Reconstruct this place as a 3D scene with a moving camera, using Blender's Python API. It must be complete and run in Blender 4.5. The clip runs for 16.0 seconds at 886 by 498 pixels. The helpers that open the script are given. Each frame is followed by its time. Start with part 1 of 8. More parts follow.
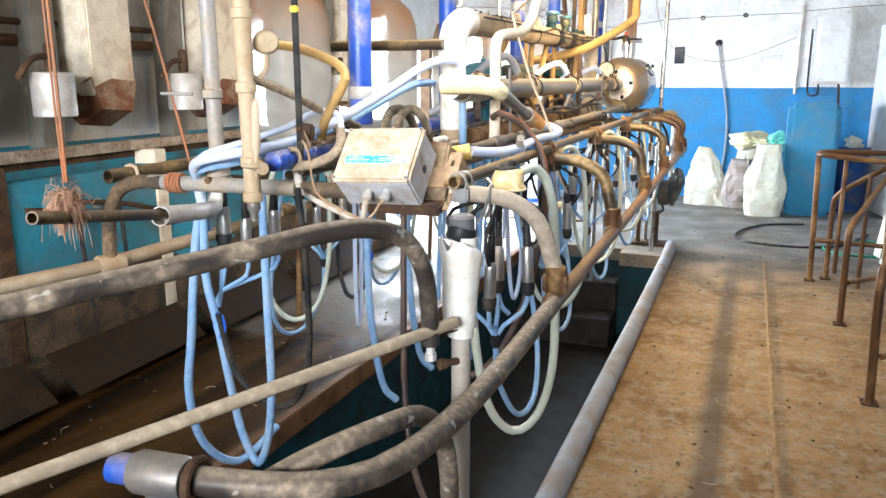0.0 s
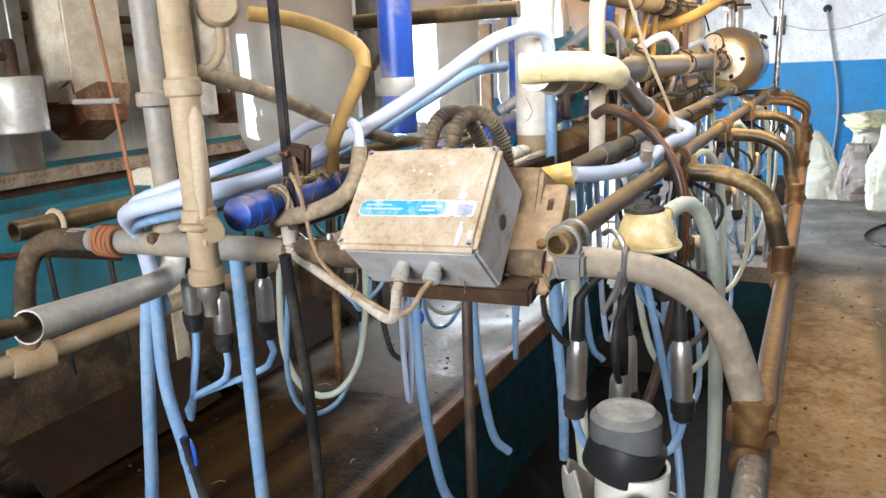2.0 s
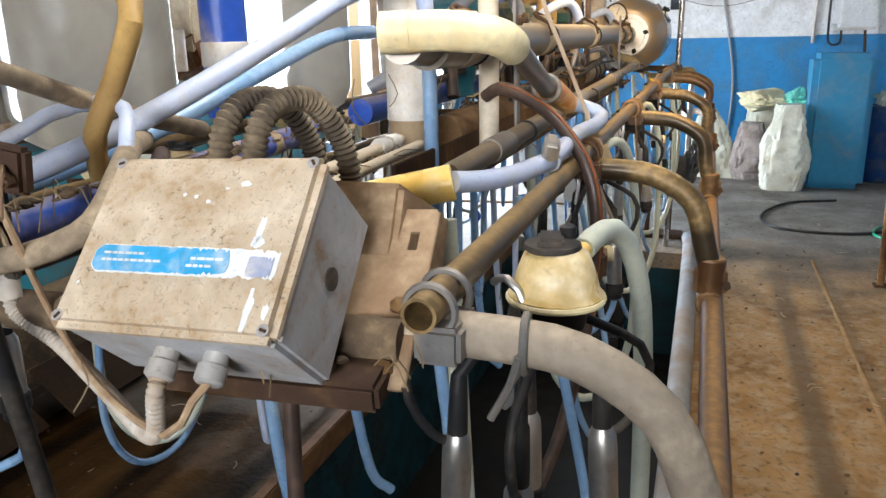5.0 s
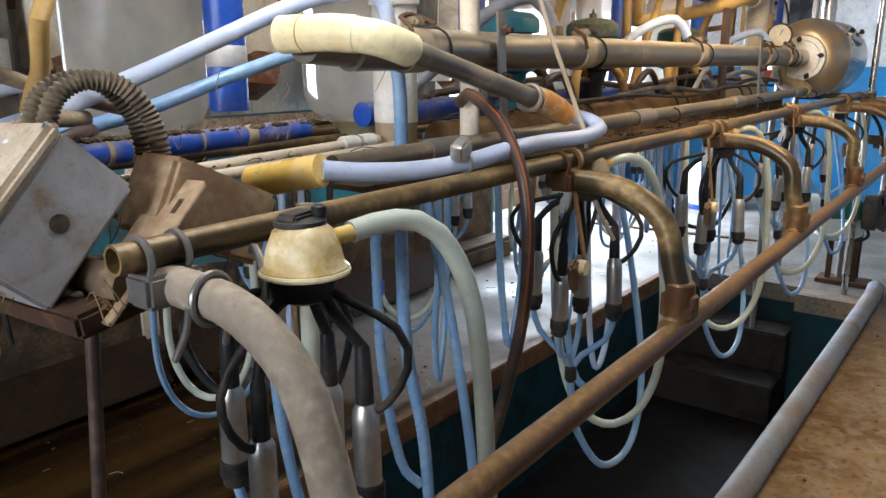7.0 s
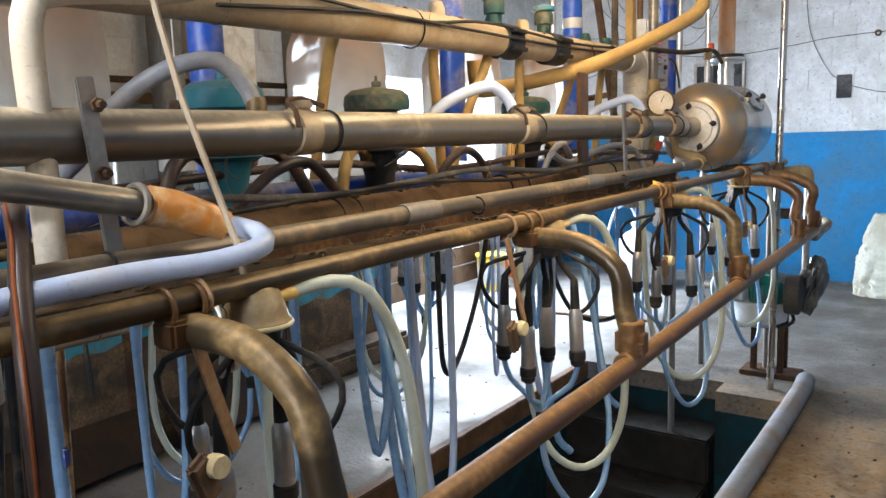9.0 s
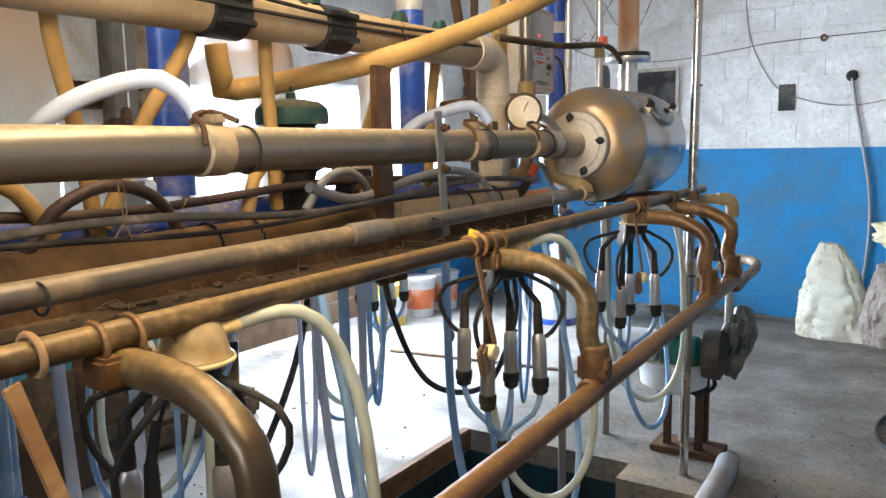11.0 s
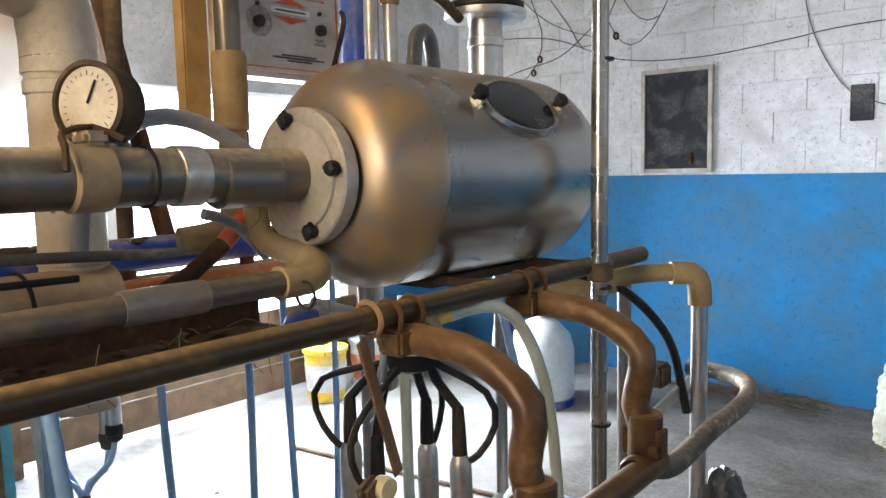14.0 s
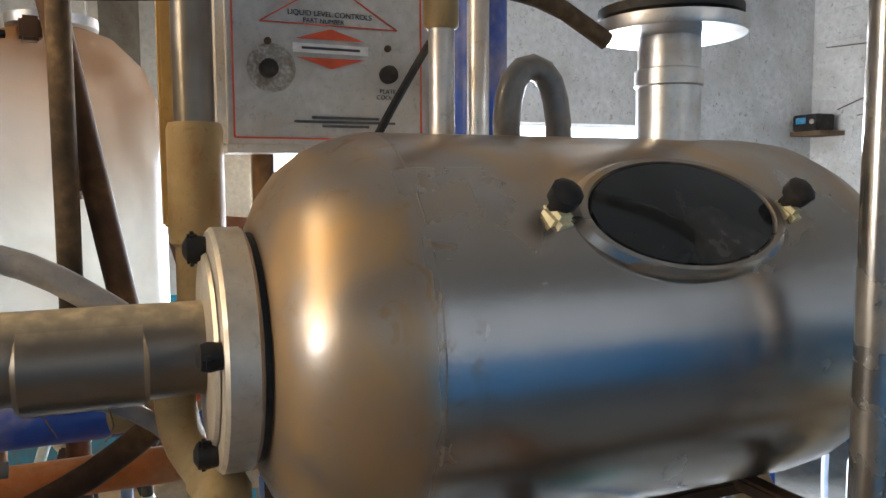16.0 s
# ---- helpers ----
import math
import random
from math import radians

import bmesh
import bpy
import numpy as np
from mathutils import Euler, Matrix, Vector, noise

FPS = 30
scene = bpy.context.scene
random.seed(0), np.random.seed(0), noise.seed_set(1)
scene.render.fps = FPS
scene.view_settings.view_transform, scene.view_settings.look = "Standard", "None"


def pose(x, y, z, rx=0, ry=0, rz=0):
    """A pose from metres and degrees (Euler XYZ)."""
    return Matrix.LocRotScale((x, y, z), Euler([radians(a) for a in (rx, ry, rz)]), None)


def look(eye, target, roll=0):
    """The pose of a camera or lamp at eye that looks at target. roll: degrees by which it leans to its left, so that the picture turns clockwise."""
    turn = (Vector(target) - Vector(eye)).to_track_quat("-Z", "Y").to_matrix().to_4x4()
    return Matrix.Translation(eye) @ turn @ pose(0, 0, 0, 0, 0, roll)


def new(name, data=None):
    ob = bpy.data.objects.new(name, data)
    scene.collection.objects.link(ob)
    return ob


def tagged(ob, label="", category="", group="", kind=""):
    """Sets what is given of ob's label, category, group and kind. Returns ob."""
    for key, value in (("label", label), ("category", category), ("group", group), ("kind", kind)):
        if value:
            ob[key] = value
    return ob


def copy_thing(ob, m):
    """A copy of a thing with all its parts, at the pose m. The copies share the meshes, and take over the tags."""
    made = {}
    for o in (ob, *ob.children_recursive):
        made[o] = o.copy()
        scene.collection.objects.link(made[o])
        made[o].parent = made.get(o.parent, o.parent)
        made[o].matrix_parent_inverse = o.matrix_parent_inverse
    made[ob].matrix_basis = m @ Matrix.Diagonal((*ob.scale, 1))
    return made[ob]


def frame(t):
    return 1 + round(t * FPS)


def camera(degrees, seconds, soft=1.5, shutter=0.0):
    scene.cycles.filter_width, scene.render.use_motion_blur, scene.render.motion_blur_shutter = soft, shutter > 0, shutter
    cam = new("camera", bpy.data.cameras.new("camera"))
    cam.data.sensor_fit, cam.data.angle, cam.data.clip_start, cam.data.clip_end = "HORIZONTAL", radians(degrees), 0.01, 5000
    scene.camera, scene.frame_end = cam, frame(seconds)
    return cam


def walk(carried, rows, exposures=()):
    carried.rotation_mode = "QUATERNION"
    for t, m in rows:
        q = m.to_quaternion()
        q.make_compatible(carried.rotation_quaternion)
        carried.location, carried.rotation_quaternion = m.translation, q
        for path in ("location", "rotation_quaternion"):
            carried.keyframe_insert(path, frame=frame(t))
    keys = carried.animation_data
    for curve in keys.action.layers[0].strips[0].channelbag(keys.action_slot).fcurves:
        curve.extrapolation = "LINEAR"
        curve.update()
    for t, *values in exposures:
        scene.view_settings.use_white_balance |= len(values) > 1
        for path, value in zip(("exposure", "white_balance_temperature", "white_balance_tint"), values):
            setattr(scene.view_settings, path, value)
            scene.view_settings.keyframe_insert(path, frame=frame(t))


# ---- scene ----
cam = camera(60.6, 16.0)
METRES, EYE, TILT, LEAN, TURN = 8.0, 1.6, -12.7, 0.0, 22.0
ROWS = [
    (0.0, 0.0, 0.0, 0.0, 0.0, 0.0, -0.0),
    (0.5, -0.0086, 0.023, 0.0065, 1.37, 0.68, -0.37),
    (1.0, -0.0107, 0.0517, 0.0102, 3.0, -0.13, -0.7),
    (1.5, -0.0025, 0.0976, 0.021, 7.28, -0.78, -0.93),
    (2.0, -0.0067, 0.1319, 0.0276, 4.71, -0.71, 1.52),
    (2.5, -0.0217, 0.1784, 0.036, -1.68, -3.86, 2.89),
    (3.0, -0.0303, 0.2094, 0.0427, -6.83, -8.21, 4.01),
    (3.5, -0.0333, 0.2135, 0.0431, -8.81, -9.22, 4.13),
    (4.0, -0.0309, 0.2067, 0.0464, -9.27, -6.76, 4.2),
    (6.5, 0.0641, 0.1754, 0.0291, 12.66, -1.26, -3.16),
    (7.0, 0.0839, 0.1936, 0.0337, 15.11, -1.52, -3.21),
    (7.5, 0.1081, 0.2092, 0.0409, 17.96, 0.1, -3.24),
    (8.0, 0.1218, 0.2317, 0.0447, 18.28, 1.85, -2.52),
    (8.5, 0.13, 0.2639, 0.0526, 15.29, 4.09, -1.64),
    (9.0, 0.1419, 0.2919, 0.0567, 13.45, 4.04, -1.14),
    (11.5, 0.2034, 0.4644, 0.099, 10.71, 4.76, -1.34),
    (12.0, 0.2154, 0.5024, 0.1061, 13.21, 4.6, -1.72),
    (12.5, 0.2265, 0.5368, 0.1167, 12.76, 4.75, -1.48),
    (13.0, 0.2393, 0.571, 0.1232, 13.86, 5.45, -1.76),
    (13.5, 0.2554, 0.602, 0.1323, 16.64, 6.57, -2.3),
    (14.0, 0.271, 0.6413, 0.1387, 17.66, 6.06, -2.63),
    (14.5, 0.2836, 0.6755, 0.1487, 17.91, 5.95, -2.29),
    (15.0, 0.2906, 0.7049, 0.1591, 33.09, 5.95, -5.45),
    (15.5, 0.2899, 0.7269, 0.174, 43.48, 3.29, -7.8),
    (16.0, 0.2762, 0.7455, 0.183, 44.38, 4.26, -8.6),
]
walk(cam, [(t, pose(0, 0, EYE, TILT, LEAN, TURN) @ pose(METRES * x, METRES * y, METRES * z, 90 + pitch, roll, yaw)) for t, x, y, z, yaw, pitch, roll in ROWS],
     exposures=[(0.0, 0.85, 5800, 10), (2.0, 0.43, 5850, 10), (3.5, 0.18, 6050, 10), (5.2, 0.03, 5850, 10), (7.0, -0.12, 5650, 10), (9.0, 0.02, 5600, 10), (12.5, 0.05, 5850, 10), (16.0, -0.02, 5950, 10)])

# ---- light ----
world = bpy.data.worlds.new("sky")
scene.world = world
world.use_nodes = True
wn = world.node_tree.nodes
sky = wn.new("ShaderNodeTexSky")
sky.sky_type, sky.sun_disc = "NISHITA", False
sky.sun_elevation, sky.sun_rotation = radians(30), radians(-41)
world.node_tree.links.new(sky.outputs[0], wn["Background"].inputs[0])
wn["Background"].inputs[1].default_value = 0.06

DOOR_Y0, DOOR_Y1, DOOR_Z = 7.1, 9.7, 2.08
WEST, EAST, SOUTH, NORTH, TOP = -4.1, 2.4, -3.0, 10.92, 3.1


def area(name, at, target, sx, sy, power, color=(1, 1, 1)):
    la = bpy.data.lights.new(name, "AREA")
    la.shape, la.size, la.size_y, la.energy, la.color = "RECTANGLE", sx, sy, power, color
    ob = new(name, la)
    ob.matrix_world = look(at, target)
    return ob


sun = bpy.data.lights.new("sun", "SUN")
sun.energy, sun.angle, sun.color = 5.0, radians(0.6), (1.0, 0.94, 0.85)
new("sun", sun).matrix_world = look((-3.6, 9.6, 3.2), (0, 5.4, 0))
area("doorway_daylight", (WEST - 0.05, 8.4, 1.35), (-1.6, 6.6, 0.3), 2.4, 1.3, 400, (0.93, 0.97, 1.0))
# soft fill through an added, unseen south opening behind the starting point
south_fill_light = area("south_fill", (-1.1, SOUTH + 0.05, 2.25), (-2.3, 4.0, 2.0), 3.4, 1.0, 72, (1.0, 0.97, 0.92))
south_fill_light.data.spread = radians(66)
# side fill through unseen east windows, added to lift the aisle
area("east_side_fill", (EAST - 0.02, 5.0, 2.2), (-1.5, 5.0, 0.9), 5.0, 0.9, 5, (0.92, 0.96, 1.0))
# overhead lamps, both out of view: warm inferred from highlights, white added as fill
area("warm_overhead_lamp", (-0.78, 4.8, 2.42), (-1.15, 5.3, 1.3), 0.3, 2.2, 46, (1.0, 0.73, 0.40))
area("white_overhead_fill", (-0.95, 2.75, 2.40), (-1.15, 2.85, 0.0), 0.15, 1.2, 22, (1.0, 0.93, 0.82))

# ---- materials ----


def nodes_of(name):
    m = bpy.data.materials.new(name)
    m.use_nodes = True
    nt = m.node_tree
    return m, nt, nt.nodes["Principled BSDF"]


def rgba(c):
    return (c[0], c[1], c[2], 1.0)


def noise_fac(nt, scale, lo, hi, detail=4.0, coord=None, distortion=0.0):
    n = nt.nodes.new("ShaderNodeTexNoise")
    n.inputs["Scale"].default_value, n.inputs["Detail"].default_value = scale, detail
    n.inputs["Distortion"].default_value = distortion
    r = nt.nodes.new("ShaderNodeMapRange")
    r.inputs[1].default_value, r.inputs[2].default_value = lo, hi
    if coord is not None:
        nt.links.new(coord, n.inputs["Vector"])
    nt.links.new(n.outputs["Fac"], r.inputs[0])
    return r.outputs[0], n.outputs["Fac"]


def mixed(nt, fac, a, b):
    x = nt.nodes.new("ShaderNodeMix")
    x.data_type = "RGBA"
    for sock, v in ((x.inputs[6], a), (x.inputs[7], b)):
        if isinstance(v, tuple):
            sock.default_value = rgba(v)
        else:
            nt.links.new(v, sock)
    if isinstance(fac, float):
        x.inputs[0].default_value = fac
    else:
        nt.links.new(fac, x.inputs[0])
    return x.outputs[2]


def maths(nt, op, a, b=0.0):
    x = nt.nodes.new("ShaderNodeMath")
    x.operation, x.use_clamp = op, True
    for k, v in enumerate((a, b)):
        if isinstance(v, (int, float)):
            x.inputs[k].default_value = v
        else:
            nt.links.new(v, x.inputs[k])
    return x.outputs[0]


def world_pos(nt):
    return nt.nodes.new("ShaderNodeNewGeometry").outputs["Position"]


def stretched(nt, pos, scale):
    mp = nt.nodes.new("ShaderNodeMapping")
    mp.inputs["Scale"].default_value = scale
    nt.links.new(pos, mp.inputs["Vector"])
    return mp.outputs[0]


def bumped(nt, bsdf, height, strength, dist=0.004):
    b = nt.nodes.new("ShaderNodeBump")
    b.inputs["Strength"].default_value, b.inputs["Distance"].default_value = strength, dist
    nt.links.new(height, b.inputs["Height"])
    nt.links.new(b.outputs[0], bsdf.inputs["Normal"])


def surface(name, base, dirt, amount=0.5, rough=0.6, metal=0.0, fine=60.0, coarse=7.0, top=0.0, bump=0.25, trans=0.0, sss=0.0, ior=1.45, tint=0.25, specks=0.3, chips=0.0):
    """A worn surface: base colour, blotches of dirt at two scales, dust on what faces up that also paints light there.
    """
    m, nt, p = nodes_of(name)
    pos = world_pos(nt)
    big, _ = noise_fac(nt, coarse, 0.62 - 0.45 * amount, 0.82 - 0.3 * amount, 5.0, pos, 0.6)
    small, raw = noise_fac(nt, fine, 0.42, 0.7, 3.0, pos)
    shade = mixed(nt, raw, tuple(c * (1 - tint) for c in base), tuple(min(1.0, c * (1 + tint)) for c in base))
    f = maths(nt, "MULTIPLY", big, maths(nt, "ADD", maths(nt, "MULTIPLY", small, 0.5), 0.5))
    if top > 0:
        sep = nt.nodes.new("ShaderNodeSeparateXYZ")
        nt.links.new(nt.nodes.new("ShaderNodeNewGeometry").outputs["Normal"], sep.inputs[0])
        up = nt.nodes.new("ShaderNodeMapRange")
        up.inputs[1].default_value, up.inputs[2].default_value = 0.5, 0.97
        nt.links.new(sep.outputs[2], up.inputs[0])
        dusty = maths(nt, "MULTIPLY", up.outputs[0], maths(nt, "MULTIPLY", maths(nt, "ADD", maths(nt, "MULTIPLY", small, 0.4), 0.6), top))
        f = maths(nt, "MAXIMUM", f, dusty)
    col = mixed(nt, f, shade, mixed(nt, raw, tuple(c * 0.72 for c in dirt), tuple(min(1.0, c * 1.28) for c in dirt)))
    if specks > 0:
        spot, _ = noise_fac(nt, fine * 1.7, 0.58, 0.76, 4.0, pos, 1.5)
        col = mixed(nt, maths(nt, "MULTIPLY", spot, specks), col, tuple(c * 0.28 for c in dirt))
    if chips > 0:
        chip, _ = noise_fac(nt, fine * 0.7, 0.66, 0.69, 2.0, stretched(nt, pos, (1.0, 0.6, 1.0)))
        col = mixed(nt, maths(nt, "MULTIPLY", chip, chips), col, (0.62, 0.58, 0.50))
    nt.links.new(col, p.inputs["Base Color"])
    rr = nt.nodes.new("ShaderNodeMapRange")
    rr.inputs[3].default_value, rr.inputs[4].default_value = rough, min(0.95, rough + 0.35)
    nt.links.new(f, rr.inputs[0])
    nt.links.new(rr.outputs[0], p.inputs["Roughness"])
    if metal > 0:
        nt.links.new(maths(nt, "SUBTRACT", metal, maths(nt, "MULTIPLY", f, metal)), p.inputs["Metallic"])
    p.inputs["IOR"].default_value = ior
    p.inputs["Specular IOR Level"].default_value = 0.5 if rough < 0.42 else 0.22
    p.inputs["Transmission Weight"].default_value = trans
    if sss > 0:
        p.inputs["Subsurface Weight"].default_value = sss
        p.inputs["Subsurface Radius"].default_value = (0.01, 0.012, 0.016)
        p.inputs["Subsurface Scale"].default_value = 1.0
    if bump > 0:
        bumped(nt, p, maths(nt, "ADD", maths(nt, "MULTIPLY", raw, 0.5), maths(nt, "MULTIPLY", f, 0.5)), bump, 0.003)
    return m


DUST = (0.40, 0.27, 0.14)
PALE = (0.52, 0.42, 0.29)
# rail and pipe sides kept dark for shade; dusty tops carry overhead light too
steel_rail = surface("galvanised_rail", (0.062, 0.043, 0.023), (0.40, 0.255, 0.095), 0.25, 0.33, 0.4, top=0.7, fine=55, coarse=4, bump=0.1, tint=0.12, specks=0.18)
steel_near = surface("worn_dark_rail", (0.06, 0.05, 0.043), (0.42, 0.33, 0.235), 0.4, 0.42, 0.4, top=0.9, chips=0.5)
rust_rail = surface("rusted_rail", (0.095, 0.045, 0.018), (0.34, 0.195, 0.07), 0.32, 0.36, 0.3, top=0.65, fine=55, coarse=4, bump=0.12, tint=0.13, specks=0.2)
rust_dark = surface("dark_rust", (0.05, 0.028, 0.018), (0.15, 0.085, 0.04), 0.5, 0.75)
grey_steel = surface("grey_dusty_steel", (0.22, 0.21, 0.20), (0.26, 0.19, 0.12), 0.4, 0.4, 0.6, top=0.5)
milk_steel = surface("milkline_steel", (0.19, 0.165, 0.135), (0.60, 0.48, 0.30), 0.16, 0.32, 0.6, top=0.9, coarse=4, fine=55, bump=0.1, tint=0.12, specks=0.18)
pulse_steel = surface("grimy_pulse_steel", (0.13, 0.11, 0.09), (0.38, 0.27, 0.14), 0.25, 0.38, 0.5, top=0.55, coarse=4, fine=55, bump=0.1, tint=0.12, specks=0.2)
bright_steel = surface("polished_steel", (0.56, 0.54, 0.51), (0.35, 0.24, 0.13), 0.25, 0.33, 0.92, bump=0.08)
pvc_white = surface("white_pvc", (0.68, 0.65, 0.59), (0.40, 0.30, 0.19), 0.4, 0.4, top=0.3)
pvc_beige = surface("dusty_pvc", (0.40, 0.31, 0.20), (0.26, 0.15, 0.06), 0.4, 0.5, top=0.55)
amber = surface("amber_plastic", (0.88, 0.56, 0.13), (0.80, 0.64, 0.36), 0.4, 0.25, sss=0.3, top=0.1, fine=30)
claw_mat = surface("cloudy_claw_plastic", (0.58, 0.40, 0.13), (0.78, 0.68, 0.46), 0.55, 0.2, sss=0.25, coarse=16, fine=45, tint=0.35)
cream = surface("cream_rubber", (0.88, 0.72, 0.43), (0.66, 0.46, 0.20), 0.4, 0.36, sss=0.15)
tan = surface("tan_rubber", (0.40, 0.29, 0.14), (0.24, 0.14, 0.06), 0.45, 0.45)
yellow_hose = surface("yellowed_hose", (0.44, 0.28, 0.095), (0.26, 0.15, 0.06), 0.5, 0.45, sss=0.15, top=0.3)
blue_pipe = surface("blue_plastic_pipe", (0.022, 0.075, 0.38), (0.36, 0.29, 0.20), 0.32, 0.35, top=0.85)
hose_blue = surface("clear_bluish_hose", (0.23, 0.37, 0.57), (0.34, 0.43, 0.52), 0.35, 0.25, sss=0.35, tint=0.12, bump=0.05)
hose_white = surface("milky_hose", (0.50, 0.56, 0.72), (0.44, 0.43, 0.42), 0.3, 0.3, sss=0.35, tint=0.1, bump=0.05)
hose_cream = surface("yellowish_clear_hose", (0.52, 0.55, 0.46), (0.42, 0.40, 0.28), 0.35, 0.3, sss=0.35, tint=0.12, bump=0.05)
hose_grey = surface("grey_clear_hose", (0.26, 0.26, 0.28), (0.34, 0.29, 0.23), 0.4, 0.3, sss=0.2, top=0.3)
rubber = surface("black_rubber", (0.018, 0.018, 0.019), (0.10, 0.08, 0.06), 0.35, 0.45)
brown_hose = surface("brown_rubber_hose", (0.045, 0.028, 0.022), (0.15, 0.09, 0.06), 0.4, 0.4)
box_grey = surface("grey_box_plastic", (0.46, 0.47, 0.49), (0.25, 0.17, 0.10), 0.6, 0.45, coarse=12)
box_lid = surface("dust_covered_lid", (0.63, 0.53, 0.40), (0.36, 0.245, 0.135), 0.62, 0.75, coarse=18, fine=95, bump=0.4, specks=0.75, chips=0.25)
flap_rust = surface("dusty_rust_plate", (0.30, 0.19, 0.11), (0.46, 0.34, 0.21), 0.6, 0.75, coarse=14)
label_blue = surface("faded_blue_label", (0.05, 0.36, 0.66), (0.62, 0.66, 0.68), 0.35, 0.4, coarse=30, bump=0.05)
label_white = surface("white_label", (0.78, 0.79, 0.79), (0.55, 0.48, 0.40), 0.3, 0.4, bump=0.05)
red_paint = surface("red_orange_print", (0.62, 0.09, 0.03), (0.5, 0.3, 0.2), 0.25, 0.4, bump=0.05)
dark_print = surface("dark_print", (0.07, 0.07, 0.075), (0.3, 0.28, 0.25), 0.2, 0.5, bump=0.05)
teal_cap = surface("teal_enamel", (0.035, 0.17, 0.22), (0.20, 0.17, 0.11), 0.4, 0.4, top=0.5)
green_cap = surface("dark_green_enamel", (0.02, 0.055, 0.05), (0.26, 0.19, 0.10), 0.35, 0.45, top=0.7)
pump_green = surface("green_motor_paint", (0.01, 0.17, 0.14), (0.10, 0.12, 0.09), 0.35, 0.4)
rope_mat = surface("orange_baling_twine", (0.30, 0.12, 0.055), (0.17, 0.10, 0.06), 0.5, 0.9, fine=220, bump=0.6)
fluff_mat = surface("dusty_threads", (0.22, 0.16, 0.09), (0.12, 0.085, 0.05), 0.5, 0.9)
jute = surface("pale_twine", (0.48, 0.38, 0.27), (0.30, 0.21, 0.13), 0.5, 0.9, fine=220, bump=0.6)
leather = surface("worn_leather_strap", (0.27, 0.15, 0.07), (0.45, 0.30, 0.16), 0.5, 0.6)
sack_mat = surface("woven_plastic_sack", (0.58, 0.59, 0.50), (0.40, 0.34, 0.23), 0.38, 0.9, coarse=5, fine=45, bump=1.0)
wood = surface("dirty_board", (0.20, 0.13, 0.08), (0.10, 0.07, 0.045), 0.5, 0.8)
chute_paint = surface("dusty_cream_paint", (0.74, 0.65, 0.50), (0.36, 0.21, 0.11), 0.33, 0.7)
chute_brown = surface("rusty_hopper_foot", (0.18, 0.07, 0.035), (0.40, 0.30, 0.2), 0.4, 0.75)
zinc = surface("dusty_zinc", (0.58, 0.56, 0.53), (0.34, 0.27, 0.19), 0.5, 0.5, 0.5)
heater_white = surface("white_enamel", (0.62, 0.63, 0.63), (0.42, 0.39, 0.35), 0.25, 0.3)
bucket_yellow = surface("yellow_bucket", (0.75, 0.50, 0.03), (0.6, 0.55, 0.45), 0.25, 0.4)
bucket_red = surface("orange_red_print", (0.62, 0.16, 0.05), (0.7, 0.66, 0.6), 0.35, 0.4)
jerry_mat = surface("milky_canister", (0.66, 0.70, 0.72), (0.5, 0.48, 0.42), 0.3, 0.35, sss=0.2)
grime = surface("caked_grime", (0.055, 0.042, 0.03), (0.20, 0.13, 0.07), 0.5, 0.9)
conduit_mat = surface("dirty_corrugated_conduit", (0.58, 0.53, 0.46), (0.30, 0.20, 0.11), 0.6, 0.55, coarse=16)
ceiling_mat = surface("whitewashed_ceiling", (0.34, 0.32, 0.29), (0.20, 0.18, 0.15), 0.4, 0.85, coarse=1.5)
black_hatch = surface("black_painted_board", (0.030, 0.032, 0.036), (0.16, 0.15, 0.14), 0.35, 0.6)
plastic_strip = surface("pale_plastic_strip", (0.55, 0.62, 0.70), (0.5, 0.5, 0.5), 0.3, 0.3)
white_block = surface("whitewashed_block", (0.75, 0.75, 0.75), (0.50, 0.48, 0.45), 0.4, 0.85, coarse=3.2, fine=26, bump=1.0, specks=0.75)
blue_wall = surface("blue_wall_paint", (0.035, 0.225, 0.50), (0.085, 0.17, 0.24), 0.5, 0.5, coarse=3.0, fine=18, bump=0.5, tint=0.15, specks=0.5)
teal_wall = surface("teal_wall_paint", (0.05, 0.27, 0.36), (0.12, 0.085, 0.055), 0.5, 0.6, coarse=4.0, fine=40, bump=0.5)
west_block = surface("yellowed_white_block", (0.78, 0.75, 0.69), (0.42, 0.33, 0.23), 0.4, 0.85, coarse=2.5, fine=40, bump=0.7)
# pit teal taken near black, so the pit's shade sits in the paint colour
pit_teal = surface("shaded_pit_teal_paint", (0.006, 0.036, 0.048), (0.015, 0.012, 0.008), 0.55, 0.5, coarse=5, fine=35, bump=0.5)


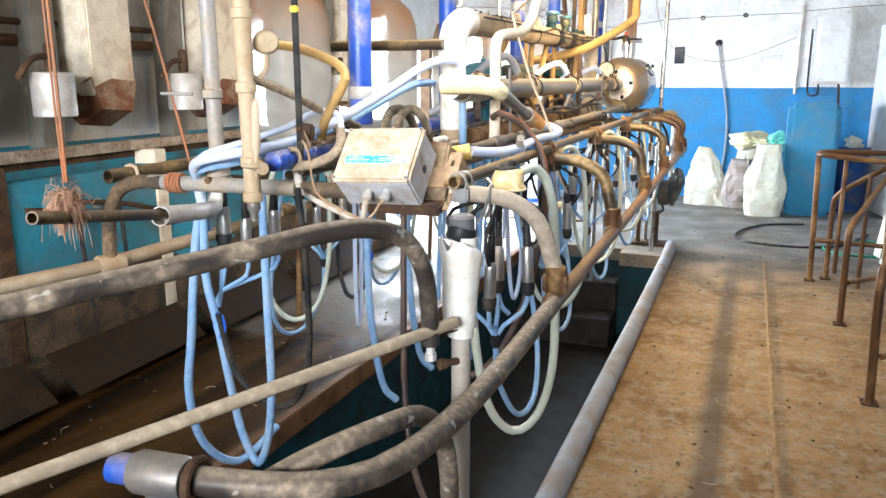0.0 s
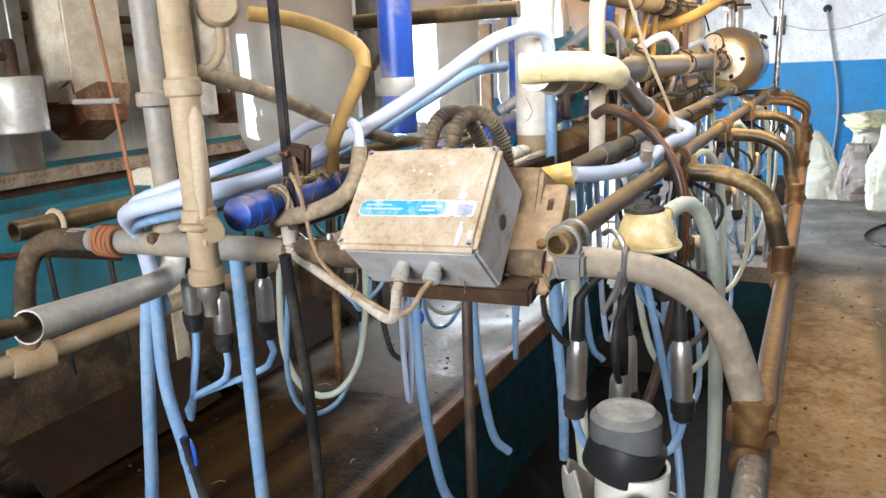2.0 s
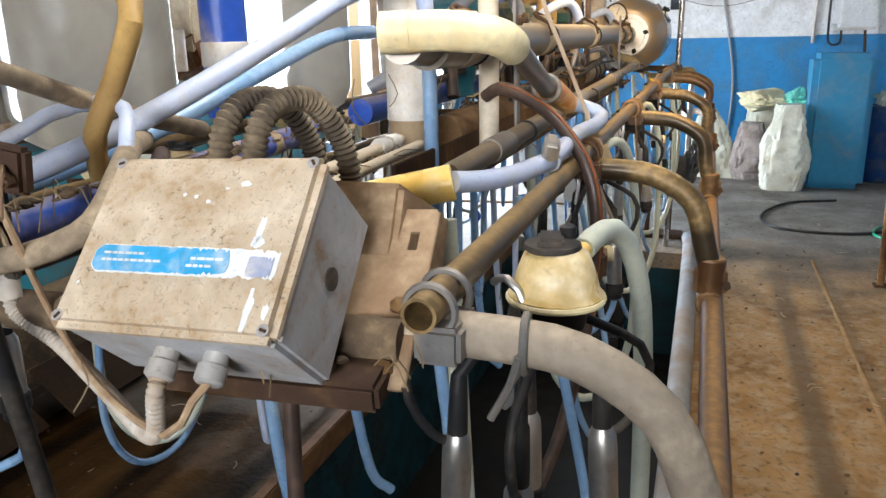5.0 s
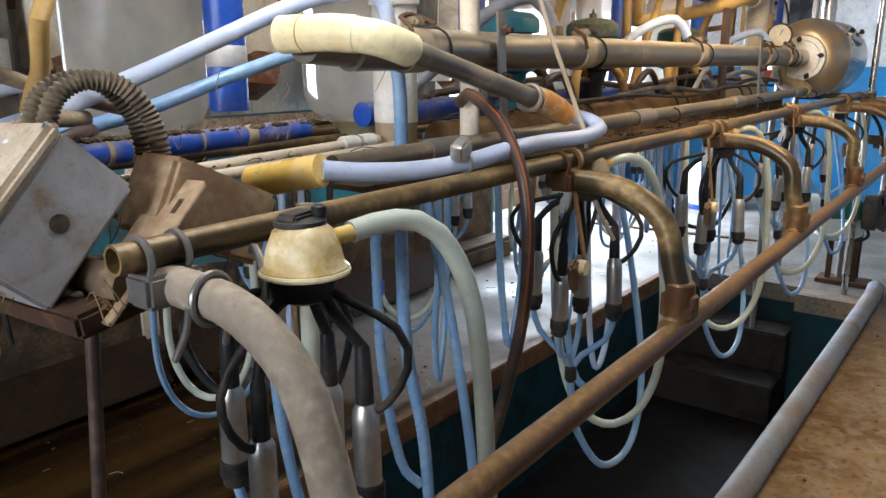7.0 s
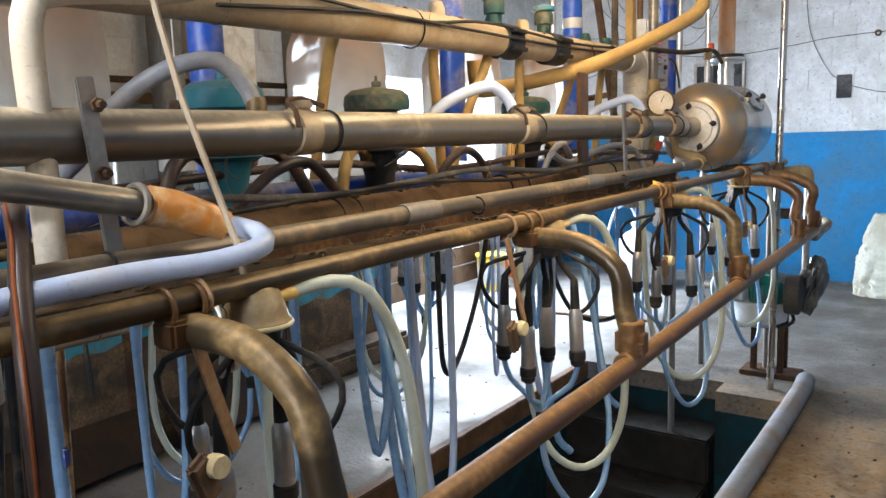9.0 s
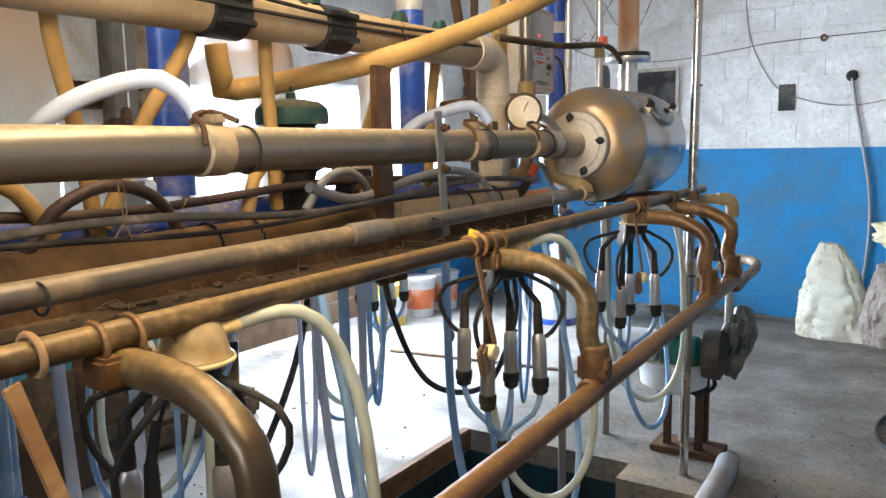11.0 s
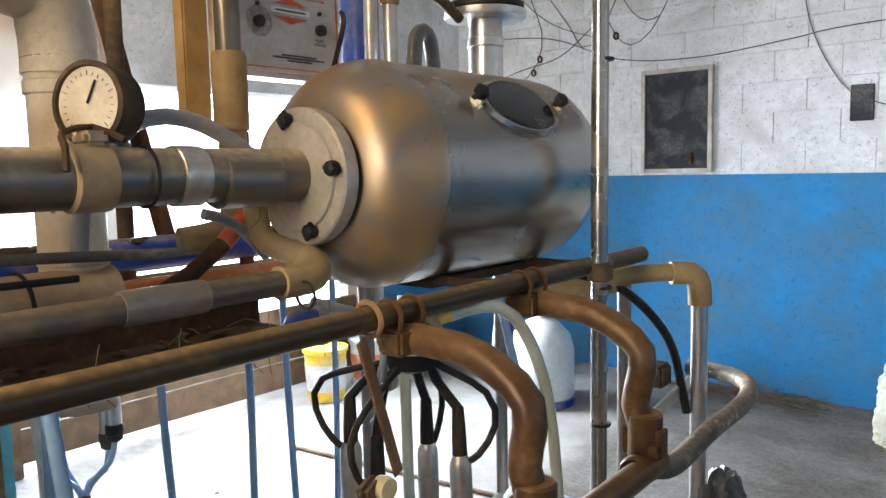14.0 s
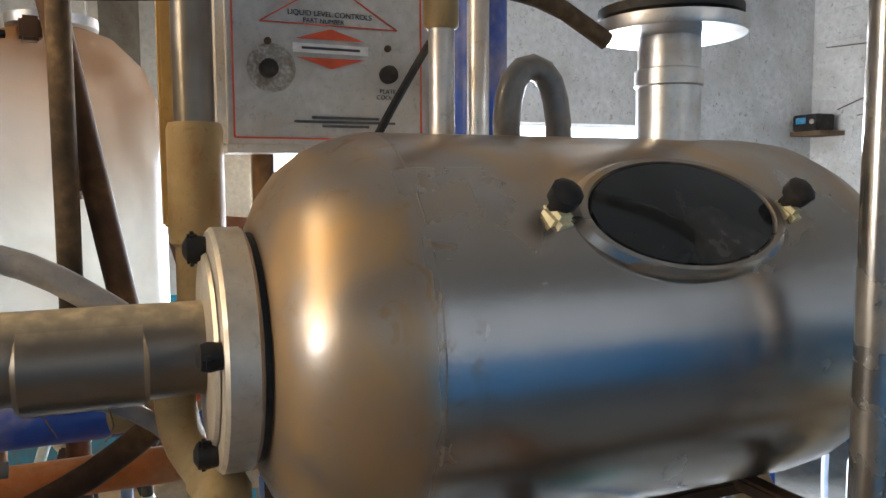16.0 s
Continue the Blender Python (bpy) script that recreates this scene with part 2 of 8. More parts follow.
def floor_material():
    """Concrete, brown with dung along both standings and grey towards the far wall."""
    m, nt, p = nodes_of("stained_concrete")
    pos = world_pos(nt)
    sep = nt.nodes.new("ShaderNodeSeparateXYZ")
    nt.links.new(pos, sep.inputs[0])
    a, raw = noise_fac(nt, 2.6, 0.35, 0.68, 9.0, pos, 0.25)
    b, raw2 = noise_fac(nt, 55.0, 0.3, 0.75, 4.0, pos)
    c, raw3 = noise_fac(nt, 14.0, 0.44, 0.74, 9.0, pos, 0.3)
    grey = mixed(nt, a, mixed(nt, raw2, (0.12, 0.114, 0.104), (0.29, 0.275, 0.25)), mixed(nt, raw2, (0.07, 0.064, 0.054), (0.19, 0.175, 0.15)))
    brown = mixed(nt, a, (0.33, 0.205, 0.085), (0.19, 0.105, 0.038))
    brown = mixed(nt, c, brown, (0.34, 0.27, 0.185))
    d, _ = noise_fac(nt, 38.0, 0.52, 0.72, 5.0, pos, 0.4)
    brown = mixed(nt, maths(nt, "MULTIPLY", d, 0.7), brown, (0.085, 0.06, 0.032))
    grey = mixed(nt, maths(nt, "MULTIPLY", maths(nt, "MAXIMUM", d, maths(nt, "MULTIPLY", c, 0.6)), 0.65), grey, (0.05, 0.043, 0.035))
    edge = nt.nodes.new("ShaderNodeMapRange")
    edge.inputs[1].default_value, edge.inputs[2].default_value = 7.7, 6.4
    wob = nt.nodes.new("ShaderNodeMath")
    wob.operation = "MULTIPLY_ADD"
    nt.links.new(raw, wob.inputs[0])
    wob.inputs[1].default_value = 2.6
    side = nt.nodes.new("ShaderNodeMapRange")
    side.inputs[1].default_value, side.inputs[2].default_value = -1.9, -2.1
    side.inputs[3].default_value, side.inputs[4].default_value = -1.0, 1.25
    nt.links.new(sep.outputs[0], side.inputs[0])
    yy = nt.nodes.new("ShaderNodeMath")
    yy.operation = "ADD"
    nt.links.new(sep.outputs[1], yy.inputs[0])
    nt.links.new(side.outputs[0], yy.inputs[1])
    nt.links.new(yy.outputs[0], wob.inputs[2])
    nt.links.new(wob.outputs[0], edge.inputs[0])
    col = mixed(nt, maths(nt, "MULTIPLY", edge.outputs[0], 0.9), grey, brown)
    left = nt.nodes.new("ShaderNodeMapRange")
    left.inputs[1].default_value, left.inputs[2].default_value = -1.9, -2.05
    nt.links.new(sep.outputs[0], left.inputs[0])
    # west dung darkened, the standing's shade and dark stripes painted into it
    streak, _ = noise_fac(nt, 1.0, 0.35, 0.62, 4.0, stretched(nt, pos, (5.0, 0.5, 1.0)), 0.4)
    shaded_dung = mixed(nt, streak, (0.075, 0.036, 0.0085), (0.010, 0.0048, 0.0016))
    col = mixed(nt, maths(nt, "MULTIPLY", maths(nt, "MULTIPLY", left.outputs[0], edge.outputs[0]), 1.0), col, shaded_dung)
    bare = nt.nodes.new("ShaderNodeMath")
    bare.operation, bare.use_clamp = "SUBTRACT", True
    bare.inputs[0].default_value = 1.0
    nt.links.new(edge.outputs[0], bare.inputs[1])
    # west concrete painted paler, standing in for sun that falls on it
    pale = mixed(nt, a, mixed(nt, raw2, (0.25, 0.242, 0.226), (0.40, 0.39, 0.37)), mixed(nt, raw3, (0.12, 0.11, 0.095), (0.28, 0.268, 0.248)))
    col = mixed(nt, maths(nt, "MULTIPLY", left.outputs[0], bare.outputs[0]), col, pale)
    # two darker tracks that run along the right standing
    darkened = None
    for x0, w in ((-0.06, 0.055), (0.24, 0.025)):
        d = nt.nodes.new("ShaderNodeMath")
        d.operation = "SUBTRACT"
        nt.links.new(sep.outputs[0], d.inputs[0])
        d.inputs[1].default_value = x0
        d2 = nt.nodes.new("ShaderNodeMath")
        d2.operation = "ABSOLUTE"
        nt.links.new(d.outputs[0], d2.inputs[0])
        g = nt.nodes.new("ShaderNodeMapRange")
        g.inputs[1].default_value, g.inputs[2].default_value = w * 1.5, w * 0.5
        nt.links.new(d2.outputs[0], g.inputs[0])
        darkened = g.outputs[0] if darkened is None else maths(nt, "MAXIMUM", darkened, maths(nt, "MULTIPLY", g.outputs[0], 0.5))
    darkened = maths(nt, "MULTIPLY", darkened, maths(nt, "MULTIPLY", edge.outputs[0], 0.75))
    col = mixed(nt, darkened, col, (0.09, 0.07, 0.05))
    nt.links.new(col, p.inputs["Base Color"])
    rr = nt.nodes.new("ShaderNodeMapRange")
    rr.inputs[3].default_value, rr.inputs[4].default_value = 0.38, 0.85
    nt.links.new(a, rr.inputs[0])
    nt.links.new(rr.outputs[0], p.inputs["Roughness"])
    p.inputs["Specular IOR Level"].default_value = 0.06
    bumped(nt, p, maths(nt, "ADD", maths(nt, "MULTIPLY", raw2, 0.35), maths(nt, "MULTIPLY", raw3, 0.65)), 0.7, 0.012)
    return m


floor_mat = floor_material()
# pit floor and steps coloured near black for the shade down there
pit_floor_mat = surface("wet_shaded_pit_floor", (0.006, 0.0055, 0.005), (0.016, 0.013, 0.010), 0.4, 0.45, coarse=6, fine=40, bump=0.5)
step_mat = surface("worn_shaded_step_concrete", (0.022, 0.019, 0.016), (0.009, 0.008, 0.006), 0.5, 0.6, coarse=6, fine=40, bump=0.6)
edge_mat = surface("dung_stained_edge", (0.17, 0.085, 0.036), (0.05, 0.027, 0.013), 0.55, 0.65, coarse=6, fine=40, bump=0.7)
kerb_mat = surface("worn_kerb_pipe", (0.25, 0.26, 0.28), (0.22, 0.14, 0.08), 0.45, 0.55, coarse=5)
pole_steel = surface("dull_stainless", (0.36, 0.33, 0.29), (0.25, 0.17, 0.09), 0.25, 0.24, 0.9, bump=0.08)
brown_duct = surface("stained_brown_duct", (0.20, 0.115, 0.05), (0.07, 0.04, 0.02), 0.55, 0.55, top=0.25, coarse=9)
cable_grey = surface("dusty_cable", (0.09, 0.082, 0.075), (0.25, 0.22, 0.18), 0.4, 0.7)


def tank_material():
    """Brushed stainless steel, browned by old milk at its shoulder and smeared along the shell."""
    m, nt, p = nodes_of("stained_tank_steel")
    pos = world_pos(nt)
    sep = nt.nodes.new("ShaderNodeSeparateXYZ")
    nt.links.new(pos, sep.inputs[0])
    a, raw = noise_fac(nt, 9.0, 0.38, 0.7, 5.0, pos, 0.6)
    b, raw2 = noise_fac(nt, 120.0, 0.3, 0.7, 3.0, pos)
    ring = nt.nodes.new("ShaderNodeMapRange")
    ring.inputs[1].default_value, ring.inputs[2].default_value = 6.785, 6.755
    nt.links.new(sep.outputs[1], ring.inputs[0])
    f = maths(nt, "MULTIPLY", ring.outputs[0], maths(nt, "ADD", maths(nt, "MULTIPLY", a, 0.55), 0.45))
    spots, _ = noise_fac(nt, 26.0, 0.5, 0.62, 6.0, pos, 0.8)
    seam = nt.nodes.new("ShaderNodeMapRange")
    seam.inputs[1].default_value, seam.inputs[2].default_value = 6.83, 6.77
    nt.links.new(sep.outputs[1], seam.inputs[0])
    f = maths(nt, "MAXIMUM", f, maths(nt, "MULTIPLY", maths(nt, "MULTIPLY", seam.outputs[0], spots), 0.8))
    up = nt.nodes.new("ShaderNodeMapRange")
    up.inputs[1].default_value, up.inputs[2].default_value = 1.60, 1.74
    nt.links.new(sep.outputs[2], up.inputs[0])
    f = maths(nt, "MAXIMUM", f, maths(nt, "MULTIPLY", up.outputs[0], maths(nt, "ADD", maths(nt, "MULTIPLY", a, 0.6), 0.4)))
    col = mixed(nt, f, (0.37, 0.365, 0.36), mixed(nt, raw, (0.055, 0.027, 0.010), (0.56, 0.36, 0.16)))
    nt.links.new(col, p.inputs["Base Color"])
    nt.links.new(maths(nt, "SUBTRACT", 0.95, maths(nt, "MULTIPLY", f, 0.45)), p.inputs["Metallic"])
    rr = nt.nodes.new("ShaderNodeMapRange")
    rr.inputs[3].default_value, rr.inputs[4].default_value = 0.17, 0.44
    nt.links.new(maths(nt, "MAXIMUM", f, maths(nt, "MULTIPLY", raw, 0.6)), rr.inputs[0])
    nt.links.new(rr.outputs[0], p.inputs["Roughness"])
    bumped(nt, p, maths(nt, "ADD", maths(nt, "MULTIPLY", raw, 0.8), maths(nt, "MULTIPLY", raw2, 0.1)), 0.12, 0.01)
    return m


tank_steel = tank_material()


def glass_material(name, color, rough, haze):
    """Old dusty glass: a clear pane with a film of dust that glows when light comes from behind."""
    m, nt, p = nodes_of(name)
    p.inputs["Base Color"].default_value = rgba(color)
    p.inputs["Roughness"].default_value, p.inputs["IOR"].default_value = rough, 1.2
    p.inputs["Transmission Weight"].default_value = 1.0
    film = nt.nodes.new("ShaderNodeBsdfTranslucent")
    film.inputs[0].default_value = rgba((0.88, 0.87, 0.84))
    spec = nt.nodes.new("ShaderNodeBsdfDiffuse")
    spec.inputs[0].default_value = rgba((0.45, 0.44, 0.42))
    pos = world_pos(nt)
    f, _ = noise_fac(nt, 6.0, 0.3, 0.75, 5.0, pos, 0.5)
    sep = nt.nodes.new("ShaderNodeSeparateXYZ")
    nt.links.new(pos, sep.inputs[0])
    high = nt.nodes.new("ShaderNodeMapRange")
    high.inputs[1].default_value, high.inputs[2].default_value = 1.64, 1.93
    nt.links.new(sep.outputs[2], high.inputs[0])
    high = maths(nt, "MULTIPLY", high.outputs[0], maths(nt, "ADD", maths(nt, "MULTIPLY", f, 0.5), 0.5))
    for node, c in ((film, (0.68, 0.65, 0.57)), (spec, (0.42, 0.40, 0.36))):
        nt.links.new(mixed(nt, high, c, (0.34, 0.155, 0.045)), node.inputs[0])
    mx = nt.nodes.new("ShaderNodeMixShader")
    mx.inputs[0].default_value = 0.35
    nt.links.new(film.outputs[0], mx.inputs[1])
    nt.links.new(spec.outputs[0], mx.inputs[2])
    m2 = nt.nodes.new("ShaderNodeMixShader")
    nt.links.new(maths(nt, "ADD", maths(nt, "ADD", maths(nt, "MULTIPLY", f, 0.3), haze), maths(nt, "MULTIPLY", high, 0.5)), m2.inputs[0])
    nt.links.new(p.outputs[0], m2.inputs[1])
    nt.links.new(mx.outputs[0], m2.inputs[2])
    nt.links.new(m2.outputs[0], nt.nodes["Material Output"].inputs[0])
    return m


jar_glass = glass_material("dusty_jar_glass", (0.97, 0.98, 0.98), 0.06, 0.48)
sight_glass = surface("dark_sight_glass", (0.012, 0.013, 0.014), (0.08, 0.075, 0.07), 0.2, 0.08, bump=0.02)
dial_mat = surface("gauge_dial", (0.66, 0.58, 0.45), (0.42, 0.32, 0.2), 0.4, 0.4, bump=0.02)
led_mat, _nt, _p = nodes_of("red_led")
_p.inputs["Base Color"].default_value = (0.8, 0.02, 0.03, 1)
_p.inputs["Emission Color"].default_value, _p.inputs["Emission Strength"].default_value = (1, 0.03, 0.05, 1), 3.0

outdoors, _nt, _p = nodes_of("outdoor_glare")
_p.inputs["Base Color"].default_value = (0.8, 0.85, 0.9, 1)
_p.inputs["Emission Color"].default_value, _p.inputs["Emission Strength"].default_value = (0.93, 0.97, 1.0, 1), 7.0

# ---- mesh tools ----
ORIGIN = {}


def thing(name, at, label, category, group="", kind=""):
    ob = new(name)
    ob.location = at
    ob.empty_display_size = 0.05
    ORIGIN[ob.name] = Vector(at)
    return tagged(ob, label, category, group, kind)


def finish(bm, name, mat, smooth=True):
    me = bpy.data.meshes.new(name)
    bmesh.ops.recalc_face_normals(bm, faces=bm.faces)
    bm.to_mesh(me)
    bm.free()
    me.materials.append(mat)
    if smooth:
        me.polygons.foreach_set("use_smooth", [True] * len(me.polygons))
        me.set_sharp_from_angle(angle=radians(38))
    return me


def part(name, bm, mat, parent, label="", smooth=True):
    """One mesh under a thing or a part; the bmesh is given in world metres."""
    off = ORIGIN[parent.name]
    bmesh.ops.translate(bm, verts=bm.verts, vec=-off)
    ob = new(name, finish(bm, name, mat, smooth))
    ob.parent = parent
    ORIGIN[ob.name] = off
    return tagged(ob, label)


def solid(name, bm, mat, label, category, kind="", group="", smooth=True):
    """One mesh that is a thing by itself, or a piece of the setting."""
    ob = new(name, finish(bm, name, mat, smooth))
    ORIGIN[ob.name] = Vector((0, 0, 0))
    return tagged(ob, label, category, group, kind)


def spline(points, step=0.03):
    """Points of a smooth curve through the given ones."""
    p = [Vector(q) for q in points]
    if len(p) == 2:
        return p
    out = []
    for k in range(len(p) - 1):
        a, b = p[k], p[k + 1]
        before = p[k - 1] if k else a * 2 - b
        after = p[k + 2] if k + 2 < len(p) else b * 2 - a
        n = max(2, min(14 if step > 0.006 else 60, int((b - a).length / step)))
        for j in range(n):
            t = j / n
            out.append(0.5 * ((2 * a) + (b - before) * t + (2 * before - 5 * a + 4 * b - after) * t * t + (3 * a - before - 3 * b + after) * t ** 3))
    out.append(p[-1])
    return out


def tube(bm, points, r, seg=12, smooth=True, wall=0.0, ribs=0.0, step=0.03):
    """A round tube through points. wall: an open end of that thickness; ribs: corrugation."""
    path = spline(points, step) if smooth else [Vector(q) for q in points]
    normal, rings = None, []
    for k, q in enumerate(path):
        d = (path[min(k + 1, len(path) - 1)] - path[max(k - 1, 0)]).normalized()
        if normal is None:
            normal = d.orthogonal().normalized()
        normal = (normal - d * normal.dot(d)).normalized()
        side = d.cross(normal)
        rad = r[min(k, len(r) - 1)] if isinstance(r, (list, tuple)) else r
        if ribs and k % 2:
            rad -= ribs
        rings.append([bm.verts.new(q + (normal * math.cos(2 * math.pi * j / seg) + side * math.sin(2 * math.pi * j / seg)) * rad) for j in range(seg)])
    for a, b in zip(rings, rings[1:]):
        for j in range(seg):
            bm.faces.new((a[j], a[(j + 1) % seg], b[(j + 1) % seg], b[j]))
    for ring, q, nxt in ((rings[0], path[0], path[1]), (rings[-1], path[-1], path[-2])):
        if wall:
            inner = [bm.verts.new(q + (v.co - q) * (1 - wall)) for v in ring]
            deep = [bm.verts.new(v.co + (nxt - q).normalized() * 0.06) for v in inner]
            for j in range(seg):
                k2 = (j + 1) % seg
                bm.faces.new((ring[j], ring[k2], inner[k2], inner[j]))
                bm.faces.new((inner[j], inner[k2], deep[k2], deep[j]))
            bm.faces.new(deep)
        else:
            bm.faces.new(ring)
    return bm


def rod(a, b, r, seg=14, wall=0.0, bm=None):
    return tube(bm or bmesh.new(), (a, b), r, seg, wall=wall)


def hose(points, r, seg=10, ribs=0.0, step=0.03, wall=0.0):
    return tube(bmesh.new(), points, r, seg, ribs=ribs, step=step, wall=wall)


def box(cx, cy, cz, sx, sy, sz, bevel=0.004, rot=(0, 0, 0), bm=None):
    bm = bm or bmesh.new()
    m = Matrix.Translation((cx, cy, cz)) @ Euler([radians(a) for a in rot]).to_matrix().to_4x4() @ Matrix.Diagonal((sx, sy, sz, 1))
    made = bmesh.ops.create_cube(bm, size=1, matrix=m)
    if bevel:
        edges = list({e for v in made["verts"] for e in v.link_edges})
        bmesh.ops.bevel(bm, geom=edges, offset=bevel, segments=2, affect="EDGES")
    return bm


def slab(x0, x1, y0, y1, z0, z1, bevel=0.0, bm=None):
    return box((x0 + x1) / 2, (y0 + y1) / 2, (z0 + z1) / 2, abs(x1 - x0), abs(y1 - y0), abs(z1 - z0), bevel, bm=bm)


def lathe(profile, at, axis=(0, 0, 1), seg=28, bm=None):
    """A body turned round an axis: profile of (radius, distance along the axis)."""
    bm = bm or bmesh.new()
    d = Vector(axis).normalized()
    u = d.orthogonal().normalized()
    w = d.cross(u)
    rings = []
    for r, h in profile:
        c = Vector(at) + d * h
        rings.append([bm.verts.new(c + (u * math.cos(2 * math.pi * j / seg) + w * math.sin(2 * math.pi * j / seg)) * max(r, 0.0004)) for j in range(seg)])
    for a, b in zip(rings, rings[1:]):
        for j in range(seg):
            bm.faces.new((a[j], a[(j + 1) % seg], b[(j + 1) % seg], b[j]))
    bm.faces.new(rings[0])
    bm.faces.new(rings[-1])
    return bm


def torus(at, axis, R, r, seg=20, sub=8, bm=None):
    bm = bm or bmesh.new()
    d = Vector(axis).normalized()
    u = d.orthogonal().normalized()
    w = d.cross(u)
    rings = []
    for k in range(seg):
        o = u * math.cos(2 * math.pi * k / seg) + w * math.sin(2 * math.pi * k / seg)
        c = Vector(at) + o * R
        rings.append([bm.verts.new(c + (o * math.cos(2 * math.pi * j / sub) + d * math.sin(2 * math.pi * j / sub)) * r) for j in range(sub)])
    for k in range(seg):
        a, b = rings[k], rings[(k + 1) % seg]
        for j in range(sub):
            bm.faces.new((a[j], a[(j + 1) % sub], b[(j + 1) % sub], b[j]))
    return bm


def simple(name, bm, mat, label, category, group="", smooth=True):
    return solid(name, bm, mat, label, category, "", group, smooth)


# ---- the building ----
PIT_L, PIT_R, STEP_X, PIT_S, PIT_N, STEP_N, PIT_Z = -1.97, -0.62, -1.06, -1.2, 7.05, 7.24, -0.8
S = "structure"


def build_floor():
    bm = bmesh.new()
    xs, ys = [WEST - 2.5, WEST, PIT_L, STEP_X, PIT_R, EAST + 0.2], [SOUTH - 2.5, PIT_S, PIT_N, STEP_N, NORTH + 0.2]
    for i in range(len(xs) - 1):
        for j in range(len(ys) - 1):
            if (j == 1 and i in (2, 3)) or (j == 2 and i == 2):
                continue
            slab(xs[i], xs[i + 1], ys[j], ys[j + 1], -0.12, 0.0, bm=bm)
    bmesh.ops.remove_doubles(bm, verts=bm.verts, dist=0.0005)
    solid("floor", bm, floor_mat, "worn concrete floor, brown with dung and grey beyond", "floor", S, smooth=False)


build_floor()
solid("pit_floor", slab(PIT_L - 0.1, PIT_R + 0.1, PIT_S - 0.1, STEP_N + 0.2, PIT_Z - 0.1, PIT_Z), pit_floor_mat, "wet concrete floor of the milking pit, shade in its colour", "floor", S)
solid("pit_wall_west", slab(PIT_L - 0.15, PIT_L, PIT_S, STEP_N, PIT_Z, -0.12), pit_teal, "dirty teal painted pit wall with its shade in the colour", "wall", S)
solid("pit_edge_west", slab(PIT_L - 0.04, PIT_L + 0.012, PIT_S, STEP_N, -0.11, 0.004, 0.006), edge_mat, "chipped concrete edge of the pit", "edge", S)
solid("pit_wall_east", slab(PIT_R, PIT_R + 0.15, PIT_S, PIT_N, PIT_Z, -0.12), pit_teal, "dirty teal painted pit wall with its shade in the colour", "wall", S)
solid("pit_wall_south", slab(PIT_L, PIT_R, PIT_S - 0.15, PIT_S, PIT_Z, -0.12), pit_teal, "dirty teal painted pit wall with its shade in the colour", "wall", S)
solid("pit_wall_north", slab(STEP_X, PIT_R, PIT_N, PIT_N + 0.2, PIT_Z, -0.12), pit_teal, "dirty teal painted end wall of the pit, shade in its colour", "wall", S)
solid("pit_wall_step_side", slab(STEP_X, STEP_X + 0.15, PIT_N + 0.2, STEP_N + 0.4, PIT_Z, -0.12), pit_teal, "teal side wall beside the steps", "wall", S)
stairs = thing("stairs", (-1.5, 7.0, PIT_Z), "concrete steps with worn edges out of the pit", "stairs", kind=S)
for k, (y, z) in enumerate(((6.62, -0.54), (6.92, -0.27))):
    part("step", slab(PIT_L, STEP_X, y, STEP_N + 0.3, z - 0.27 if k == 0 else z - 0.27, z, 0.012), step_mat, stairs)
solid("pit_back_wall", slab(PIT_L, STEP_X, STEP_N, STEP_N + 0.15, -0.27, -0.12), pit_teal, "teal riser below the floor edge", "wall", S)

kerb = thing("kerb", (PIT_R + 0.02, 3, 0.0), "rounded worn pipe kerb along the pit edge", "kerb", kind=S)
part("kerb_rail", hose([(PIT_R + 0.02, PIT_S, 0.035), (PIT_R + 0.02, 2, 0.036), (PIT_R + 0.015, 5, 0.035), (PIT_R + 0.0, 7.0, 0.035), (PIT_R - 0.02, 7.42, 0.03)], 0.052, 16), kerb_mat, kerb)

# blocks are laid over a solid core
BLOCK_W, BLOCK_H = 0.40, 0.195


def block_mesh(mat):
    bm = box(0, 0, 0, BLOCK_W - 0.0015, 0.05, BLOCK_H - 0.002, 0.0025)
    return finish(bm, "block", mat)


DADO_N, DADO_W = 1.475, 1.20
wall_north = solid("wall_north", slab(WEST - 0.3, EAST + 0.2, NORTH - 0.003, NORTH + 0.3, 0, TOP), white_block, "white painted block wall above a blue dado", "wall", S, smooth=False)
solid("dado_north", slab(WEST, 0.50, NORTH - 0.012, NORTH + 0.02, 0, DADO_N), blue_wall, "bright blue painted lower wall", "wall paint", S)
solid("dado_north_east", slab(0.50, EAST, NORTH - 0.010, NORTH + 0.02, 0, DADO_N + 0.02), blue_wall, "bright blue painted lower wall", "wall paint", S)
wall_east = solid("wall_east", slab(EAST, EAST + 0.25, SOUTH, NORTH + 0.3, 0, 1.7), white_block, "white painted side wall", "wall", S, smooth=False)
solid("wall_east_top", slab(EAST, EAST + 0.25, SOUTH, NORTH + 0.3, 2.7, TOP), white_block, "white painted side wall above the added opening", "wall", S, smooth=False)
solid("wall_east_end", slab(EAST, EAST + 0.25, 7.6, NORTH + 0.3, 1.7, 2.7), white_block, "white painted side wall", "wall", S, smooth=False)
solid("wall_east_start", slab(EAST, EAST + 0.25, SOUTH, 2.4, 1.7, 2.7), white_block, "white painted side wall", "wall", S, smooth=False)
solid("dado_east", slab(EAST - 0.012, EAST, SOUTH, NORTH, 0, 1.3), blue_wall, "bright blue painted lower wall", "wall paint", S)
solid("backdrop", slab(-9.0, -8.9, 2, 16, -1, 6), outdoors, "bright hazy daylight outside the doorway", "backdrop", S)
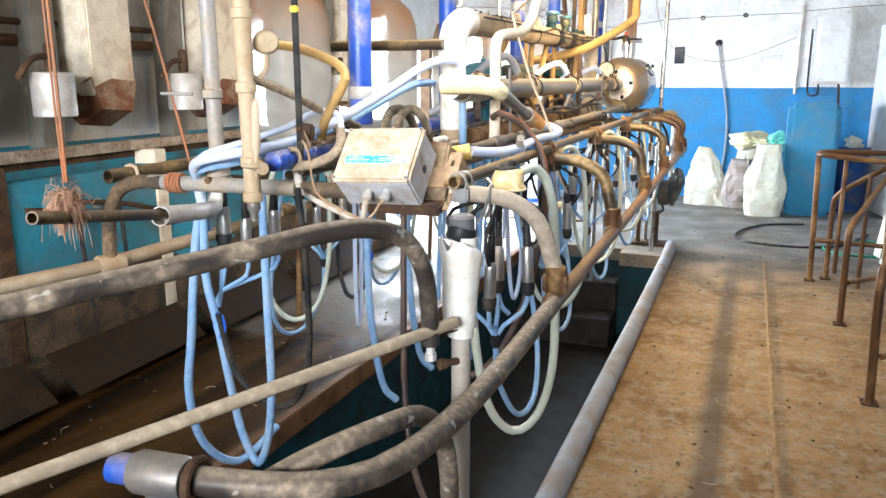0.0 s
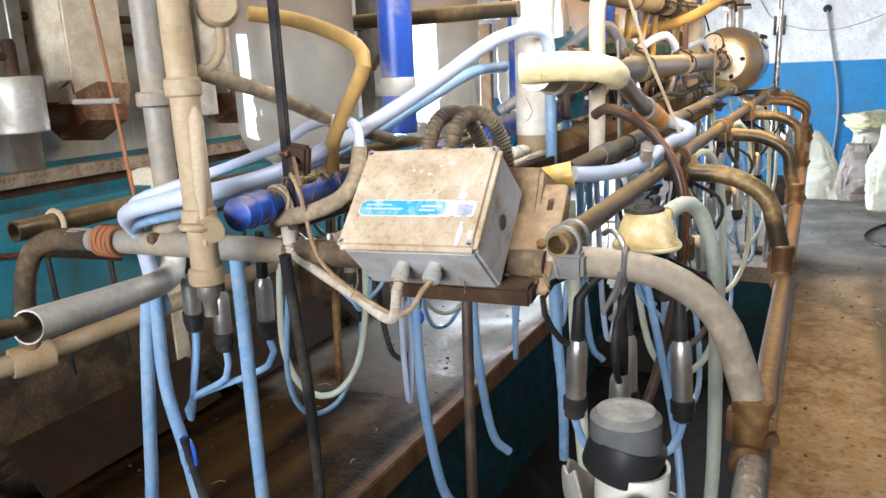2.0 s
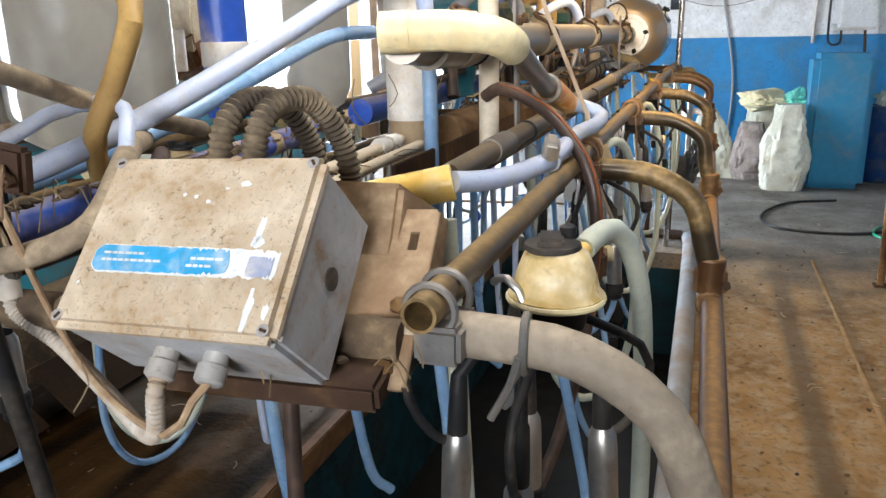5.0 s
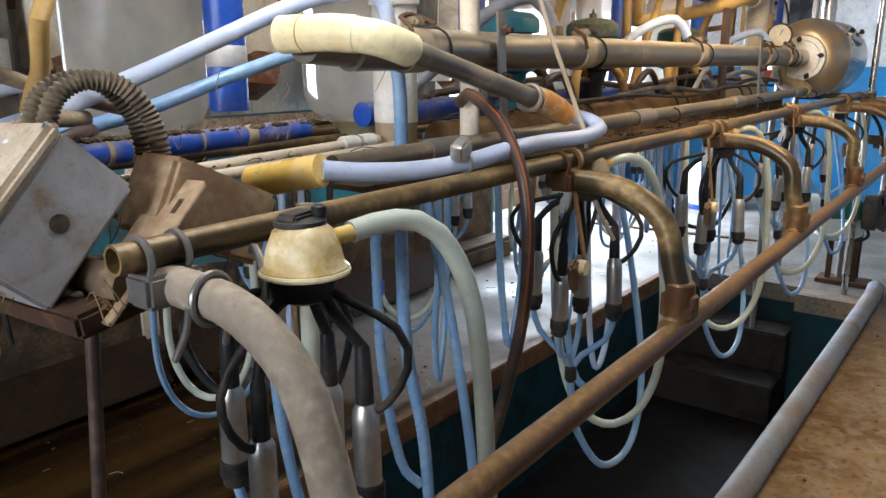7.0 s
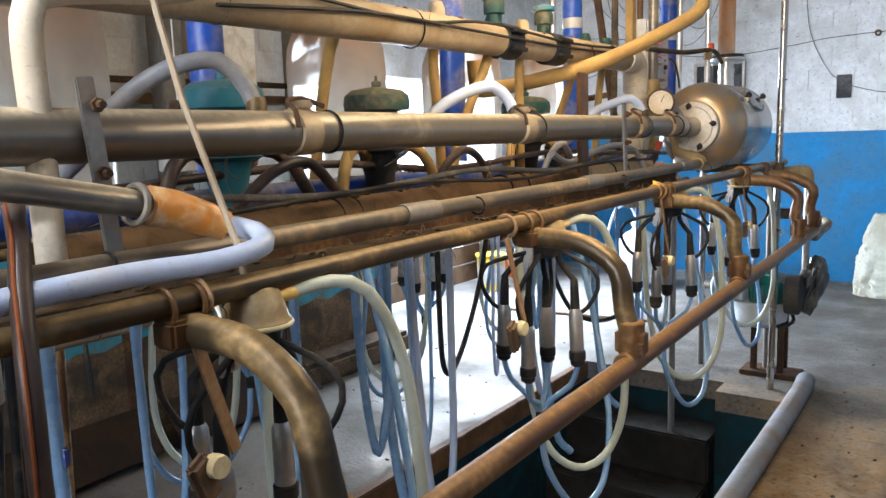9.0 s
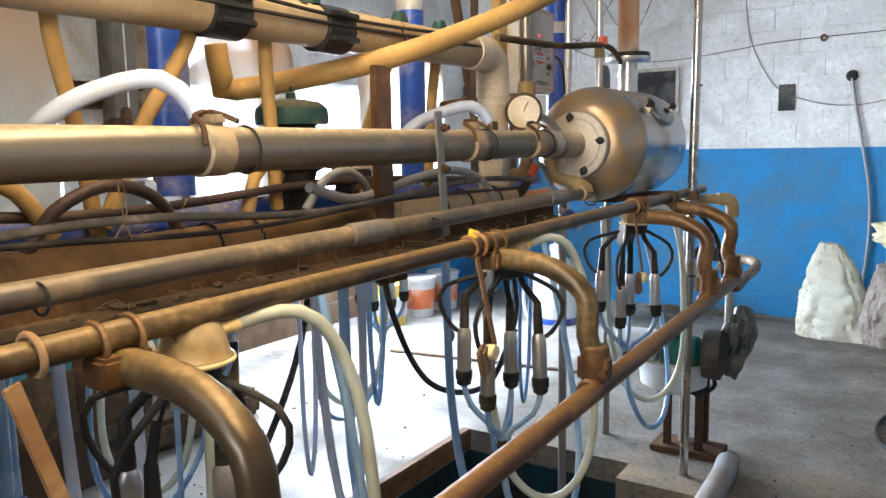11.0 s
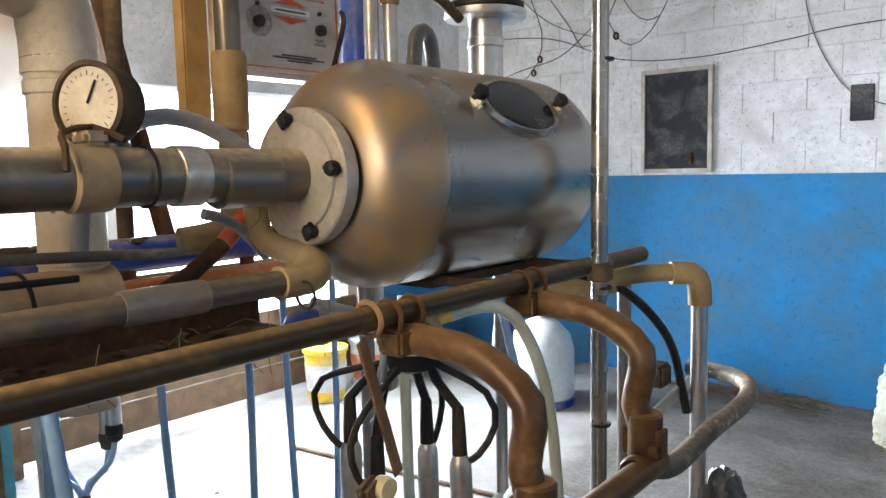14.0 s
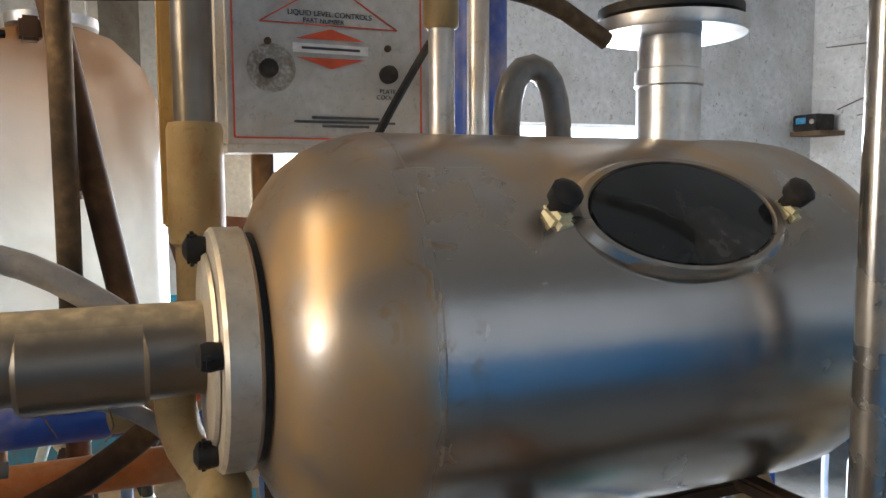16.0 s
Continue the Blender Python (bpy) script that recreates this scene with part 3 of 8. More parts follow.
solid("wall_south_west", slab(WEST - 0.3, -2.9, SOUTH - 0.25, SOUTH, 0, TOP), west_block, "plain white wall beside the added south opening", "wall", S, smooth=False)
solid("wall_south_east", slab(1.1, EAST + 0.25, SOUTH - 0.25, SOUTH, 0, TOP), west_block, "plain white wall beside the added south opening", "wall", S, smooth=False)
solid("wall_south_top", slab(-2.9, 1.1, SOUTH - 0.25, SOUTH, 2.8, TOP), west_block, "plain white wall over the added south opening", "wall", S, smooth=False)
wall_west = solid("wall_west", slab(WEST - 0.3, WEST + 0.006, SOUTH - 0.25, DOOR_Y0, 0, TOP), west_block, "yellowed white block wall above a teal dado", "wall", S, smooth=False)
solid("wall_west_end", slab(WEST - 0.3, WEST - 0.02, DOOR_Y1, NORTH + 0.02, 0, TOP), white_block, "yellowed white block wall", "wall", S, smooth=False)
solid("wall_west_lintel", slab(WEST - 0.3, WEST - 0.02, DOOR_Y0, DOOR_Y1, DOOR_Z, TOP), white_block, "block wall over the doorway", "wall", S, smooth=False)
solid("dado_west", slab(WEST - 0.02, WEST + 0.012, SOUTH, DOOR_Y0, 0, DADO_W), teal_wall, "flaking teal painted lower wall with rust stains", "wall paint", S)
solid("dado_west_end", slab(WEST - 0.02, WEST + 0.012, DOOR_Y1, NORTH, 0, DADO_W), blue_wall, "blue painted lower wall", "wall paint", S)
solid("ceiling", slab(WEST - 0.3, EAST + 0.25, SOUTH - 0.25, NORTH + 0.3, TOP, TOP + 0.15), ceiling_mat, "whitewashed ceiling", "ceiling", S)

# the doorway in the west wall, closed below by low boards with a lit gap under them
door_frame = thing("door_1", (WEST - 0.15, (DOOR_Y0 + DOOR_Y1) / 2, 0), "wide doorway open to daylight with a low board barrier", "doorway", kind=S)
part("door_jamb", slab(WEST - 0.12, WEST + 0.02, DOOR_Y0, DOOR_Y0 + 0.08, 0, DOOR_Z, 0.006), wood, door_frame)
part("door_jamb", slab(WEST - 0.12, WEST + 0.02, DOOR_Y1 - 0.08, DOOR_Y1, 0, DOOR_Z, 0.006), wood, door_frame)
for z0, z1 in ((0.06, 0.24), (0.25, 0.43), (0.44, 0.62)):
    part("board", slab(WEST - 0.06, WEST - 0.03, DOOR_Y0 + 0.08, DOOR_Y1 - 0.08, z0, z1, 0.004), wood, door_frame)

# ---- far wall fittings ----
hatch = thing("wall_hatch", (-2.15, NORTH, 1.5), "black board hatch in a weathered wooden frame", "hatch")
part("panel", slab(-2.38, -1.92, NORTH - 0.03, NORTH + 0.0, 1.52, 2.19, 0.003), black_hatch, hatch)
for x0, x1, z0, z1 in ((-2.41, -2.38, 1.49, 2.22), (-1.92, -1.89, 1.49, 2.22), (-2.38, -1.92, 2.19, 2.22), (-2.38, -1.92, 1.49, 1.52)):
    part("frame", slab(x0, x1, NORTH - 0.05, NORTH, z0, z1, 0.004), zinc, hatch, "grey weathered frame")
part("latch", slab(-2.06, -2.03, NORTH - 0.045, NORTH - 0.03, 1.55, 1.63, 0.004), rust_dark, hatch)
vent = thing("wall_vent", (-0.98, NORTH, 1.8), "small black square vent in the white wall", "vent")
part("frame", slab(-1.05, -0.92, NORTH - 0.024, NORTH, 1.79, 2.01, 0.004), black_hatch, vent)
for k in range(4):
    part("slat", slab(-1.035, -0.935, NORTH - 0.030, NORTH - 0.024, 1.815 + 0.047 * k, 1.835 + 0.047 * k, 0.002), black_hatch, vent)

riser = thing("cable_riser", (-0.4, NORTH, 0.5), "grey cable running down the wall from a round box", "cable")
part("junction_box", lathe([(0.04, 0), (0.045, 0.01), (0.045, 0.03), (0.02, 0.04)], (-0.5, NORTH - 0.0, 2.05), (0, -1, 0), 16), rubber, riser)
part("cable", hose([(-0.5, NORTH - 0.03, 2.03), (-0.46, NORTH - 0.03, 1.8), (-0.40, NORTH - 0.035, 1.5), (-0.33, NORTH - 0.035, 1.1), (-0.32, NORTH - 0.035, 0.7), (-0.36, NORTH - 0.035, 0.2)], 0.012, 8), hose_grey, riser)
for k, pts in enumerate((
        [(-4.0, 2.62), (-3.2, 2.55), (-2.6, 2.33), (-2.0, 2.28), (-1.4, 2.33), (-1.0, 2.37), (0.45, 2.40)],
        [(-1.35, 2.9), (-1.3, 2.45), (-1.15, 2.1), (-0.98, 1.93), (-0.6, 1.82), (-0.2, 1.86), (0.42, 2.1)],
        [(-3.3, 3.0), (-3.0, 2.6), (-2.9, 2.45), (-2.75, 2.52), (-2.6, 2.8), (-2.4, 3.0)],
        [(-3.9, 2.2), (-3.5, 2.32), (-3.1, 2.40), (-2.8, 2.6)],
        [(0.50, 2.42), (1.2, 2.46), (2.3, 2.48)],
        [(-2.9, 3.05), (-2.72, 2.7), (-2.62, 2.5), (-2.5, 2.42), (-2.35, 2.5), (-2.2, 2.75), (-2.1, 3.05)],
        [(-2.62, 2.86), (-2.5, 2.66), (-2.38, 2.58), (-2.28, 2.6)],
        [(-3.75, 2.15), (-3.5, 2.2), (-3.3, 2.38), (-3.26, 2.6), (-3.35, 2.85), (-3.4, 3.05)],
        [(-3.6, 3.05), (-3.3, 2.75), (-3.05, 2.6), (-2.75, 2.5)])):
    solid("wall_cable", hose([(x, NORTH - 0.022, z) for x, z in pts], 0.0035, 6, step=0.08), cable_grey, "thin dark cable sagging across the white wall", "cable", group="wall cables")
solid("wall_conduit", rod((0.46, NORTH - 0.03, 1.4), (0.47, NORTH - 0.03, 2.5), 0.018, 10), zinc, "grey vertical conduit on the wall", "conduit")

knots = thing("cable_knot", (-2.6, NORTH - 0.02, 2.5), "tangled black cable ends on the white wall", "cable")
for x, z in ((-2.62, 2.5), (-0.72, 2.37), (-0.2, 2.39), (-3.28, 2.40), (-3.34, 2.30)):
    part("knot", torus((x, NORTH - 0.024, z), (0.3, 1, 0.2), 0.022, 0.009, 12, 6), grime, knots)
radio = thing("radio", (-3.95, NORTH - 0.15, 2.0), "small black radio with a lit blue display on a shelf", "radio")
part("body", box(-3.98, NORTH - 0.14, 2.115, 0.20, 0.16, 0.11, 0.008), rubber, radio)
part("display", box(-4.01, NORTH - 0.2225, 2.13, 0.08, 0.004, 0.04, 0.001), label_blue, radio, "pale blue display")
part("knob", lathe([(0.016, 0), (0.016, 0.01), (0.012, 0.012)], (-3.92, NORTH - 0.22, 2.12), (0, -1, 0), 16), zinc, radio)
part("shelf", slab(-4.085, -3.84, NORTH - 0.24, NORTH - 0.012, 2.03, 2.06, 0.004), wood, radio)
heater = thing("water_heater", (0.83, 10.7, 1.55), "white box water heater on the wall", "water heater")
part("body", box(0.84, NORTH - 0.17, 1.95, 0.42, 0.32, 0.80, 0.05), heater_white, heater)
part("base_cover", box(0.84, NORTH - 0.17, 1.545, 0.36, 0.26, 0.03, 0.01), zinc, heater)
part("pipe", hose([(0.72, NORTH - 0.1, 1.54), (0.72, NORTH - 0.08, 1.40), (0.62, NORTH - 0.06, 1.40), (0.60, NORTH - 0.05, 1.6), (0.60, NORTH - 0.05, 2.2)], 0.012, 8), rubber, heater)
part("pipe", hose([(0.95, NORTH - 0.1, 1.54), (0.97, NORTH - 0.1, 1.2), (0.97, NORTH - 0.1, 0.5)], 0.014, 8), rust_dark, heater)

solid("blue_pillar", box(0.66, 10.05, 0.66, 0.56, 0.5, 1.32, 0.06), surface("grey_blue_cement", (0.045, 0.22, 0.38), (0.14, 0.20, 0.24), 0.4, 0.8, coarse=3, fine=16, bump=0.5, tint=0.12, specks=0.15), "low blue painted cement pillar by the wall", "pillar")
white_door = thing("white_door", (1.42, 10.4, 0), "tall white door standing ajar", "door")
part("leaf", box(1.44, 10.35, 1.12, 0.05, 0.8, 2.2, 0.006, rot=(0, 0, 12)), heater_white, white_door)
part("frame", slab(1.50, 1.58, NORTH - 0.06, NORTH, 0, 2.3, 0.005), heater_white, white_door)
bin_ = thing("blue_bin", (1.12, 10.35, 0), "blue plastic bin with rubbish beside the pillar", "bin")
part("body", lathe([(0.15, 0), (0.17, 0.02), (0.19, 0.76), (0.2, 0.78)], (1.15, 10.4, 0)), surface("dark_blue_plastic", (0.012, 0.05, 0.17), (0.10, 0.10, 0.11), 0.4, 0.45), bin_)
part("rubbish", box(1.15, 10.4, 0.84, 0.2, 0.22, 0.14, 0.05, rot=(10, 20, 30)), sack_mat, bin_)


def sack(at, w, d, h, lean, peak, label, seed, mat=None):
    """A slumped sack: a soft body with sharp creases, gathered above to a lopsided peak."""
    bm = bmesh.new()
    seg, rows = 64, 44
    rings = []
    for k in range(rows + 1):
        t = k / rows
        s = 1.08 - 0.16 * t - 0.62 * t ** 2.2 if peak > 1 else (0.9 + 0.16 * math.sin(min(1, t * 1.3) * math.pi)) * (1 - peak * max(0, t - 0.5) ** 1.1)
        ring = []
        for j in range(seg):
            a = 2 * math.pi * j / seg
            q = Vector((math.cos(a), math.sin(a), t * 2.4 + seed))
            n = noise.noise(q * 1.5) * 0.13
            n -= (1 - abs(noise.noise(q * 3.1 + Vector((3, 0, 0))))) ** 7 * 0.07
            n -= (1 - abs(noise.noise(Vector((q.x * 5, q.y * 5, q.z * 6.0))))) ** 6 * 0.055
            n -= (1 - abs(noise.noise(Vector((q.x * 2.2, q.y * 2.2, q.z * 0.9 + seed))))) ** 8 * 0.07
            n += noise.noise(Vector((q.x * 9, q.y * 9, q.z * 8))) * 0.035
            n += 0.04 * t * noise.noise(Vector((math.cos(a) * 3.4, math.sin(a) * 3.4, t * 0.8 + seed)))
            e = abs(math.cos(a)) ** 0.6 * (1 if math.cos(a) > 0 else -1), abs(math.sin(a)) ** 0.6 * (1 if math.sin(a) > 0 else -1)
            ring.append(bm.verts.new((at[0] + e[0] * w / 2 * s * (1 + n) + lean[0] * t * t, at[1] + e[1] * d / 2 * s * (1 + n) + lean[1] * t * t,
                                      at[2] + h * t * (1 + 0.12 * n * t))))
        rings.append(ring)
    for a, b in zip(rings, rings[1:]):
        for j in range(seg):
            bm.faces.new((a[j], a[(j + 1) % seg], b[(j + 1) % seg], b[j]))
    bm.faces.new(rings[0])
    bm.faces.new(rings[-1])
    return simple("sack", bm, mat or sack_mat, label, "sack", "sacks by the far wall")


def crumple(name, at, size, mat, label, category, seed):
    """A crumpled sheet or bag lying in a heap."""
    bm = bmesh.new()
    bmesh.ops.create_icosphere(bm, subdivisions=4, radius=1.0)
    for v in bm.verts:
        q = v.co.copy() + Vector((seed, 0, 0))
        f = 1 + noise.noise(q * 1.4) * 0.35 - (1 - abs(noise.noise(q * 2.8))) ** 5 * 0.22
        v.co = Vector((at[0] + v.co.x * size[0] * f, at[1] + v.co.y * size[1] * f, at[2] + v.co.z * size[2] * f))
    return simple(name, bm, mat, label, category)


sack((-0.49, 10.40, 0), 0.56, 0.40, 0.73, (-0.07, 0.06), 1.25, "white woven plastic sack slumped to a point", 3)
sack((-0.10, 10.30, 0), 0.40, 0.40, 0.60, (0.0, 0.05), 0.7, "grubby sack stuffed with rags", 11, surface("grubby_sack", (0.34, 0.30, 0.28), (0.16, 0.12, 0.10), 0.5, 0.8, coarse=9))
sack((0.19, 9.75, 0), 0.46, 0.36, 0.84, (0.02, 0.08), 0.75, "full white woven plastic sack, dirty at its foot", 7)
sack((0.02, 10.58, 0), 0.44, 0.40, 0.80, (0.0, 0.02), 0.3, "white sack standing against the wall", 17)
rag = surface("pale_yellow_sheet", (0.66, 0.62, 0.42), (0.5, 0.42, 0.25), 0.4, 0.6)
crumple("plastic_sheet", (-0.02, 10.32, 0.84), (0.30, 0.26, 0.12), rag, "crumpled pale yellow plastic sheet on the sacks", "sheet", 2)
crumple("plastic_bag", (0.30, 10.18, 0.84), (0.13, 0.13, 0.13), surface("mint_plastic", (0.16, 0.55, 0.44), (0.4, 0.55, 0.5), 0.3, 0.4), "mint green plastic bag on the sacks", "bag", 5)
straw = bmesh.new()
rnd = random.Random(5)
for k in range(520):
    x, y = rnd.gauss(-1.55, 0.35), NORTH - 0.05 - abs(rnd.gauss(0.12, 0.14))
    a, l = rnd.uniform(0, 6.28), rnd.uniform(0.03, 0.10)
    z = 0.006 + rnd.random() * 0.05 * math.exp(-((x + 1.55) / 0.4) ** 2)
    tube(straw, ((x, y, z), (x + math.cos(a) * l, y + math.sin(a) * l, z + rnd.uniform(-0.003, 0.012))), 0.0022, 3)
solid("straw_litter", straw, fluff_mat, "loose straw and chaff swept to the wall", "straw", "stuff")

# ---- the milking line ----
ARC_Y = (2.25, 3.33, 4.42, 5.48, 6.60, 6.98)


def rail_z(y):
    return 1.285 + 0.0075 * (y - 2.2)


def low_z(y):
    return 0.925 + 0.013 * (y - 2.2)


def rail_x(y):
    return -0.845 + 0.006 * (y - 2.2)


rail = thing("breast_rail", (-0.84, 4.8, 0.95), "rusty two-tier tubular rail with bent hoops along the pit", "rail")
top_tube = tube(bmesh.new(), ((rail_x(2.18), 2.18, rail_z(2.18)), (rail_x(7.5), 7.50, rail_z(7.5))), 0.0205, 18, wall=0.2)
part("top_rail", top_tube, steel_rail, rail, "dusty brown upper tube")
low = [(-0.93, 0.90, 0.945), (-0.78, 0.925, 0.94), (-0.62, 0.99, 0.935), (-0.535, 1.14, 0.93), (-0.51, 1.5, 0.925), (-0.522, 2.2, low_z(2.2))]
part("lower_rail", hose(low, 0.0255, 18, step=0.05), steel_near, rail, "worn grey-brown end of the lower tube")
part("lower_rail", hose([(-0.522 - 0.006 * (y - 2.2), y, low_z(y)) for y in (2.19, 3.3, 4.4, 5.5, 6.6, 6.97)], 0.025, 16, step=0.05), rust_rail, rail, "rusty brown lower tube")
for k, y in enumerate(ARC_Y):
    x0, x1, zt, zb = rail_x(y) + 0.06, -0.53 - 0.006 * (y - 2.2), rail_z(y) - 0.045, low_z(y)
    pts = [(x0 - 0.10, y, zt), (x0, y, zt), (x0 + 0.10, y, zt - 0.012), (x0 + 0.19, y, zt - 0.07), (x1 - 0.02, y, zt - 0.17), (x1, y, zb + 0.06), (x1, y, zb)]
    part("hoop", hose(pts, 0.0268, 18), (steel_near, steel_rail, steel_rail, steel_rail, rust_rail, rust_rail)[k] if k else surface("pale_dusty_hoop", (0.29, 0.24, 0.185), (0.50, 0.41, 0.30), 0.6, 0.6, 0.1, top=0.6), rail)
    c = bmesh.new()
    lathe([(0.029, -0.045), (0.033, -0.04), (0.033, 0.04), (0.029, 0.045)], (x1, y, zb + 0.06), (0, 0, 1), 16, bm=c)
    lathe([(0.027, -0.05), (0.031, -0.045), (0.031, 0.045), (0.027, 0.05)], (x1, y, zb), (0, 1, 0), 16, bm=c)
    box(x1 + 0.031, y, zb + 0.05, 0.016, 0.034, 0.055, 0.003, bm=c)
    box(x1 - 0.031, y, zb + 0.05, 0.016, 0.034, 0.055, 0.003, bm=c)
    part("clamp", c, rust_rail, rail, "rusty bolted pipe clamp")
    b = bmesh.new()
    lathe([(0.008, 0), (0.008, 0.012), (0.011, 0.012), (0.011, 0.022)], (x1 + 0.036, y - 0.025, zb + 0.05), (0, -1, 0), 6, bm=b)
    part("bolt", b, rust_dark, rail)
    u = bmesh.new()
    for dy in (-0.035, 0.02):
        torus((rail_x(y), y + dy, rail_z(y) - 0.006), (0, 1, 0), 0.029, 0.0048, 18, 6, bm=u)
    box(rail_x(y) + 0.01, y - 0.006, rail_z(y) - 0.045, 0.055, 0.085, 0.045, 0.006, bm=u)
    part("u_bolt", u, grey_steel if k == 0 else rust_rail, rail, "double U-bolt")

uc = torus((-0.745, 2.25, rail_z(2.25) - 0.048), (1, 0.12, 0), 0.0325, 0.0048, 22, 8)
for dy in (-0.034, 0.03):
    tube(uc, ((-0.745, 2.25 + dy, rail_z(2.25) - 0.05), (-0.755, 2.25 + dy, rail_z(2.25) - 0.085), (-0.775, 2.25 + dy * 1.2, rail_z(2.25) - 0.125)), 0.0048, 8)
part("wire_clip", uc, grey_steel, rail, "bent grey wire clip over the pale hoop")

# near end: an arched stall bar with a rod below it, a post with a white sleeve
arch = thing("stall_arch", (-0.63, 1.45, 0.95), "worn dark tube bent down at its end, with a lower rod", "rail")
part("upper_bar", hose([(-1.75, -0.76, 1.157), (-1.234, 0.21, 1.24), (-0.811, 1.005, 1.306), (-0.72, 1.175, 1.322), (-0.665, 1.275, 1.318), (-0.63, 1.36, 1.28), (-0.616, 1.42, 1.20), (-0.615, 1.445, 1.10), (-0.615, 1.45, 1.03)], 0.0195, 18), steel_near, arch)
part("lower_rod", rod((-1.766, -0.406, 0.825), (-0.575, 1.50, 1.072), 0.0135, 14), surface("dusty_rod", (0.30, 0.24, 0.17), PALE, 0.5, 0.5, 0.2, top=0.8), arch)
part("bolt", lathe([(0.010, 0), (0.010, 0.02), (0.014, 0.02), (0.014, 0.035)], (-0.615, 1.45, 1.03), (0, 0, -1), 8), zinc, arch)
post = thing("sleeved_post", (-0.585, 1.56, PIT_Z), "steel post with a torn white plastic sleeve", "post")
part("pole", rod((-0.585, 1.56, PIT_Z), (-0.585, 1.56, 1.30), 0.0225, 16), surface("pale_post", (0.42, 0.38, 0.33), (0.22, 0.17, 0.12), 0.5, 0.6, 0.2), post)
sl = bmesh.new()
inner, outer = [], []
for k in range(17):
    u = k / 16
    ri, ro = [], []
    for j in range(40):
        a = 2 * math.pi * j / 40
        n = noise.noise(Vector((math.cos(a) * 1.3, math.sin(a) * 1.3, u * 2.2)))
        rip = noise.noise(Vector((math.cos(a) * 2.6, math.sin(a) * 2.6, 9.0)))
        z = 1.045 + u * (0.185 + 0.03 * rip + 0.012 * math.cos(a + 2.2)) + (1 - u) * 0.012 * rip
        r = 0.0395 + 0.010 * u ** 3 + 0.0022 * n + 0.005 * u * u * max(0, math.cos(a + 0.6))
        q = Vector((-0.588 + r * math.cos(a), 1.56 + r * math.sin(a), z))
        ro.append(sl.verts.new(q))
        ri.append(sl.verts.new((-0.588 + (r - 0.0025) * math.cos(a), 1.56 + (r - 0.0025) * math.sin(a), z)))
    outer.append(ro)
    inner.append(ri)
for k in range(16):
    for j in range(40):
        j2 = (j + 1) % 40
        sl.faces.new((outer[k][j], outer[k][j2], outer[k + 1][j2], outer[k + 1][j]))
        sl.faces.new((inner[k][j2], inner[k][j], inner[k + 1][j], inner[k + 1][j2]))
for j in range(40):
    j2 = (j + 1) % 40
    sl.faces.new((outer[16][j], outer[16][j2], inner[16][j2], inner[16][j]))
    sl.faces.new((outer[0][j2], outer[0][j], inner[0][j], inner[0][j2]))
part("sleeve", sl, pvc_white, post, "torn white plastic sleeve")
part("inner_sleeve", lathe([(0.030, 0), (0.031, 0.1), (0.031, 0.235), (0.028, 0.235), (0.028, 0.2)], (-0.586, 1.56, 1.02), (0.03, 0, 1), 24), pvc_white, post)
part("tape", lathe([(0.0315, -0.016), (0.0325, -0.014), (0.0325, 0.014), (0.0315, 0.016)], (-0.586, 1.56, 1.262), (0.28, 0.1, 1), 26), rubber, post, "black tape wound askew")
part("cap", lathe([(0.0295, -0.03), (0.0295, 0.012), (0.024, 0.018), (0.012, 0.0195)], (-0.585, 1.56, 1.285), (0, 0, 1), 22), surface("dusty_post_top", (0.10, 0.10, 0.10), (0.52, 0.49, 0.44), 0.3, 0.7, top=0.95), post)
for z in (1.045, 0.965, 0.83):
    part("bolt", lathe([(0.009, 0), (0.009, 0.035), (0.014, 0.035), (0.014, 0.05)], (-0.585, 1.54, z), (-0.6, -0.8, 0), 6), rust_dark, post)
part("bent_tube", hose([(-0.72, 0.985, 0.925), (-0.66, 1.05, 0.955), (-0.60, 1.16, 0.965), (-0.567, 1.28, 0.945), (-0.555, 1.36, 0.87), (-0.552, 1.40, 0.76), (-0.552, 1.41, 0.55)], 0.021, 16), steel_near, rail, "second tube bent down behind the rail end")
coupler = thing("pipe_coupler", (-0.87, 0.90, 0.95), "dirty cast pipe coupling clamped on the rail end", "coupling")
part("body", lathe([(0.034, 0), (0.038, 0.01), (0.038, 0.09), (0.034, 0.10)], (-0.93, 0.90, 0.945), (1, 0.12, -0.02), 16), grey_steel, coupler)
part("plug", lathe([(0.027, 0), (0.027, 0.045), (0.02, 0.05)], (-0.93, 0.90, 0.945), (-1, -0.12, 0.0), 16), blue_pipe, coupler)
part("strap", torus((-0.815, 0.915, 0.94), (1, 0.15, 0), 0.036, 0.009, 20, 8), rust_dark, coupler)
part("leg", rod((-0.89, 0.905, 0.93), (-0.89, 0.905, PIT_Z), 0.022, 12), grey_steel, coupler)

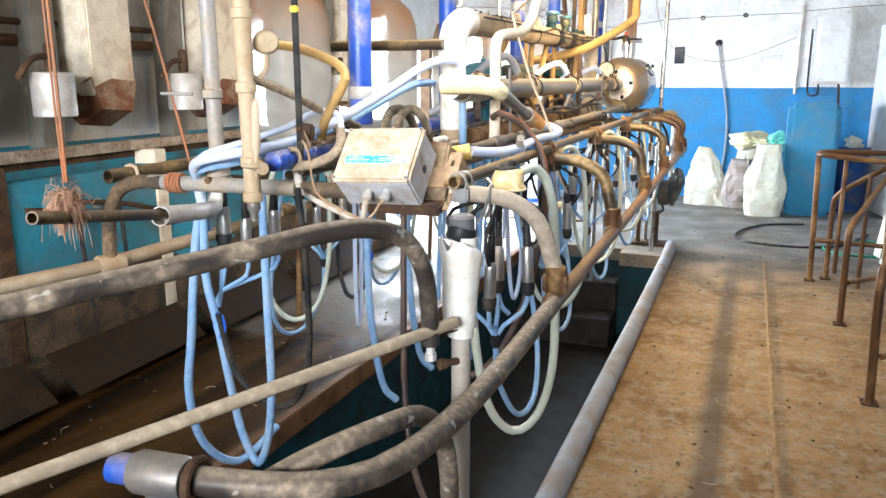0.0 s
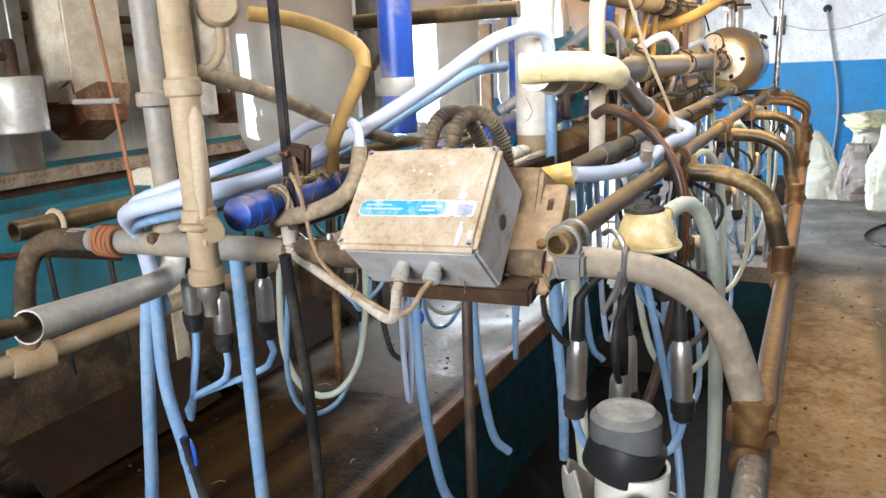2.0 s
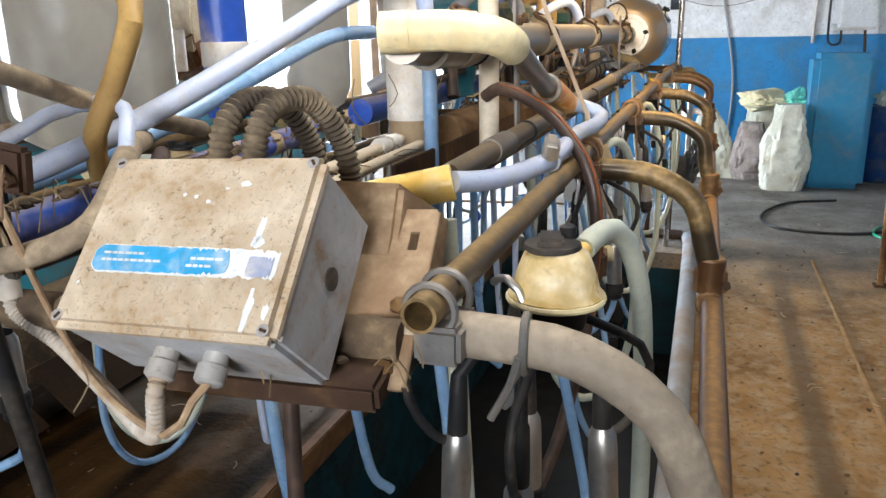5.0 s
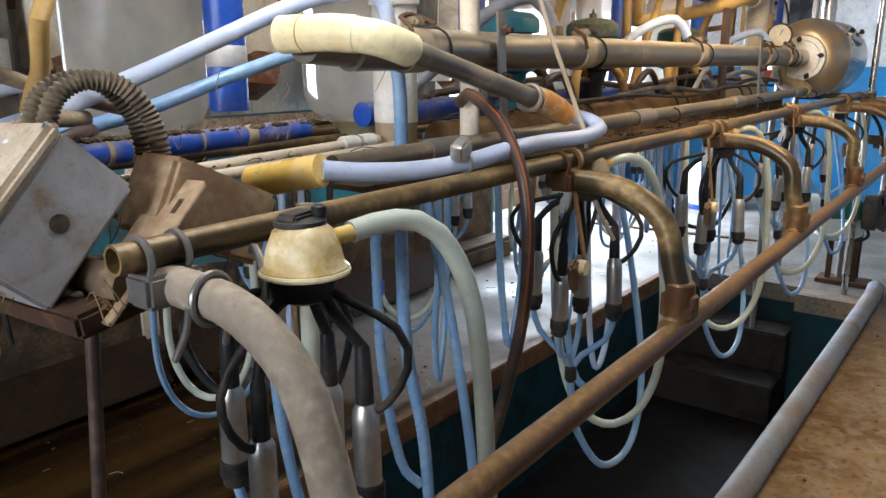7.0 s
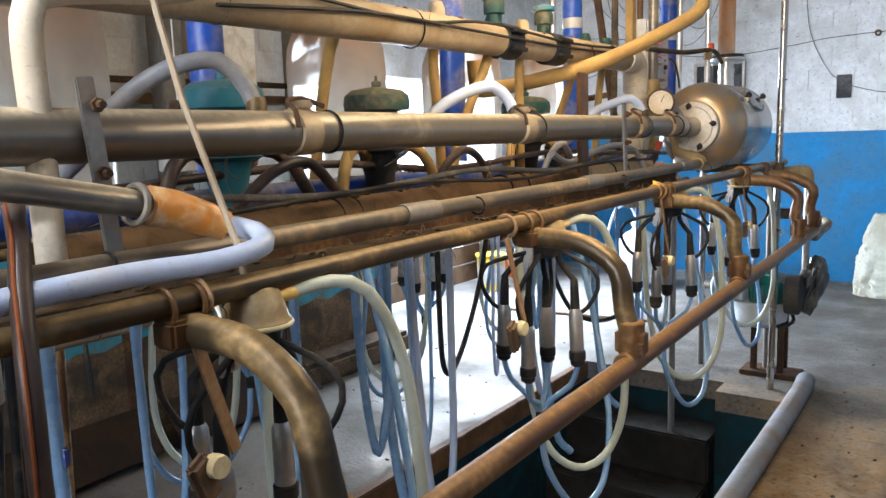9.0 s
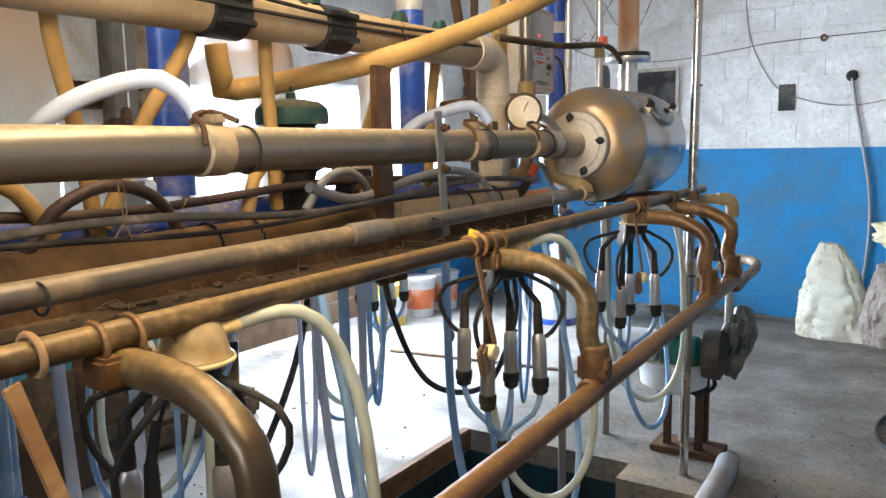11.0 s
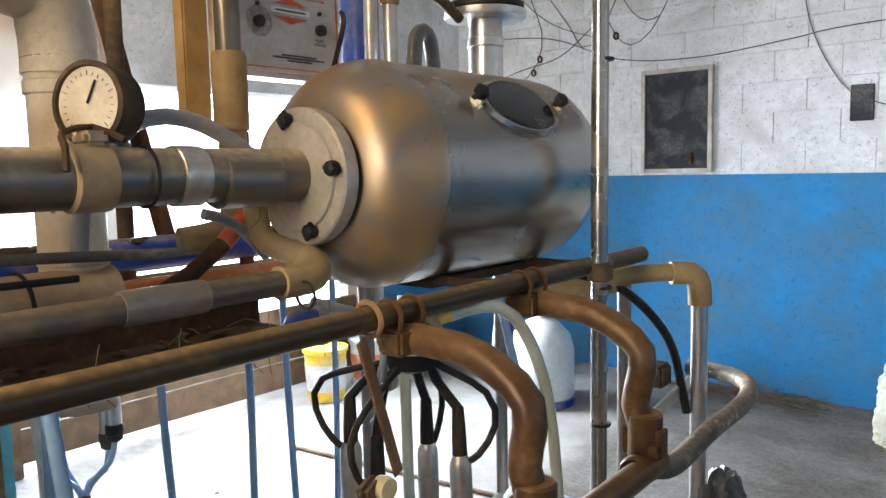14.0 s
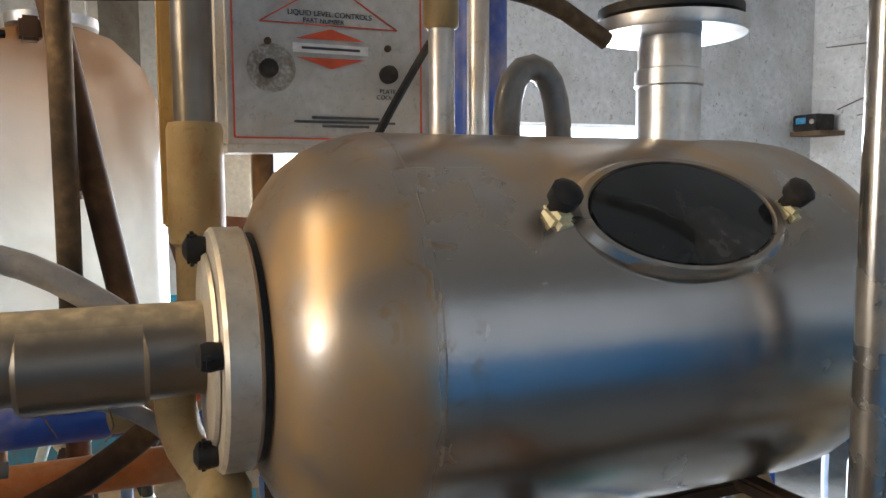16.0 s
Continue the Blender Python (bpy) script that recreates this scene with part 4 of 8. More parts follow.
# milk line
ML_X, ML_Z = -1.07, 1.552
milkline = thing("milk_pipe", (ML_X, 4.7, ML_Z), "dusty stainless steel milk pipe with clamps", "pipe")
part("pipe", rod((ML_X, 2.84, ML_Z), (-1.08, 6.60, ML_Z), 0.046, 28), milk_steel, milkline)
for y in (3.03, 3.82, 4.80, 5.78, 6.20):
    c = lathe([(0.0475, -0.03), (0.0505, -0.028), (0.0505, 0.028), (0.0475, 0.03)], (ML_X, y, ML_Z), (0, 1, 0), 24)
    box(ML_X, y + 0.01, ML_Z + 0.058, 0.05, 0.035, 0.022, 0.006, bm=c)
    part("clamp", c, surface("dusty_clamp", (0.34, 0.28, 0.2), DUST, 0.5, 0.5, 0.4, top=0.6) if y == 3.03 else bpy.data.materials["dusty_clamp"], milkline)
    part("spring_clip", hose([(ML_X + 0.052, y - 0.05, ML_Z + 0.01), (ML_X + 0.04, y - 0.045, ML_Z + 0.045), (ML_X, y - 0.03, ML_Z + 0.066), (ML_X - 0.01, y + 0.02, ML_Z + 0.075), (ML_X + 0.035, y + 0.045, ML_Z + 0.055)], 0.0055, 6), rust_dark, milkline)
    part("tie", torus((ML_X, y + 0.09, ML_Z), (0, 1, 0), 0.0475, 0.003, 24, 6), rubber, milkline)
for y in (3.32, 5.54):
    hang = thing("pipe_hanger", (ML_X + 0.05, y, 1.3), "flat steel strap bolted beside the milk pipe", "bracket", "pipe hangers")
    part("strap", box(ML_X + 0.055, y, 1.475, 0.007, 0.032, 0.34, 0.002, rot=(5, 0, 0)), grey_steel, hang)
    for z in (1.60, 1.49, 1.35):
        part("bolt", lathe([(0.012, 0), (0.012, 0.01), (0.007, 0.01), (0.007, 0.022)], (ML_X + 0.058, y, z), (1, 0, 0), 6), rust_dark, hang)

# elbow at the near end, the sloping arm and its white hose
elbow = thing("milk_elbow", (-1.0, 2.73, 1.57), "cream rubber elbow on the end of the milk pipe", "elbow")
part("sleeve", hose([(-1.06, 2.70, 1.575), (-1.0, 2.715, 1.577), (-0.945, 2.735, 1.573)], 0.034, 18), cream, elbow, "cream yellowed sleeve")
part("collar", hose([(-1.095, 2.69, 1.575), (-1.045, 2.70, 1.576)], 0.035, 18), cream, elbow)
part("bend", hose([(-0.955, 2.73, 1.574), (-0.92, 2.75, 1.568), (-0.905, 2.79, 1.557), (-0.905, 2.83, 1.547)], 0.032, 18), cream, elbow)
part("inlet", hose([(-1.07, 2.72, 1.56), (-1.075, 2.79, 1.556), (ML_X, 2.88, ML_Z)], 0.038, 18), milk_steel, elbow)
arm = thing("wash_pipe", (-0.95, 3.1, 1.5), "grey steel tube sloping down to an amber nipple", "pipe")
part("tube", rod((-0.90, 2.82, 1.548), (-0.945, 3.36, 1.435), 0.0225, 18), milk_steel, arm)
part("ring", torus((-0.943, 3.33, 1.44), (-0.08, 1, -0.2), 0.031, 0.006, 20, 8), grey_steel, arm)
part("nipple", hose([(-0.942, 3.35, 1.437), (-0.938, 3.40, 1.425), (-0.925, 3.45, 1.405), (-0.915, 3.48, 1.39)], [0.033, 0.033, 0.033, 0.031, 0.03, 0.027], 16), surface("deep_amber_rubber", (0.66, 0.25, 0.03), (0.86, 0.66, 0.40), 0.42, 0.3, sss=0.25, coarse=22, fine=40), arm, "deep amber rubber nipple")
part("hose", hose([(-0.92, 3.47, 1.395), (-0.87, 3.51, 1.378), (-0.83, 3.49, 1.36), (-0.835, 3.40, 1.345), (-0.85, 3.25, 1.345), (-0.85, 3.08, 1.340), (-0.86, 2.96, 1.328), (-0.895, 2.82, 1.322), (-0.929, 2.707, 1.329), (-0.959, 2.647, 1.337)], 0.0185, 14), hose_white, arm, "milky white hose")
part("hose_clamp", torus((-0.855, 2.94, 1.328), (0.1, 1, 0), 0.0195, 0.004, 18, 6), bright_steel, arm)
part("clip", box(-0.85, 2.92, 1.357, 0.03, 0.05, 0.04, 0.006, rot=(20, 10, 15)), bright_steel, arm, "bright steel clip")
part("amber_plug", hose([(-1.104, 2.605, 1.307), (-1.032, 2.626, 1.322), (-0.959, 2.647, 1.337)], 0.030, 18), amber, arm, "amber rubber plug")

pulse = thing("pulse_pipe", (-1.0, 4.7, 1.34), "grey steel pulsation pipe with couplings", "pipe")
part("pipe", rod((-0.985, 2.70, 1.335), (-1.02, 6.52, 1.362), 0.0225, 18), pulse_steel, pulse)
for y in (3.05, 4.15, 5.2, 6.28):
    part("coupling", lathe([(0.026, -0.07), (0.027, -0.06), (0.027, 0.06), (0.026, 0.07)], (-0.985 - 0.009 * (y - 2.7), y, 1.335 + 0.0074 * (y - 2.7)), (0, 1, 0), 18), grey_steel, pulse)
    part("tie", torus((-0.985, y + 0.25, 1.34), (0, 1, 0), 0.024, 0.003, 20, 6), rubber, pulse)
part("elbow", hose([(-1.02, 6.50, 1.362), (-1.022, 6.56, 1.362), (-1.035, 6.60, 1.372), (-1.07, 6.61, 1.39), (-1.10, 6.60, 1.40)], 0.030, 16), tan, pulse, "tan rubber elbow")
part("stub", hose([(-1.09, 6.60, 1.40), (-1.15, 6.58, 1.42), (-1.17, 6.57, 1.46), (-1.17, 6.57, 1.54)], 0.024, 14), tan, pulse)

trunk = thing("service_pipe", (-1.2, 4.8, 1.33), "dusty beige pipe bound with black ties", "pipe")
part("pipe", rod((-1.20, 3.3, 1.325), (-1.2147, 5.5, 1.347), 0.05, 22), brown_duct, trunk, "stained brown length")
part("pipe", rod((-1.2145, 5.47, 1.3467), (-1.22, 6.30, 1.355), 0.0505, 22), pvc_beige, trunk, "dusty white length")
for y in (3.6, 4.05, 4.12, 4.9, 5.02, 5.8, 5.95, 6.15):
    part("tie", torus((-1.21, y, 1.328 + 0.01 * (y - 3.3)), (0, 1, 0.05), 0.0515, 0.0035, 24, 6), rubber, trunk)
tray = thing("cable_tray", (-1.12, 4.8, 1.27), "dirt-caked angle iron under the pipes", "tray")
part("rail", box(-1.10, 4.7, 1.265, 0.10, 3.7, 0.012, 0.002), grime, tray)
part("lip", box(-1.15, 4.7, 1.295, 0.008, 3.7, 0.06, 0.002), rust_dark, tray)

dusty_white = surface("dusty_white_pvc", (0.66, 0.57, 0.44), (0.40, 0.29, 0.16), 0.45, 0.5, top=0.5, coarse=5)
upper = thing("vacuum_pipe", (-1.23, 4.7, 1.84), "thick dusty white plastic vacuum pipe on two uprights", "pipe")
part("upright", hose([(-1.235, 3.17, 1.10), (-1.235, 3.17, 1.40)], 0.053, 24), pvc_beige, upper)
part("upright", rod((-1.235, 3.17, 1.38), (-1.235, 3.17, 1.70), 0.055, 24), pvc_white, upper)
part("elbow", hose([(-1.235, 3.17, 1.66), (-1.235, 3.17, 1.745), (-1.234, 3.20, 1.805), (-1.232, 3.27, 1.838), (-1.23, 3.34, 1.842)], 0.062, 24), pvc_white, upper)
part("pipe", rod((-1.23, 3.30, 1.842), (-1.245, 6.16, 1.868), 0.053, 24), pvc_beige, upper)
part("elbow", hose([(-1.245, 6.08, 1.868), (-1.247, 6.18, 1.868), (-1.25, 6.24, 1.845), (-1.253, 6.256, 1.78), (-1.253, 6.256, 1.72)], 0.06, 24), dusty_white, upper)
part("upright", rod((-1.253, 6.256, 1.78), (-1.253, 6.256, 1.16), 0.055, 24), dusty_white, upper)
for z in (1.76, 1.70, 1.42):
    part("band", lathe([(0.0552, -0.012), (0.0585, -0.010), (0.0585, 0.010), (0.0552, 0.012)], (-1.253, 6.256, z), (0, 0, 1), 26), dusty_white, upper)
for z, tilt in ((1.585, 0.05), (1.745, -0.04)):
    part("tie", torus((-1.253, 6.256, z), (tilt, 0.02, 1), 0.0565, 0.0028, 26, 6), rubber, upper)
for z in (1.50, 1.512, 1.527, 1.539, 1.553):
    part("print_mark", box(-1.253 + 0.0553 * 0.62, 6.256 - 0.0553 * 0.785, z, 0.0012, 0.006, 0.007, 0.0, rot=(0, 0, -38)), dark_print, upper)
for y in (4.99, 5.35):
    sd_ = lathe([(0.054, -0.055), (0.061, -0.05), (0.061, 0.05), (0.054, 0.055)], (-1.24, y, 1.857), (0, 1, 0), 24)
    for dz in (-0.03, 0.03):
        box(-1.24 + 0.062, y, 1.857 + dz, 0.02, 0.10, 0.014, 0.003, bm=sd_)
    saddle = part("saddle", sd_, rubber, upper, "black pipe saddle with a valve on it")
    part("valve_body", lathe([(0.026, 0.055), (0.026, 0.085), (0.036, 0.088), (0.036, 0.125), (0.030, 0.135)], (-1.24, y - 0.06, 1.857), (0, 0, 1), 20), green_cap, saddle, "dark green valve body")
    part("valve_cap", lathe([(0.040, 0.135), (0.043, 0.138), (0.043, 0.152), (0.02, 0.16)], (-1.24, y - 0.06, 1.857), (0, 0, 1), 20), teal_cap, saddle)
for y in (3.75, 4.45, 5.62):
    part("tie", torus((-1.235, y, 1.849), (0.04, 1, 0.05), 0.0545, 0.0025, 26, 6), rubber, upper)
for pts in ([(-1.17, 3.4, 1.87), (-1.17, 3.9, 1.875), (-1.175, 4.4, 1.86), (-1.18, 4.8, 1.895), (-1.18, 5.4, 1.88), (-1.18, 6.0, 1.90)], [(-1.165, 3.7, 1.82), (-1.17, 4.2, 1.86), (-1.17, 4.7, 1.86), (-1.18, 5.3, 1.86), (-1.2, 6.1, 1.88), (-1.3, 6.4, 1.9)]):
    part("cable", hose(pts, 0.0055, 6, step=0.08), rubber, upper)

steel_drop = thing("steel_down_pipe", (-1.06, 3.25, 1.2), "pale dust-coated pipe bent over at its top", "pipe")
part("pipe", hose([(-1.065, 3.25, 1.31), (-1.065, 3.25, 1.55), (-1.065, 3.25, 1.73), (-1.06, 3.28, 1.775), (-1.05, 3.36, 1.79), (-1.03, 3.52, 1.81), (-1.01, 3.62, 1.87), (-1.0, 3.68, 1.98)], 0.024, 16), dusty_white, steel_drop)
cross = thing("steel_cross_pipe", (-1.6, 3.2, 1.74), "dusty horizontal steel pipe behind the jars", "pipe")
part("pipe", rod((-1.25, 3.1, 1.74), (-2.2, 3.15, 1.74), 0.023, 14), steel_rail, cross)

u_pipe = thing("yellowed_pipe", (-1.15, 5.2, 1.76), "ochre-stained hose pipe turning upward", "pipe")
part("pipe", hose([(-1.511, 5.214, 1.83), (-1.511, 5.229, 1.743), (-1.511, 5.277, 1.714), (-1.189, 5.5, 1.787), (-1.027, 5.8, 1.904), (-0.893, 6.05, 2.035), (-0.893, 6.12, 2.125), (-0.893, 6.14, 2.275)], 0.030, 16), yellow_hose, u_pipe)
stand = thing("flat_bar_post", (-1.17, 5.48, 1.1), "brown flat steel upright", "post")
part("bar", box(-1.17, 5.48, 1.47, 0.02, 0.075, 0.60, 0.004), rust_rail, stand)
part("foot", box(-1.17, 5.48, 1.19, 0.09, 0.09, 0.02, 0.004), rust_dark, stand)

# hose loops over the milk pipe, one for each stall
for k, y in enumerate((3.62, 4.70, 5.86)):
    lp = thing("inlet_hose", (ML_X, y, ML_Z), "greyish clear hose looping into the milk pipe", "hose", "milk inlet hoses")
    s = (1.0, 0.85, 0.7)[k]
    part("hose", hose([(ML_X - 0.03, y + 0.11, ML_Z + 0.04), (ML_X - 0.04, y + 0.10, ML_Z + 0.07 + 0.02 * s), (ML_X - 0.07, y + 0.05, ML_Z + 0.06 + 0.09 * s), (ML_X - 0.12, y - 0.04, ML_Z + 0.04 + 0.09 * s), (ML_X - 0.18, y - 0.12, ML_Z + 0.06), (ML_X - 0.26, y - 0.16, ML_Z - 0.04), (ML_X - 0.38, y - 0.2, ML_Z - 0.12)], 0.0185, 14), hose_grey if k < 1 else hose_white, lp)
    part("nipple", lathe([(0.022, 0), (0.022, 0.03), (0.019, 0.04)], (ML_X - 0.03, y + 0.11, ML_Z + 0.035), (0, 0, 1), 14), steel_rail, lp)

end_loop = thing("inlet_hose", (ML_X, 6.36, ML_Z), "grey clear hose arching off the milk pipe end", "hose", "milk inlet hoses")
part("hose", hose([(-1.10, 6.515, 1.585), (-1.105, 6.48, 1.61), (-1.115, 6.43, 1.638), (-1.13, 6.37, 1.652), (-1.15, 6.31, 1.635), (-1.175, 6.265, 1.58), (-1.19, 6.245, 1.50), (-1.20, 6.24, 1.42)], 0.0145, 14), hose_grey, end_loop)
part("band", lathe([(0.0475, -0.025), (0.0495, -0.023), (0.0495, 0.023), (0.0475, 0.025)], (ML_X - 0.008, 6.365, ML_Z), (0, 1, 0), 24), bright_steel, end_loop)

# vacuum shut-off domes
for k, (x, y, m, lab) in enumerate(((-1.32, 3.82, teal_cap, "teal enamel dome valve with a dusty rim"), (-1.30, 4.36, green_cap, "dark green dome valve coated with dust"), (-1.33, 5.30, green_cap, "dark green dome valve coated with dust"))):
    dv = thing("dome_valve", (x, y, 1.4), lab, "valve", "dome valves")
    z = 1.615
    part("dome", lathe([(0.060, -0.005), (0.095, 0.0), (0.098, 0.02), (0.094, 0.042), (0.075, 0.058), (0.03, 0.066), (0.012, 0.068)], (x, y, z), (0, 0, 1), 32), m, dv)
    part("knob", lathe([(0.014, 0.066), (0.014, 0.082), (0.005, 0.086), (0.004, 0.1)], (x, y, z), (0, 0, 1), 12), m, dv)
    part("body", lathe([(0.062, 0), (0.066, -0.03), (0.066, -0.09), (0.085, -0.10), (0.085, -0.115), (0.06, -0.125), (0.045, -0.19), (0.045, -0.23)], (x, y, z), (0, 0, 1), 26), teal_cap if k == 0 else rubber, dv)
    for sgn in (-1, 1):
        part("hose", hose([(x, y + 0.04 * sgn, z - 0.14), (x + 0.01, y + 0.10 * sgn, z - 0.10), (x + 0.03, y + 0.17 * sgn, z - 0.13), (x + 0.05, y + 0.22 * sgn, z - 0.22)], 0.017, 10), yellow_hose if k else brown_hose, dv)

# yellowed hoses hanging from the vacuum pipe
for k, (y, dx, dy, z1) in enumerate(((4.62, -0.06, 0.10, 1.38), (4.95, -0.02, -0.24, 1.40), (5.16, -0.03, 0.04, 1.40), (5.92, -0.05, 0.0, 1.40), (4.2, -0.2, 0.06, 1.42), (5.7, -0.15, -0.05, 1.42))):
    hh = thing("hanging_hose", (-1.26, y, z1), "ochre-yellow hose hanging from the vacuum pipe", "hose", "yellowed hoses")
    part("hose", hose([(-1.26, y, 1.90), (-1.27 + dx * 0.3, y + dy * 0.1, 1.78), (-1.27 + dx * 0.7, y + dy * 0.6, 1.6), (-1.27 + dx, y + dy, z1)], 0.017, 10), yellow_hose, hh)
    part("tap", lathe([(0.024, -0.02), (0.026, 0.0), (0.026, 0.03), (0.018, 0.05)], (-1.26, y, 1.90), (0, 0, 1), 12), green_cap if k % 2 else pvc_beige, hh)

# blue drop pipes
for k, (x, y, z0) in enumerate(((-1.545, 2.90, 1.41), (-1.585, 3.99, 1.44), (-1.51, 5.06, 1.44), (-1.535, 6.15, 1.44), (-1.36, 7.05, 1.45))):
    bp = thing("blue_down_pipe", (x, y, z0), "blue plastic down pipe with scuffs and a grey band", "pipe", "blue pipes")
    part("pipe", rod((x, y, z0), (x, y, TOP - 0.005), 0.048, 24, wall=0.15), blue_pipe, bp)
    part("band", lathe([(0.0485, 0), (0.0505, 0.003), (0.0505, 0.047), (0.0485, 0.05)], (x, y, z0 + 0.105 if k == 0 else 2.04), (0, 0, 1), 24), zinc, bp)
blue_h = thing("blue_header_pipe", (-1.36, 2.6, 1.36), "blue plastic header pipe, dusty on top", "pipe")
def header_at(y):
    return (-1.400 - 0.036 * (y - 2.0), y, 1.340 + 0.021 * (y - 2.0))


part("pipe", rod(header_at(2.03), header_at(3.05), 0.0245, 24, wall=0.15), blue_pipe, blue_h)
part("socket", lathe([(0.026, 0), (0.031, 0.002), (0.031, 0.030), (0.0335, 0.033), (0.0335, 0.041), (0.031, 0.044), (0.031, 0.066), (0.0335, 0.069), (0.0335, 0.080), (0.030, 0.085), (0.025, 0.088)], header_at(2.025), (-0.036, 1, 0.021), 28), blue_pipe, blue_h, "ribbed blue socket")
for y, w in ((2.155, 0.03), (2.50, 0.012), (2.56, 0.03), (2.72, 0.008), (2.86, 0.03)):
    part("band", lathe([(0.0247, -w / 2), (0.0262, -w / 2 + 0.001), (0.0262, w / 2 - 0.001), (0.0247, w / 2)], header_at(y), (-0.036, 1, 0.021), 22), pvc_beige, blue_h)
for dy, dz in ((0.0, 0.0), (0.012, 0.006), (0.006, -0.004)):
    part("tie", torus(header_at(2.15 + dy), (0.25 + 12 * dz, 1, 0.3 * (1 if dy else -1)), 0.033, 0.0032, 22, 6), jute, blue_h, "dusty twine round the pipe")
blue_far = thing("blue_header_pipe", (-1.4, 5.8, 1.38), "blue plastic header pipe, ochre dust on top", "pipe")
part("pipe", rod((-1.38, 3.2, 1.39), (-1.40, 6.9, 1.40), 0.033, 20), blue_pipe, blue_far)
orange_pipe = thing("orange_pipe", (-1.40, 5.8, 1.32), "orange-brown dusty pipe under the blue one", "pipe")
part("pipe", rod((-1.40, 4.6, 1.31), (-1.36, 6.95, 1.33), 0.026, 16), surface("orange_pipe_paint", (0.5, 0.16, 0.045), DUST, 0.4, 0.5, top=0.5), orange_pipe)
white_pipes = thing("white_conduits", (-1.24, 2.8, 1.33), "two dusty white plastic conduits with fittings", "conduit")
part("conduit", rod((-1.262, 2.42, 1.313), (-1.235, 3.1, 1.34), 0.013, 12), dusty_white, white_pipes)
part("conduit", rod((-1.217, 2.40, 1.304), (-1.20, 3.15, 1.325), 0.012, 12), dusty_white, white_pipes)
for dy in (0.0, 0.06):
    part("fitting", lathe([(0.018, 0), (0.02, 0.01), (0.02, 0.04), (0.017, 0.05)], (-1.24, 2.98 + dy, 1.338), (0, 1, 0), 10), pvc_white, white_pipes)

# glass recording jars
for k, (x, y) in enumerate(((-1.87, 2.86), (-1.80, 3.62), (-1.79, 4.72), (-1.78, 6.42), (-1.80, 5.55))):
    jr = thing("recorder_jar", (x, y, 1.25), "tall dusty glass milk recording jar with a domed top", "jar", "recorder jars")
    prof = [(0.03, 0.07), (0.10, 0.075), (0.155, 0.11), (0.178, 0.16), (0.18, 0.22), (0.18, 0.53), (0.174, 0.60), (0.150, 0.67), (0.10, 0.72), (0.06, 0.735)]
    glass = part("glass", lathe(prof, (x, y, 1.26), (0, 0, 1), 40), jar_glass, jr)
    part("collar", lathe([(0.06, 0.735), (0.075, 0.738), (0.075, 0.755), (0.045, 0.76)], (x, y, 1.26), (0, 0, 1), 24), bright_steel, jr)
    part("foot", lathe([(0.03, -0.02), (0.04, 0.0), (0.07, 0.05), (0.10, 0.076), (0.03, 0.08)], (x, y, 1.26), (0, 0, 1), 20), cream, jr)
    part("bracket", box(x + 0.12, y, 1.24, 0.28, 0.04, 0.02, 0.004), rust_dark, jr)
    part("milk_pipe", rod((x, y, 2.05), (x, y, TOP - 0.003), 0.018, 12), bright_steel, jr)

# transverse support and the parts at the near left
beam = thing("cross_rail", (-1.4, 2.2, 1.24), "dusty steel tube across the pit carrying the gear", "rail")
grey_galvanised = surface("grey_galvanised", (0.26, 0.245, 0.23), (0.34, 0.26, 0.165), 0.55, 0.5, 0.2, top=0.55)
part("tube", rod((-2.02, 2.15, 1.232), (-1.42, 2.187, 1.234), 0.027, 18), grey_galvanised, beam, "grey galvanised end")
# brown length coloured darker for the shade it lies in
part("tube", rod((-1.43, 2.186, 1.234), (-0.88, 2.22, 1.236), 0.0265, 18), surface("dirty_shaded_tube", (0.07, 0.05, 0.035), (0.22, 0.155, 0.09), 0.5, 0.75, 0.1, top=0.5, coarse=12), beam, "dirt-caked brown length with shade in its colour")
part("hoop", hose([(-1.96, 2.15, 1.232), (-2.08, 2.147, 1.228), (-2.17, 2.145, 1.19), (-2.22, 2.143, 1.10), (-2.235, 2.142, 1.0), (-2.238, 2.14, 0.91)], 0.026, 16), grime, beam)
part("joint", lathe([(0.038, -0.05), (0.04, -0.04), (0.04, 0.04), (0.038, 0.05)], (-2.238, 2.14, 0.905), (0.35, 1, 0), 16), pvc_beige, beam)
part("tee", lathe([(0.031, -0.05), (0.034, -0.04), (0.034, 0.04), (0.031, 0.05)], (-1.752, 2.19, 1.235), (1, 0.05, 0), 16), grey_steel, beam)
part("bolt", lathe([(0.012, 0), (0.012, 0.02), (0.008, 0.02)], (-1.752, 2.155, 1.25), (0, -1, 0), 6), rust_dark, beam)
left_rail = thing("left_breast_rail", (-2.2, 4.5, 1.25), "dusty brown two-tier rail on the far side of the pit", "rail")
part("top_rail", rod((-2.19, 2.12, 1.245), (-2.15, 7.3, 1.29), 0.026, 16, wall=0.2), steel_rail, left_rail)
part("lower_rail", hose([(-2.62, 0.2, 0.90), (-2.45, 1.2, 0.905), (-2.26, 2.05, 0.905), (-2.235, 2.3, 0.91), (-2.22, 3.5, 0.92), (-2.20, 7.0, 0.97)], 0.028, 14, step=0.1), pvc_beige, left_rail)
for y in (3.3, 4.4, 5.48, 6.58):
    part("hoop", hose([(-2.16, y, 1.24), (-2.24, y, 1.22), (-2.30, y, 1.12), (-2.30, y, 1.0), (-2.225, y, 0.94)], 0.025, 12), steel_rail, left_rail)
    part("clamp", lathe([(0.031, -0.05), (0.034, -0.045), (0.034, 0.045), (0.031, 0.05)], (-2.22, y, 0.93), (0, 1, 0), 14), steel_rail, left_rail)
